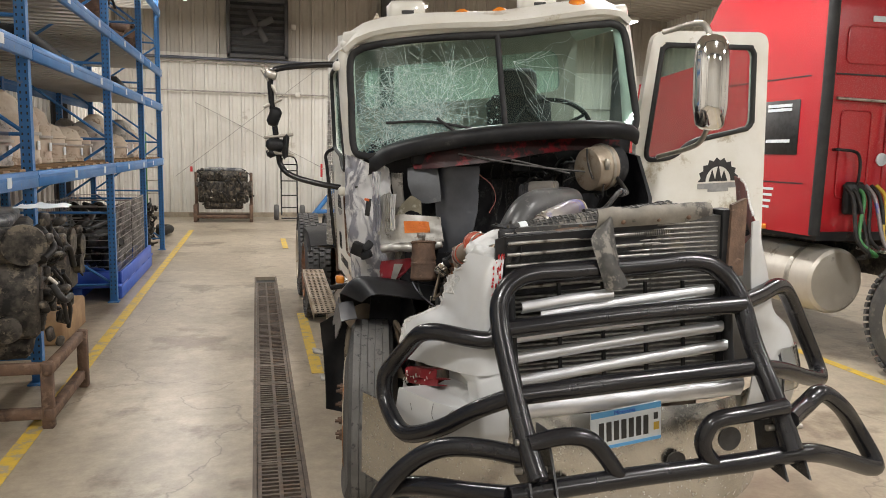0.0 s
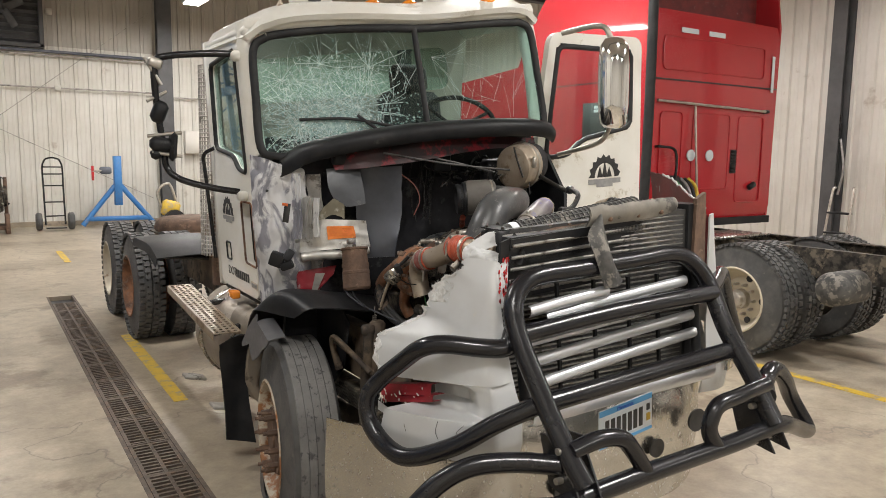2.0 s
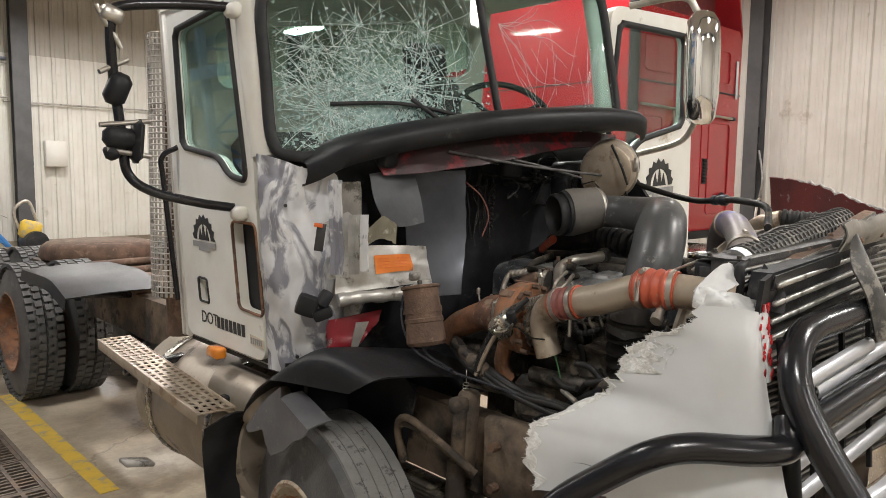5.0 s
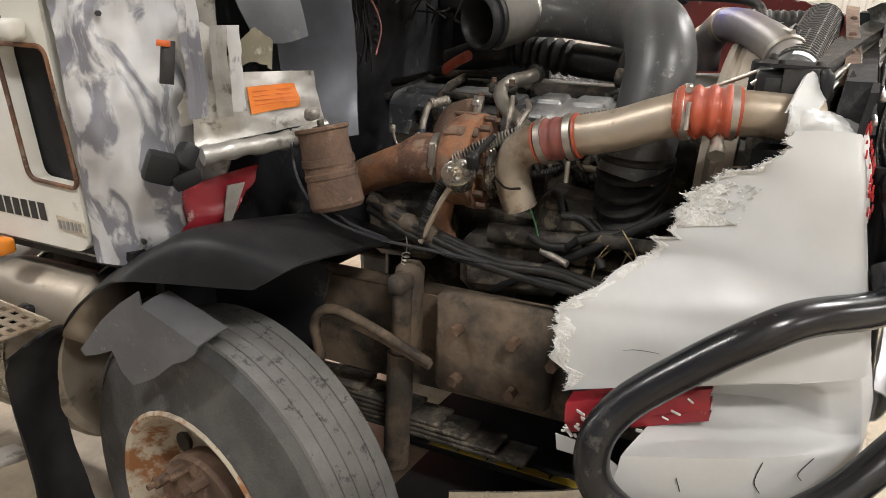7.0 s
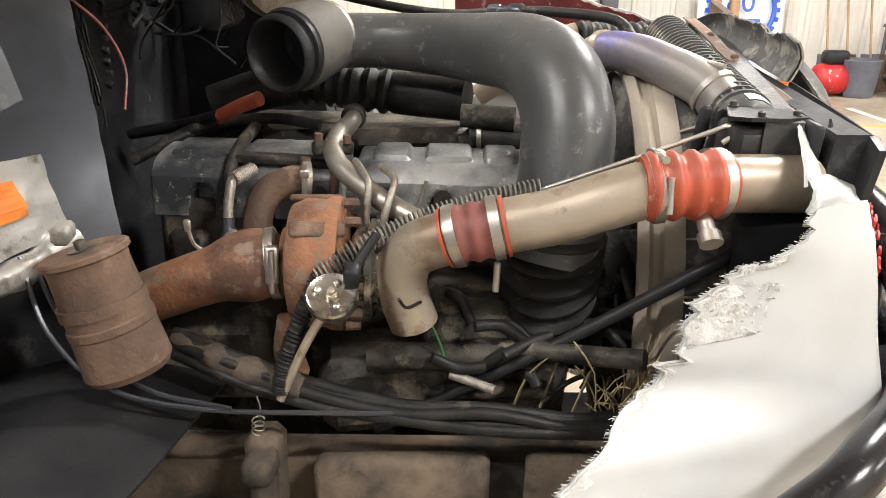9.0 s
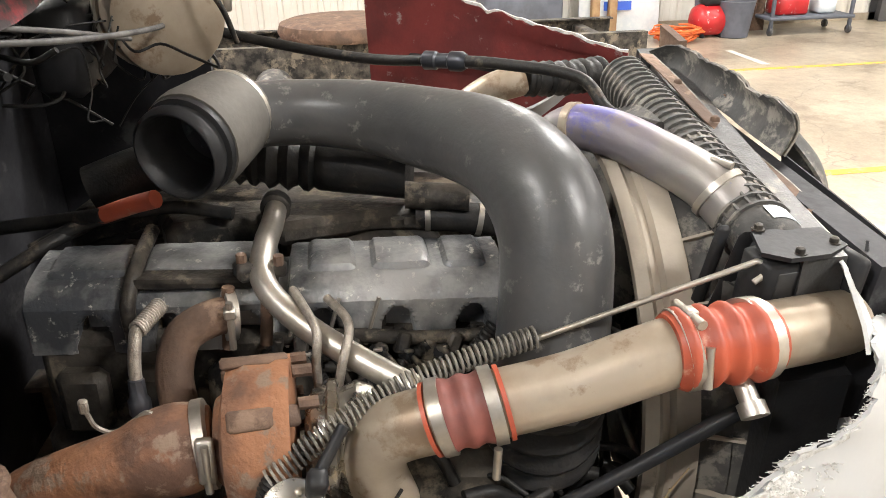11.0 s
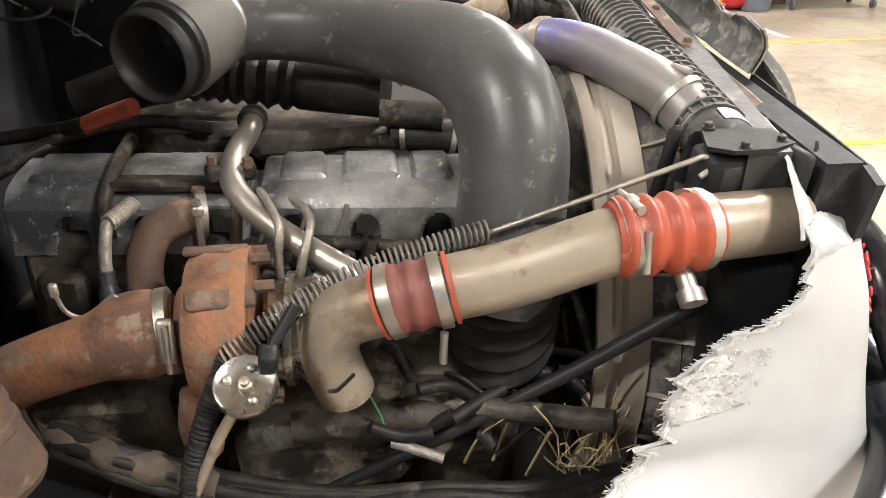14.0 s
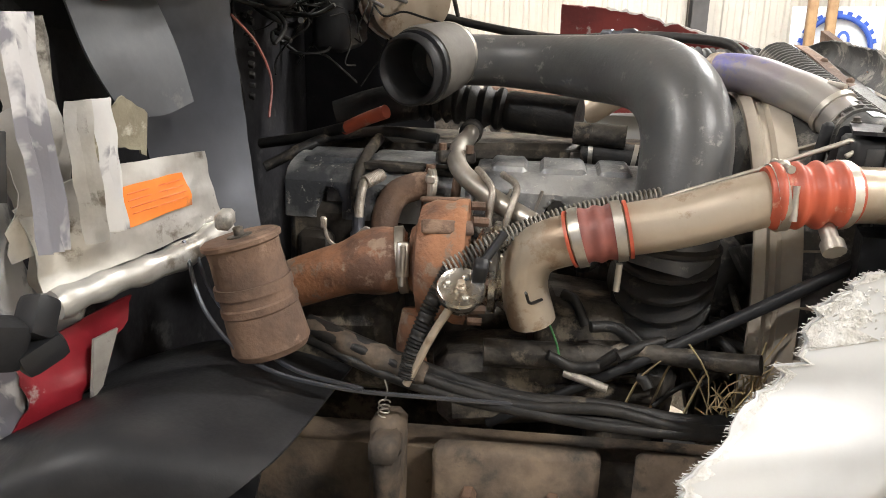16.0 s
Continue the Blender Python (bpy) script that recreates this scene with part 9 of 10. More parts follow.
for k in range(12):
    p = Vector((5.6 + 1.1 * hr.random(), 2.2 + 3.2 * hr.random(), 0.78 + 0.25 * hr.random()))
    bm_tube(bm, [p, p + Vector((0.1, 0.3, -0.05)), p + Vector((0.2, 0.7, 0.0))], 0.02, 6, 4)
for k in range(7):
    bm_box(bm, (5.7 + 1.0 * hr.random(), 2.2 + 2.6 * hr.random(), 0.80 + 0.2 * hr.random()), (0.16, 0.2, 0.14), (0, 0, hr.uniform(0, 60)), 0.02)
R("chassis_gear", bm, GRIME, "brake gear and hoses between the rails")
R("deck_plate", one(bm_box, (5.95, 6.0, 1.04), (0.9, 0.5, 0.03), bev=0.006), STAINLESS)

stand_at(Matrix())
# ---- pallet rack with parts ----
rack = thing("pallet_rack", (-2.1, 11.0, 0), "blue steel pallet rack loaded with engine parts", "storage rack")
PX0, PX1 = -1.62, -2.72
PY = (3.2, 6.4, 9.55, 12.1, 14.2)


def upright(bm):
    bm_box(bm, (0, 0, 2.25), (0.075, 0.012, 4.5))
    for sx in (-0.037, 0.037):
        bm_box(bm, (sx, 0.03, 2.25), (0.004, 0.07, 4.5))
    bm_box(bm, (0, 0, 0.006), (0.12, 0.12, 0.012))


UP = mesh_of(upright, BLUERACK)
HOLES = mesh_of(lambda bm: [bm_box(bm, (dx, -0.0065, 0.1 + 0.05 * k), (0.011, 0.003, 0.018)) for k in range(86) for dx in (-0.02, 0.02)], INKSHADE)
for y in PY:
    for x in (PX0, PX1):
        u = piece("upright", UP, rack, Matrix.Translation((x, y, 0)))
        h = tagged(piece("slot_row", HOLES, u, Matrix.Identity(4)), kind="stuff")
        h.matrix_basis = Matrix.Identity(4)
    bm = B()
    for k in range(5):
        z0 = 0.2 + 0.85 * k
        a, b_ = (PX0, y + 0.03, z0), (PX1, y + 0.03, z0 + 0.8)
        if k % 2:
            a, b_ = (PX0, y + 0.03, z0 + 0.8), (PX1, y + 0.03, z0)
        bm_cyl(bm, a, b_, 0.016, seg=6)
        bm_cyl(bm, (PX0, y + 0.03, z0), (PX1, y + 0.03, z0), 0.016, seg=6)
    R_ = part("brace", bm, BLUERACK, rack)
BEAMS = [mesh_of(lambda bm, L=PY[i + 1] - PY[i] - 0.02: (bm_box(bm, (0, 0, 0), (0.045, L, 0.12), bev=0.006), bm_box(bm, (0.012, 0, 0.02), (0.03, L, 0.02))), BLUERACK) for i in range(4)]
LABEL = mesh_of(lambda bm: bm_box(bm, (0.026, 0, 0), (0.004, 0.09, 0.07)), PLATEWHITE)
LEVELS = (1.57, 2.50, 3.09, 4.1)
for z in LEVELS:
    for i in range(len(PY) - 1):
        for x in (PX0, PX1):
            b_ = piece("beam", BEAMS[i], rack, Matrix.Translation((x + 0.045 * (1 if x == PX0 else -1), (PY[i] + PY[i + 1]) / 2 + 0.03, z)))
            if x == PX0:
                for dy in (-0.4, 0.9):
                    l_ = piece("beam_label", LABEL, b_, Matrix.Identity(4))
                    l_.matrix_basis = Matrix.Translation((0, dy, 0))
bm = B()
for i in range(len(PY) - 1):
    for z in LEVELS[1:]:
        for k in range(14):
            bm_box(bm, ((PX0 + PX1) / 2, PY[i] + 0.12 + (PY[i + 1] - PY[i] - 0.2) * k / 13, z + 0.065), (1.12, 0.11, 0.02))
tagged(part("deck_board", bm, WALLBEIGE, rack, "grey deck slats"), kind="stuff")
bm = B()
for i in range(len(PY) - 1):
    for k in range(9):
        bm_box(bm, ((PX0 + PX1) / 2, PY[i] + 0.2 + (PY[i + 1] - PY[i] - 0.35) * k / 8, LEVELS[0] + 0.065), (1.12, 0.14, 0.018))
tagged(part("deck_slat", bm, WOOD, rack), kind="stuff")

rr = random.Random(31)


def canister(c, r, h, mat):
    th = thing("parts_canister", c, "dusty cream drum-shaped engine part on the rack", "canister", "parts on the rack")
    c = Vector(c)
    part("body", one(bm_lathe, c, c + Vector((0, 0, h)), [(0, r * 0.9), (0.01, r), (h * 0.1, r), (h * 0.12, r * 0.95), (h * 0.6, r * 0.95), (h * 0.62, r), (h * 0.68, r), (h * 0.70, r * 0.9), (h * 0.9, r * 0.7), (h, r * 0.3)], 20), mat, th)
    part("flange", one(bm_lathe, c + Vector((0, 0, h * 0.45)), c + Vector((0, 0, h * 0.5)), [(0, r * 0.9), (0, r * 1.06), (h * 0.05, r * 1.06), (h * 0.05, r * 0.9)], 20), ALLOY, th)
    part("tag", one(bm_box, c + Vector((r * 0.97, -0.02, h * 0.3)), (0.006, 0.08, 0.08)), PLATEWHITE, th)
    return th


y = 3.6
while y < 13.9:
    if min(abs(y - p) for p in PY) > 0.22:
        r = rr.uniform(0.13, 0.23)
        canister((-1.95 - 0.1 * rr.random(), y, 1.645), r, rr.uniform(0.34, 0.62), rr.choice((CREAM, CREAM, ALLOY)))
        if rr.random() < 0.7:
            canister((-2.38, y + 0.1, 1.645), r * 0.9, rr.uniform(0.3, 0.6), rr.choice((CREAM, CARDBOARD, ALLOY)))
        y += 2 * r + 0.10
    else:
        y += 0.1


def scrap_engine(name, c, L, W, H, seed, label, mat=GRIME, turn=0, group=""):
    """A stripped engine or gearbox: block, head, sump, pulleys, pipes and fittings."""
    q = random.Random(seed)
    th = thing(name, c, label, "engine", group)
    c = Vector(c)
    m = Matrix.Translation(c) @ Matrix.Rotation(radians(turn), 4, "Z")

    def put(nm, bm, mt):
        bmesh.ops.transform(bm, matrix=m, verts=bm.verts)
        part(nm, bm, mt, th)
    bm = B()
    bm_box(bm, (0, 0, H * 0.42), (W * 0.62, L * 0.9, H * 0.5), bev=0.03)
    for k in range(6):
        bm_box(bm, (W * 0.30, -L * 0.36 + k * L * 0.144, H * 0.42), (0.06, 0.05, H * 0.44), bev=0.01)
        bm_box(bm, (-W * 0.30, -L * 0.36 + k * L * 0.144, H * 0.42), (0.06, 0.05, H * 0.44), bev=0.01)
    put("block", bm, mat)
    put("head", one(bm_box, (0, 0, H * 0.78), (W * 0.5, L * 0.88, H * 0.24), bev=0.03), mat)
    put("sump", one(bm_box, (0, 0, H * 0.11), (W * 0.5, L * 0.7, H * 0.2), bev=0.04), mat)
    bm = B()
    bm_box(bm, (0.02, 0, H * 0.93), (W * 0.3, L * 0.7, H * 0.10), bev=0.03)
    put("rocker_cover", bm, COVER)
    for k in range(4):
        r = q.uniform(0.06, 0.13)
        p = Vector((q.uniform(-W * 0.25, W * 0.35), -L * 0.45, q.uniform(H * 0.25, H * 0.8)))
        put("pulley", one(bm_lathe, p, p - Vector((0, 0.08, 0)), [(0, r * 0.5), (0.01, r), (0.03, r * 0.9), (0.05, r), (0.07, r), (0.08, r * 0.4)], 20), mat)
    bm = B()
    for k in range(80):
        s = q.choice((-1, 1))
        p = Vector((s * W * q.uniform(0.28, 0.46), q.uniform(-L * 0.48, L * 0.48), q.uniform(H * 0.1, H * 0.95)))
        bm_box(bm, p, (q.uniform(0.025, 0.10), q.uniform(0.025, 0.11), q.uniform(0.025, 0.11)), (q.uniform(-20, 20), q.uniform(-20, 20), q.uniform(0, 90)), 0.012)
    put("fittings", bm, mat)
    bm = B()
    for k in range(34):
        s = q.choice((-1, 1))
        p = Vector((s * W * q.uniform(0.3, 0.45), q.uniform(-L * 0.45, L * 0.45), q.uniform(H * 0.3, H * 0.95)))
        a = p + Vector((s * 0.06, q.uniform(-0.1, 0.1), q.uniform(-0.12, 0.12)))
        b_ = a + Vector((q.uniform(-0.06, 0.04), q.uniform(-0.2, 0.2), q.uniform(-0.2, 0.1)))
        bm_tube(bm, [p, a, b_], q.choice((0.01, 0.015, 0.022)), 8, 5)
    put("pipes", bm, HOSE)
    bm = B()
    for k in range(14):
        p = Vector((W * 0.42 * q.choice((-1, 1)), q.uniform(-L * 0.45, L * 0.45), q.uniform(H * 0.2, H * 0.9)))
        bm_cyl(bm, p, p + Vector((q.uniform(-0.05, 0.05), q.uniform(-0.06, 0.06), q.uniform(-0.03, 0.05))), 0.014, seg=8)
    put("bright_fittings", bm, STEEL)
    return th, m


for cx, cy, cz, s in ((-2.1, 10.6, 3.17, 41), (-2.1, 13.2, 3.17, 42), (-2.15, 8.2, 3.17, 43)):
    scrap_engine("gearbox", (cx, cy, cz), 0.8, 0.6, 0.6, s, "rusty brown gearbox resting on the rack", RUSTDARK, 20, "parts on the rack")
for cx, cy, cz, s in ((-2.05, 7.2, 2.58, 51), (-2.1, 11.2, 2.58, 52)):
    th = thing("flat_part", (cx, cy, cz), "dark flat body panel lying on the rack", "spare part", "parts on the rack")
    part("panel", one(bm_box, (cx, cy, cz + 0.06), (0.8, 1.6, 0.10), (0, 0, 5), 0.03), BLACKPLASTIC, th)
# wire baskets on a blue pallet under the rack
for cy in (10.35, 11.6):
    bk = thing("wire_basket", (-2.05, cy, 0.2), "wire mesh basket full of dark hoses", "basket", "baskets under the rack")
    bm = B()
    for k in range(12):
        z = 0.22 + 0.08 * k
        for x in (-1.62, -2.5):
            bm_cyl(bm, (x, cy - 0.56, z), (x, cy + 0.56, z), 0.005, seg=4)
        for yy in (cy - 0.56, cy + 0.56):
            bm_cyl(bm, (-1.62, yy, z), (-2.5, yy, z), 0.005, seg=4)
    for k in range(15):
        yy = cy - 0.56 + 0.08 * k
        bm_cyl(bm, (-1.62, yy, 0.2), (-1.62, yy, 1.12), 0.005, seg=4)
        bm_cyl(bm, (-2.5, yy, 0.2), (-2.5, yy, 1.12), 0.005, seg=4)
    part("mesh", bm, WIRE, bk)
    bm = B()
    for k in range(40):
        p = Vector((rr.uniform(-2.4, -1.75), cy + rr.uniform(-0.45, 0.45), rr.uniform(0.3, 0.85)))
        bm_tube(bm, [p, p + Vector((rr.uniform(-0.2, 0.2), rr.uniform(-0.3, 0.3), rr.uniform(-0.1, 0.2))), p + Vector((rr.uniform(-0.2, 0.2), rr.uniform(-0.3, 0.3), rr.uniform(-0.1, 0.2)))], rr.uniform(0.03, 0.07), 8, 5)
    part("contents", bm, HOSE, bk, "black hoses and filters")
bm = B()
for k in range(5):
    bm_box(bm, (-2.05, 9.85 + 0.58 * k, 0.17), (1.0, 0.5, 0.03), bev=0.004)
for x in (-1.6, -2.05, -2.5):
    bm_box(bm, (x, 11.0, 0.08), (0.10, 2.6, 0.15), bev=0.01)
for yy in (9.75, 12.25):
    bm_box(bm, (-2.05, yy, 0.24), (1.0, 0.04, 0.18), bev=0.01)
bm_box(bm, (-1.57, 11.0, 0.24), (0.04, 2.55, 0.18), bev=0.01)
solo("blue_pallet", bm, BLUE, "low blue pallet tray under the rack", "pallet")
for cy, s in ((14.2, 61), (13.2, 62)):
    scrap_engine("scrap_drive", (-2.1, cy, 0.0), 0.9, 0.7, 0.8, s, "dark scrap assembly standing under the rack", GRIME, 15, "scrap under the rack")
th, _ = scrap_engine("scrap_engine", (-2.25, 8.0, 0.3), 1.2, 0.8, 0.8, 64, "oily black engine standing on a timber skid", GRIME, 90)
part("skid", one(bm_box, (-2.25, 8.0, 0.15), (1.1, 0.9, 0.3), bev=0.02), WOOD, th)

# black engine on a brown steel stand beside the aisle
th, m_ = scrap_engine("engine_on_stand", (-1.72, 5.85, 0.42), 1.05, 0.95, 0.98, 71, "black greasy engine resting on a rusty steel stand", GRIME, 12)
for x, y in ((-1.30, 5.42), (-1.27, 6.28), (-2.1, 5.5), (-2.1, 6.35)):
    part("stand_leg", one(bm_box, (x, y, 0.22), (0.07, 0.07, 0.44), bev=0.008), RUSTDARK, th)
for z in (0.40, 0.10):
    part("stand_bar", one(bm_box, (-1.285, 5.85, z), (0.06, 0.98, 0.07), bev=0.006), RUSTDARK, th)
    part("stand_bar", one(bm_box, (-1.7, 5.42, z), (0.85, 0.06, 0.07), bev=0.006), RUSTDARK, th)
part("stand_bar", one(bm_box, (-2.1, 5.9, 0.40), (0.06, 0.98, 0.07), bev=0.006), RUSTDARK, th)
part("foil_cover", one(bm_sheet, [[Vector((-1.55 + 0.05 * i, 5.75 + 0.05 * j, 1.41 + 0.03 * noise.noise(Vector((i * 0.7, j * 0.7, 1))))) for j in range(7)] for i in range(7)], 0.004), PLATEWHITE, th, "crumpled white foil on top")

# ---- along the end wall ----
stand_at(affine(((1.065, 0, 0, 0), (0, 1.065, 0, -0.55), (0, 0, 1.065, 0))))
YW = 20.2          # the wall's line in the frame these things are drawn in
th, m_ = scrap_engine("engine_by_wall", (-0.72, 18.9, 0.28), 1.25, 0.7, 1.0, 81, "black engine on a low stand by the end wall", GRIME, 90)
for x in (-1.35, -0.1):
    part("stand_frame", one(bm_box, (x, 18.9, 0.20), (0.08, 0.6, 0.40), bev=0.01), RUSTDARK, th)
    part("stand_post", one(bm_box, (x, 19.1, 0.62), (0.07, 0.07, 1.05), bev=0.008), RUSTDARK, th)
part("stand_frame", one(bm_box, (-0.72, 18.9, 0.12), (1.3, 0.5, 0.08), bev=0.01), RUSTDARK, th)
part("red_tag", one(bm_box, (-1.42, 18.7, 1.22), (0.05, 0.02, 0.12)), REDBRIGHT, th)
dolly = thing("hand_truck", (0.8, 19.1, 0), "black steel hand truck with fat tyres", "hand truck")
bm = B()
for sx in (-0.19, 0.19):
    bm_tube(bm, [(0.8 + sx, 19.1, 0.12), (0.8 + sx, 19.25, 0.9), (0.8 + sx, 19.3, 1.35), (0.8 + sx * 0.7, 19.3, 1.52)], 0.018, 8, 4)
bm_tube(bm, [(0.8 - 0.13, 19.3, 1.52), (0.8, 19.3, 1.55), (0.8 + 0.13, 19.3, 1.52)], 0.018, 8, 4)
for z in (0.3, 0.6, 0.95, 1.2, 1.35):
    bm_cyl(bm, (0.61, 19.16 + 0.1 * z, z), (0.99, 19.16 + 0.1 * z, z), 0.014, seg=8)
part("frame", bm, BLACKPAINT, dolly)
part("toe_plate", one(bm_box, (0.8, 18.98, 0.06), (0.4, 0.26, 0.015), bev=0.004), BLACKPAINT, dolly)
for sx in (-0.31, 0.31):
    part("wheel", one(bm_lathe, (0.8 + sx - 0.06, 19.15, 0.19), (0.8 + sx + 0.06, 19.15, 0.19), [(0, 0.08), (0.0, 0.16), (0.02, 0.185), (0.06, 0.19), (0.10, 0.185), (0.12, 0.16), (0.12, 0.08)], 22), RUBBER, dolly)
st = thing("blue_stand", (2.1, 19.3, 0), "blue steel A-frame engine stand", "engine stand")
for a, b_ in (((1.35, 19.3, 0.06), (2.05, 19.3, 0.95)), ((2.85, 19.3, 0.06), (2.15, 19.3, 0.95))):
    part("leg", one(bm_tube, [a, b_], 0.055, 4, 1), BLUERACK, st)
part("foot_beam", one(bm_box, (2.1, 19.3, 0.20), (1.35, 0.10, 0.10), bev=0.008), BLUERACK, st)
part("foot_beam", one(bm_box, (2.1, 18.95, 0.06), (0.12, 0.9, 0.11), bev=0.008), BLUERACK, st)
part("mast", one(bm_box, (2.1, 19.3, 1.05), (0.16, 0.16, 1.1), bev=0.01), BLUERACK, st)
part("gearbox", one(bm_box, (1.85, 19.25, 1.28), (0.24, 0.14, 0.16), bev=0.03), GREYCART, st)
part("red_handle", one(bm_box, (1.58, 19.2, 1.22), (0.05, 0.03, 0.32)), REDBRIGHT, st)
part("cross_shaft", one(bm_cyl, (1.58, 19.2, 1.26), (1.8, 19.2, 1.28), 0.02, seg=8), STEEL, st)
yl = thing("floor_machine", (3.05, 18.4, 0), "yellow and black hose reel machine on the floor", "machine")
part("body", one(bm_box, (3.05, 18.5, 0.45), (0.36, 0.3, 0.36), (0, 15, 0), 0.06), YELLOW, yl)
part("base", one(bm_lathe, (3.1, 18.2, 0.22), (3.1, 18.8, 0.22), [(0, 0.1), (0.02, 0.21), (0.3, 0.22), (0.58, 0.2), (0.6, 0.1)], 22), BLACKPLASTIC, yl)
part("handle", one(bm_tube, [(2.95, 18.6, 0.3), (2.8, 18.6, 0.8), (3.05, 18.6, 1.0), (3.2, 18.6, 0.6)], 0.03, 8, 5), STEEL, yl)
stand_at(Matrix.Translation((0.3, 0.15, 0)))
cabn = thing("white_cabinet", (6.6, 16.8, 0), "tall white steel cabinet by the wall", "cabinet")
part("body", one(bm_box, (6.7, 17.2, 1.05), (1.5, 0.6, 2.1), bev=0.01), WALLWHITE, cabn)
for x in (6.33, 7.07):
    d_ = part("door", one(bm_box, (x, 16.885, 1.08), (0.70, 0.02, 1.96), bev=0.004), WALLWHITE, cabn)
    part("handle", one(bm_box, (x + (0.28 if x < 6.7 else -0.28), 16.86, 1.1), (0.02, 0.03, 0.2), bev=0.004), STEEL, d_)
crp = thing("red_creeper", (6.9, 16.2, 0), "red moulded mechanic's creeper leaning upright", "creeper")
bm = B()
rows = [[Vector((6.6 + 0.45 * j / 8 + 0.0, 16.45 + 0.05 * math.sin(j * 0.8), 0.12 + 1.0 * i / 12)) + Vector((0.06 * (1 if j < 4 else -1) * (i > 9), 0.02 * i / 4, 0)) for j in range(9)] for i in range(13)]
bm_sheet(bm, rows, 0.05)
part("shell", bm, REDBRIGHT, crp)
for k in range(5):
    part("slot", one(bm_box, (6.82, 16.42, 0.3 + 0.16 * k), (0.22, 0.09, 0.05), bev=0.01), REDINNER, crp)
part("caster", one(bm_cyl, (6.65, 16.4, 0.06), (7.0, 16.4, 0.06), 0.05, seg=12), BLACKRUB, crp)
stand_at(Matrix())
lad = thing("green_ladder", (-2.15, 17.5, 0), "green fibreglass step ladder folded against the rack end", "ladder")
for x in (-2.30, -2.0):
    part("stile", one(bm_box, (x, 17.5, 1.05), (0.04, 0.08, 2.1), (3, 0, 0), 0.006), GREEN, lad)
for k in range(7):
    part("rung", one(bm_box, (-2.15, 17.5, 0.25 + 0.28 * k), (0.34, 0.08, 0.025), bev=0.004), STEEL, lad)
bm = B()
bm_tube(bm, [(-2.0, 17.0, 0.1), (-1.75, 16.6, 0.12), (-1.9, 16.2, 0.1)], 0.09, 10, 5)
solo("old_belt", bm, HOSE, "dark bundle of old belts on the floor", "belt")

stand_at(affine(((1.065, 0, 0, 0), (0, 1.065, 0, -0.55), (0, 0, 1.065, 0))))
# louvred fan opening, conduits and small boxes on the end wall
fan_ = thing("wall_fan", (0.1, YW - 0.2, 3.95), "dark framed exhaust fan high in the end wall", "exhaust fan")
bm = B()
for x, w in ((-0.6, 0.09), (0.78, 0.09)):
    bm_box(bm, (x, YW - 0.24, 4.62), (w, 0.2, 1.4), bev=0.01)
for z in (3.96, 5.3):
    bm_box(bm, (0.09, YW - 0.24, z), (1.46, 0.2, 0.09), bev=0.01)
part("frame", bm, COLUMN, fan_)
part("shutter_back", one(bm_box, (0.09, YW - 0.17, 4.62), (1.3, 0.03, 1.3)), INKSHADE, fan_)
for k in range(8):
    part("shutter_blade", one(bm_box, (0.09, YW - 0.22, 4.05 + 0.155 * k), (1.28, 0.10, 0.012), (-35, 0, 0)), COLUMN, fan_)
for k in range(4):
    part("fan_blade", one(bm_box, (0.09 + 0.22 * math.cos(1.57 * k + 0.5), YW - 0.30, 4.68 + 0.22 * math.sin(1.57 * k + 0.5)), (0.40, 0.02, 0.16), (20, -math.degrees(1.57 * k + 0.5), 0), 0.01), COLUMN, fan_)
for z, r in ((3.86, 0.035), (3.78, 0.02), (3.08, 0.018)):
    th = solo("wall_conduit", one(bm_cyl, (-3.3, YW - 0.24, z), (3.1, YW - 0.24, z), r, seg=10), GREYCART if r > 0.03 else ALLOY, "grey conduit pipe along the end wall", "conduit", "wall conduits")
th = solo("wall_conduit", one(bm_tube, [(3.5, YW + 0.02, 3.0), (3.5, YW - 0.2, 3.0), (3.52, YW - 0.22, 3.0), (10.18, YW - 0.22, 3.0), (10.2, YW - 0.2, 3.0), (10.2, YW + 0.02, 3.0)], 0.018, 8, 1), ALLOY, "grey conduit pipe along the end wall", "conduit", "wall conduits")
for x, z in ((1.05, 3.08), (0.95, 4.72)):
    solo("junction_box", one(bm_box, (x, YW - 0.21, z), (0.12, 0.12, 0.12), bev=0.01), WALLWHITE, "small pale junction box on a conduit", "junction box", "wall boxes")
for a, b_ in (((-1.9, YW - 0.2, 1.0), (3.0, YW - 0.2, 4.9)), ((-1.4, YW - 0.19, 2.8), (3.0, YW - 0.19, 0.6))):
    solo("brace_rod", one(bm_cyl, a, b_, 0.009, seg=6), ALLOY, "thin steel wind-brace rod on the end wall", "brace rod", "brace rods")
solo("wall_box", one(bm_box, (3.95, YW - 0.25, 1.95), (0.42, 0.2, 0.55), bev=0.015), WALLWHITE, "white electrical cabinet on the end wall", "electrical box")
stand_at(Matrix.Translation((-0.55, -0.78, 0)))
lad2 = thing("step_ladder", (11.6, 8.2, 0), "small alloy step ladder standing by the wall", "ladder")
for dx in (0, 0.35):
    part("stile", one(bm_tube, [(11.4, 8.0 + dx, 0.02), (11.65, 8.0 + dx, 1.25), (11.72, 8.05 + dx * 0.8, 1.4)], 0.02, 8, 4), STEEL, lad2)
for k in range(3):
    part("tread", one(bm_box, (11.47 + 0.06 * k, 8.17, 0.35 + 0.32 * k), (0.16, 0.34, 0.03), bev=0.005), BLACKPLASTIC, lad2)
rod = thing("tow_rod", (12.45, 8.5, 1.1), "dark rod and chain hung on the wall column", "rod")
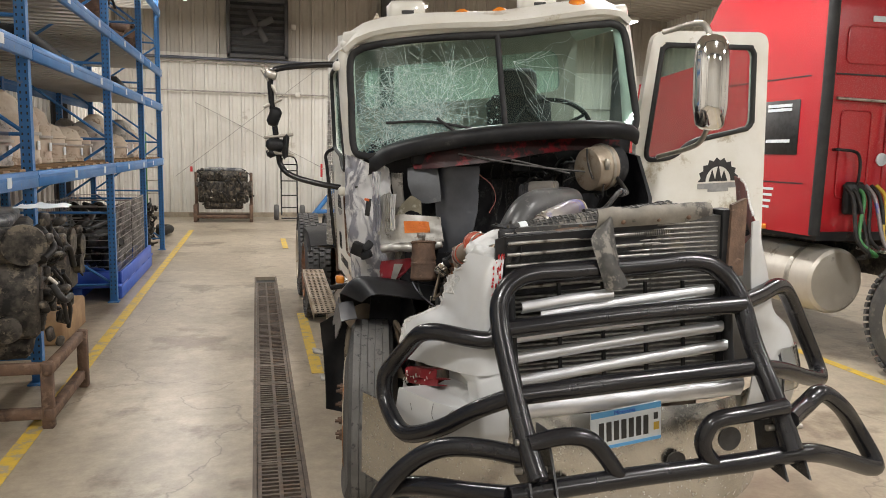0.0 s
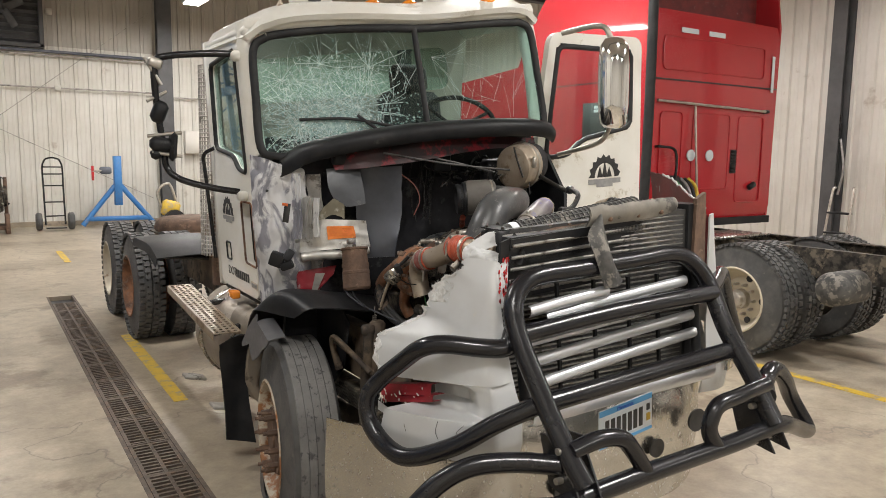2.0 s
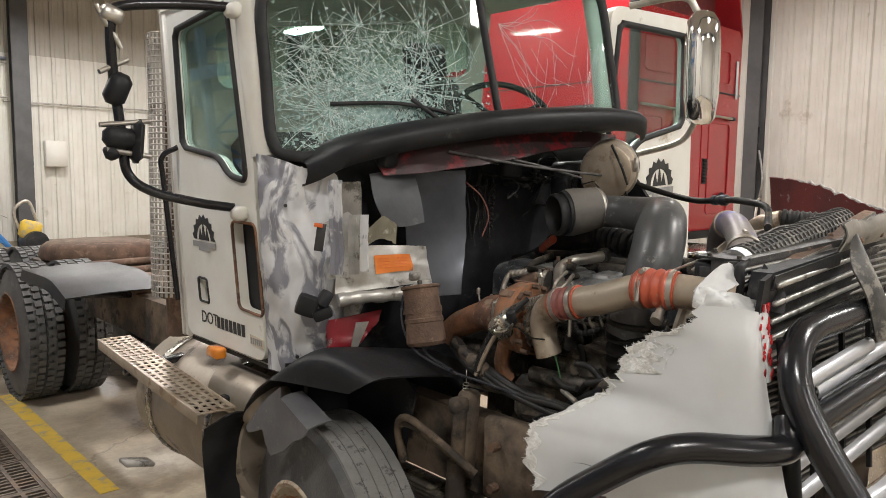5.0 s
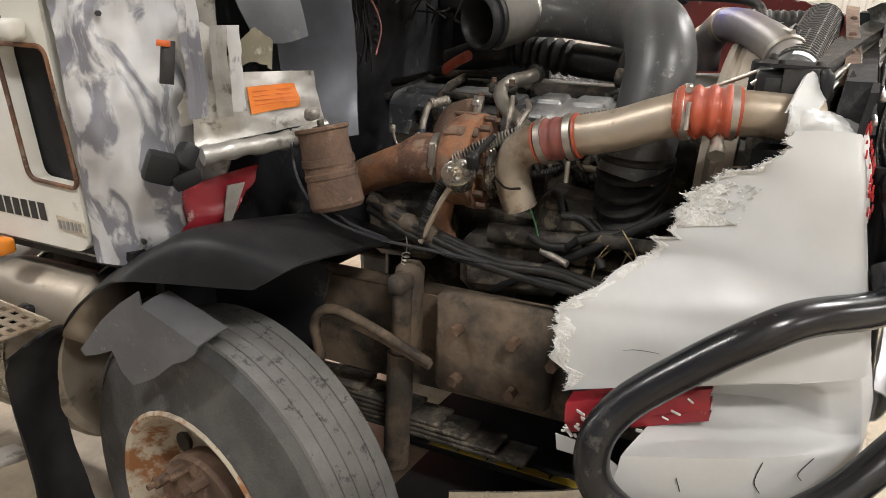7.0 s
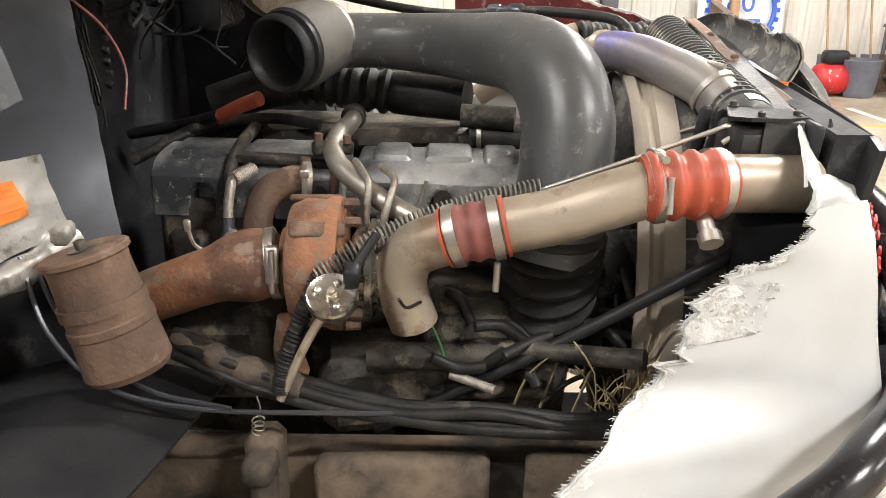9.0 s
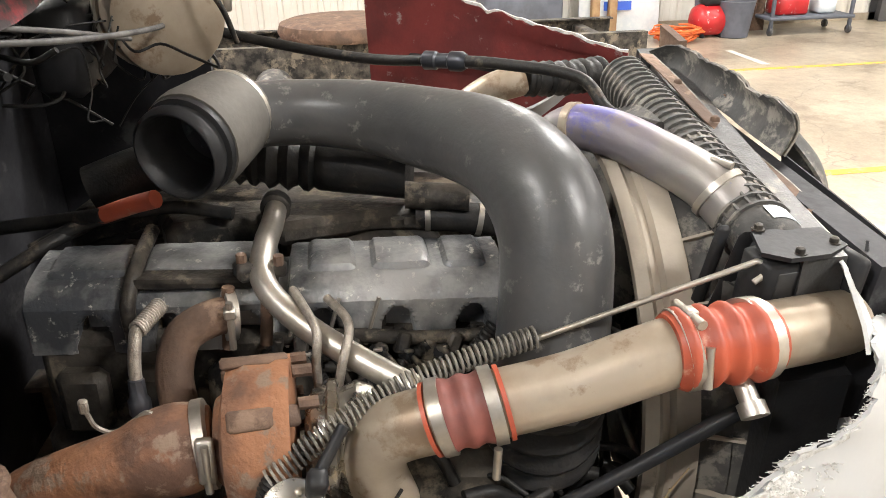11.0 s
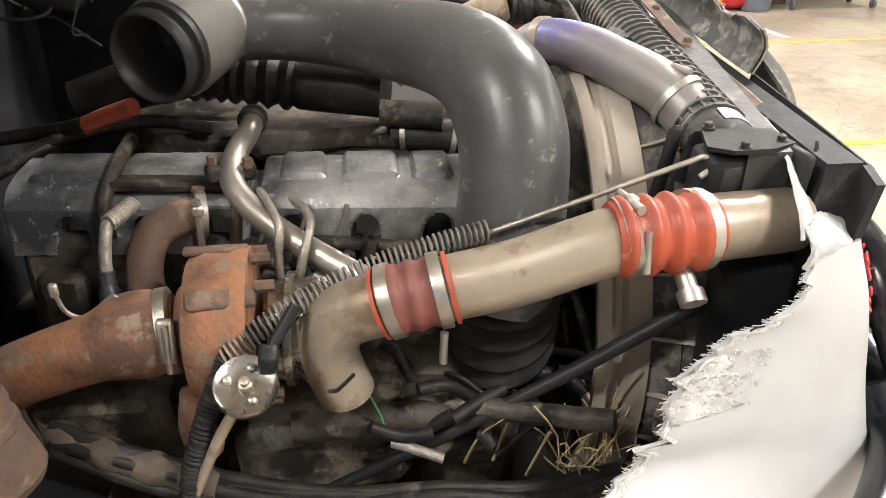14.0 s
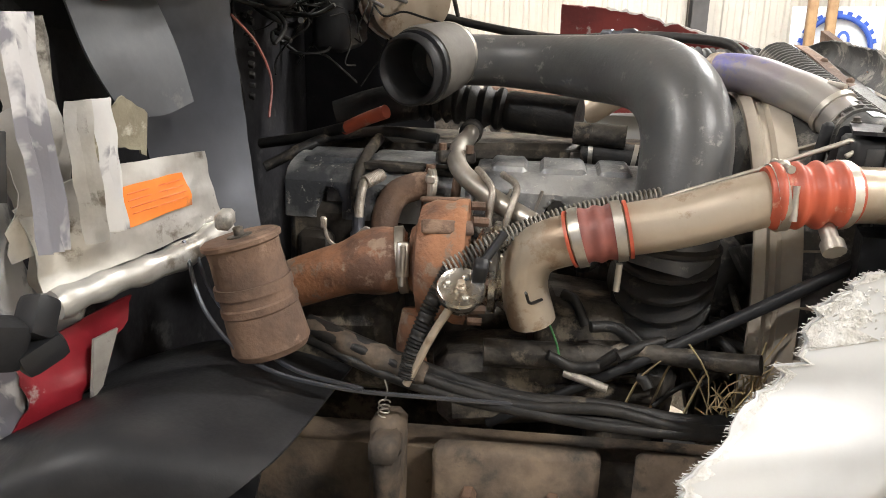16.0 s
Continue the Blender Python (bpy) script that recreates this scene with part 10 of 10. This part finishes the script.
part("rod", one(bm_cyl, (12.4, 8.75, 1.3), (12.4, 8.72, 2.6), 0.02, seg=8), BLACKPAINT, rod)
part("chain", one(bm_tube, [(12.4, 8.7, 2.2), (12.38, 8.6, 1.7), (12.4, 8.68, 1.25)], 0.02, 8, 5), WIRE, rod)

# ---- along the east wall, seen over the engine ----
stand_at(Matrix.Translation((-0.35, 1.85, 0)))
bin_ = thing("wheeled_bin", (11.9, -0.9, 0), "dark grey wheeled refuse bin with a blue-grey lid", "bin")
part("body", one(bm_box, (11.9, -0.9, 0.52), (0.7, 1.2, 0.9), bev=0.05), GREYCART, bin_)
part("lid", one(bm_box, (11.9, -0.9, 1.02), (0.76, 1.28, 0.10), (0, 4, 0), 0.03), GREYCART, bin_)
for y in (-1.4, -0.4):
    part("wheel", one(bm_cyl, (11.55, y, 0.10), (11.62, y, 0.10), 0.10, seg=16), RUBBER, bin_)
stand_at(Matrix.Translation((-1.25, 2.30, 0)))
for k, y in enumerate((-2.45, -2.72)):
    th = solo("timber_post", one(bm_box, (12.55, y, 1.5), (0.12, 0.12, 3.0), (0, 3, 0), 0.01), WOOD, "raw timber post leaning on the wall", "timber", "timbers")
stand_at(Matrix.Translation((-1.1, 2.15, 0)))
blk = solo("concrete_block", one(bm_box, (12.3, -2.1, 0.1), (0.4, 0.4, 0.2), bev=0.01), CONCRETE, "grey concrete block on the floor", "block")
stand_at(Matrix.Translation((11.45, -0.6, 0)) @ Matrix.Scale(1.28, 4) @ Matrix.Translation((-12.585, 3.4, 0)))
sign = thing("round_sign", (12.60, -3.5, 0.25), "white board with a blue gear ring and figures", "sign")
part("board", one(bm_box, (12.62, -3.4, 0.72), (0.03, 1.0, 1.42), (0, 6, 0), 0.005), PLATEWHITE, sign)
SM = Matrix.Translation((12.585, -3.4, 0.95)) @ Matrix.Rotation(radians(6), 4, "Y")
bm = B()
pts = [SM @ Vector((0, 0.37 * math.cos(6.28318 * i / 30), 0.37 * math.sin(6.28318 * i / 30))) for i in range(31)]
bm_tube(bm, pts, 0.028, 6, 1, cap=False)
for i in range(24):
    a = 6.28318 * i / 24
    bm_box(bm, SM @ Vector((0, 0.41 * math.cos(a), 0.41 * math.sin(a))), (0.02, 0.05, 0.05), (math.degrees(a), 0, 0))
part("gear_ring", bm, BLUE, sign, "blue gear-shaped ring")
words("80", lambda a, w: SM @ Vector((-0.022, -a, w)), -0.2, -0.02, 0.34, sign, BLUE, "figures")
for k in range(2):
    part("text_bar", one(bm_box, SM @ Vector((-0.022, 0.0, -0.12 - 0.08 * k)), (0.004, 0.42 - 0.12 * k, 0.04), (0, 6, 0)), BLUE, sign)
part("text_bar", one(bm_box, SM @ Vector((-0.022, 0.05, -0.58)), (0.004, 0.34, 0.10), (0, 6, 0)), BLUE, sign)
stand_at(Matrix.Translation((-0.85, 3.05, 0)))
cord = B()
cr = random.Random(3)
pts = []
for k in range(9):
    rx, ry = cr.uniform(0.2, 0.42), cr.uniform(0.15, 0.34)
    for i in range(14):
        a = 6.28318 * i / 14
        pts.append(Vector((11.7 + ry * math.cos(a), -4.35 + rx * math.sin(a), 0.02 + 0.02 * k + 0.03 * abs(math.sin(2 * a)))))
bm_tube(cord, pts, 0.014, 6, 3)
solo("extension_cord", cord, ORANGECORD, "orange extension cord lying in loose coils", "cord")
stand_at(Matrix.Translation((-0.85, 2.95, 0)))
comp = thing("air_compressor", (12.0, -4.9, 0), "small red air compressor on the floor", "compressor")
part("tank", one(bm_lathe, (12.0, -5.15, 0.25), (12.0, -4.6, 0.25), [(0, 0.02), (0, 0.1), (0.05, 0.2), (0.12, 0.23), (0.43, 0.23), (0.5, 0.2), (0.55, 0.1)], 22), REDBRIGHT, comp)
part("motor", one(bm_box, (12.0, -4.9, 0.56), (0.24, 0.34, 0.2), bev=0.04), BLACKPLASTIC, comp)
for y in (-5.05, -4.75):
    part("foot", one(bm_box, (12.0, y, 0.03), (0.3, 0.05, 0.06), bev=0.01), BLACKPLASTIC, comp)
stand_at(Matrix.Translation((-1.05, 3.35, 0)))
ash = thing("waste_can", (12.1, -5.65, 0), "dark dented waste can holding shovels", "waste can")
part("can", one(bm_lathe, (12.1, -5.65, 0), (12.1, -5.65, 0.55), [(0, 0.2), (0.01, 0.22), (0.5, 0.27), (0.53, 0.28), (0.54, 0.26), (0.2, 0.22), (0.1, 0.01)], 22, False), GREYCART, ash)
for k, y in enumerate((-5.3, -5.6, -5.95, -6.2)):
    th = thing("shovel", (12.5, y, 0), "long-handled shovel leaning on the wall", "shovel", "yard tools")
    part("handle", one(bm_cyl, (12.45, y, 0.5), (12.68, y + 0.1, 1.9), 0.018, seg=8), WOOD, th)
    part("blade", one(bm_sheet, [[Vector((12.42 + 0.02 * math.cos(3 * j) * i, y - 0.14 + 0.07 * j, 0.02 + 0.14 * i)) for j in range(5)] for i in range(5)], 0.006), RUSTDARK if k % 2 else GREYCART, th)
stand_at(Matrix.Translation((-0.15, 3.15, 0)))
cart = thing("tool_cart", (11.4, -6.6, 0), "grey steel tool cart with red parts on its shelves", "cart")
for y in (-7.3, -6.0):
    for x in (11.1, 11.7):
        part("post", one(bm_box, (x, y, 0.55), (0.05, 0.05, 0.98), bev=0.006), GREYCART, cart)
        part("caster", one(bm_cyl, (x, y - 0.02, 0.06), (x, y + 0.02, 0.06), 0.06, seg=14), RUBBER, cart)
for z in (0.25, 0.98):
    part("shelf", one(bm_box, (11.4, -6.65, z), (0.7, 1.4, 0.05), bev=0.01), GREYCART, cart)
for y, h, m_ in ((-6.2, 0.22, REDBRIGHT), (-6.5, 0.3, BLUE), (-6.9, 0.18, REDBRIGHT), (-7.1, 0.25, CREAM)):
    th = solo("parts_bottle", one(bm_lathe, (11.4, y, 1.005), (11.4, y, 1.005 + h), [(0, 0.06), (0.01, 0.07), (h * 0.7, 0.07), (h * 0.85, 0.03), (h, 0.03)], 14), m_, "bottle standing on the tool cart", "bottle", "bottles on the cart")
th = solo("red_bin", one(bm_box, (11.4, -6.4, 0.42), (0.4, 0.5, 0.28), bev=0.03), REDBRIGHT, "red plastic bin on the cart's lower shelf", "bin")
th = solo("red_bin", one(bm_box, (11.4, -7.0, 0.40), (0.3, 0.3, 0.24), bev=0.03), PLATEWHITE, "white plastic bin on the cart's lower shelf", "bin")
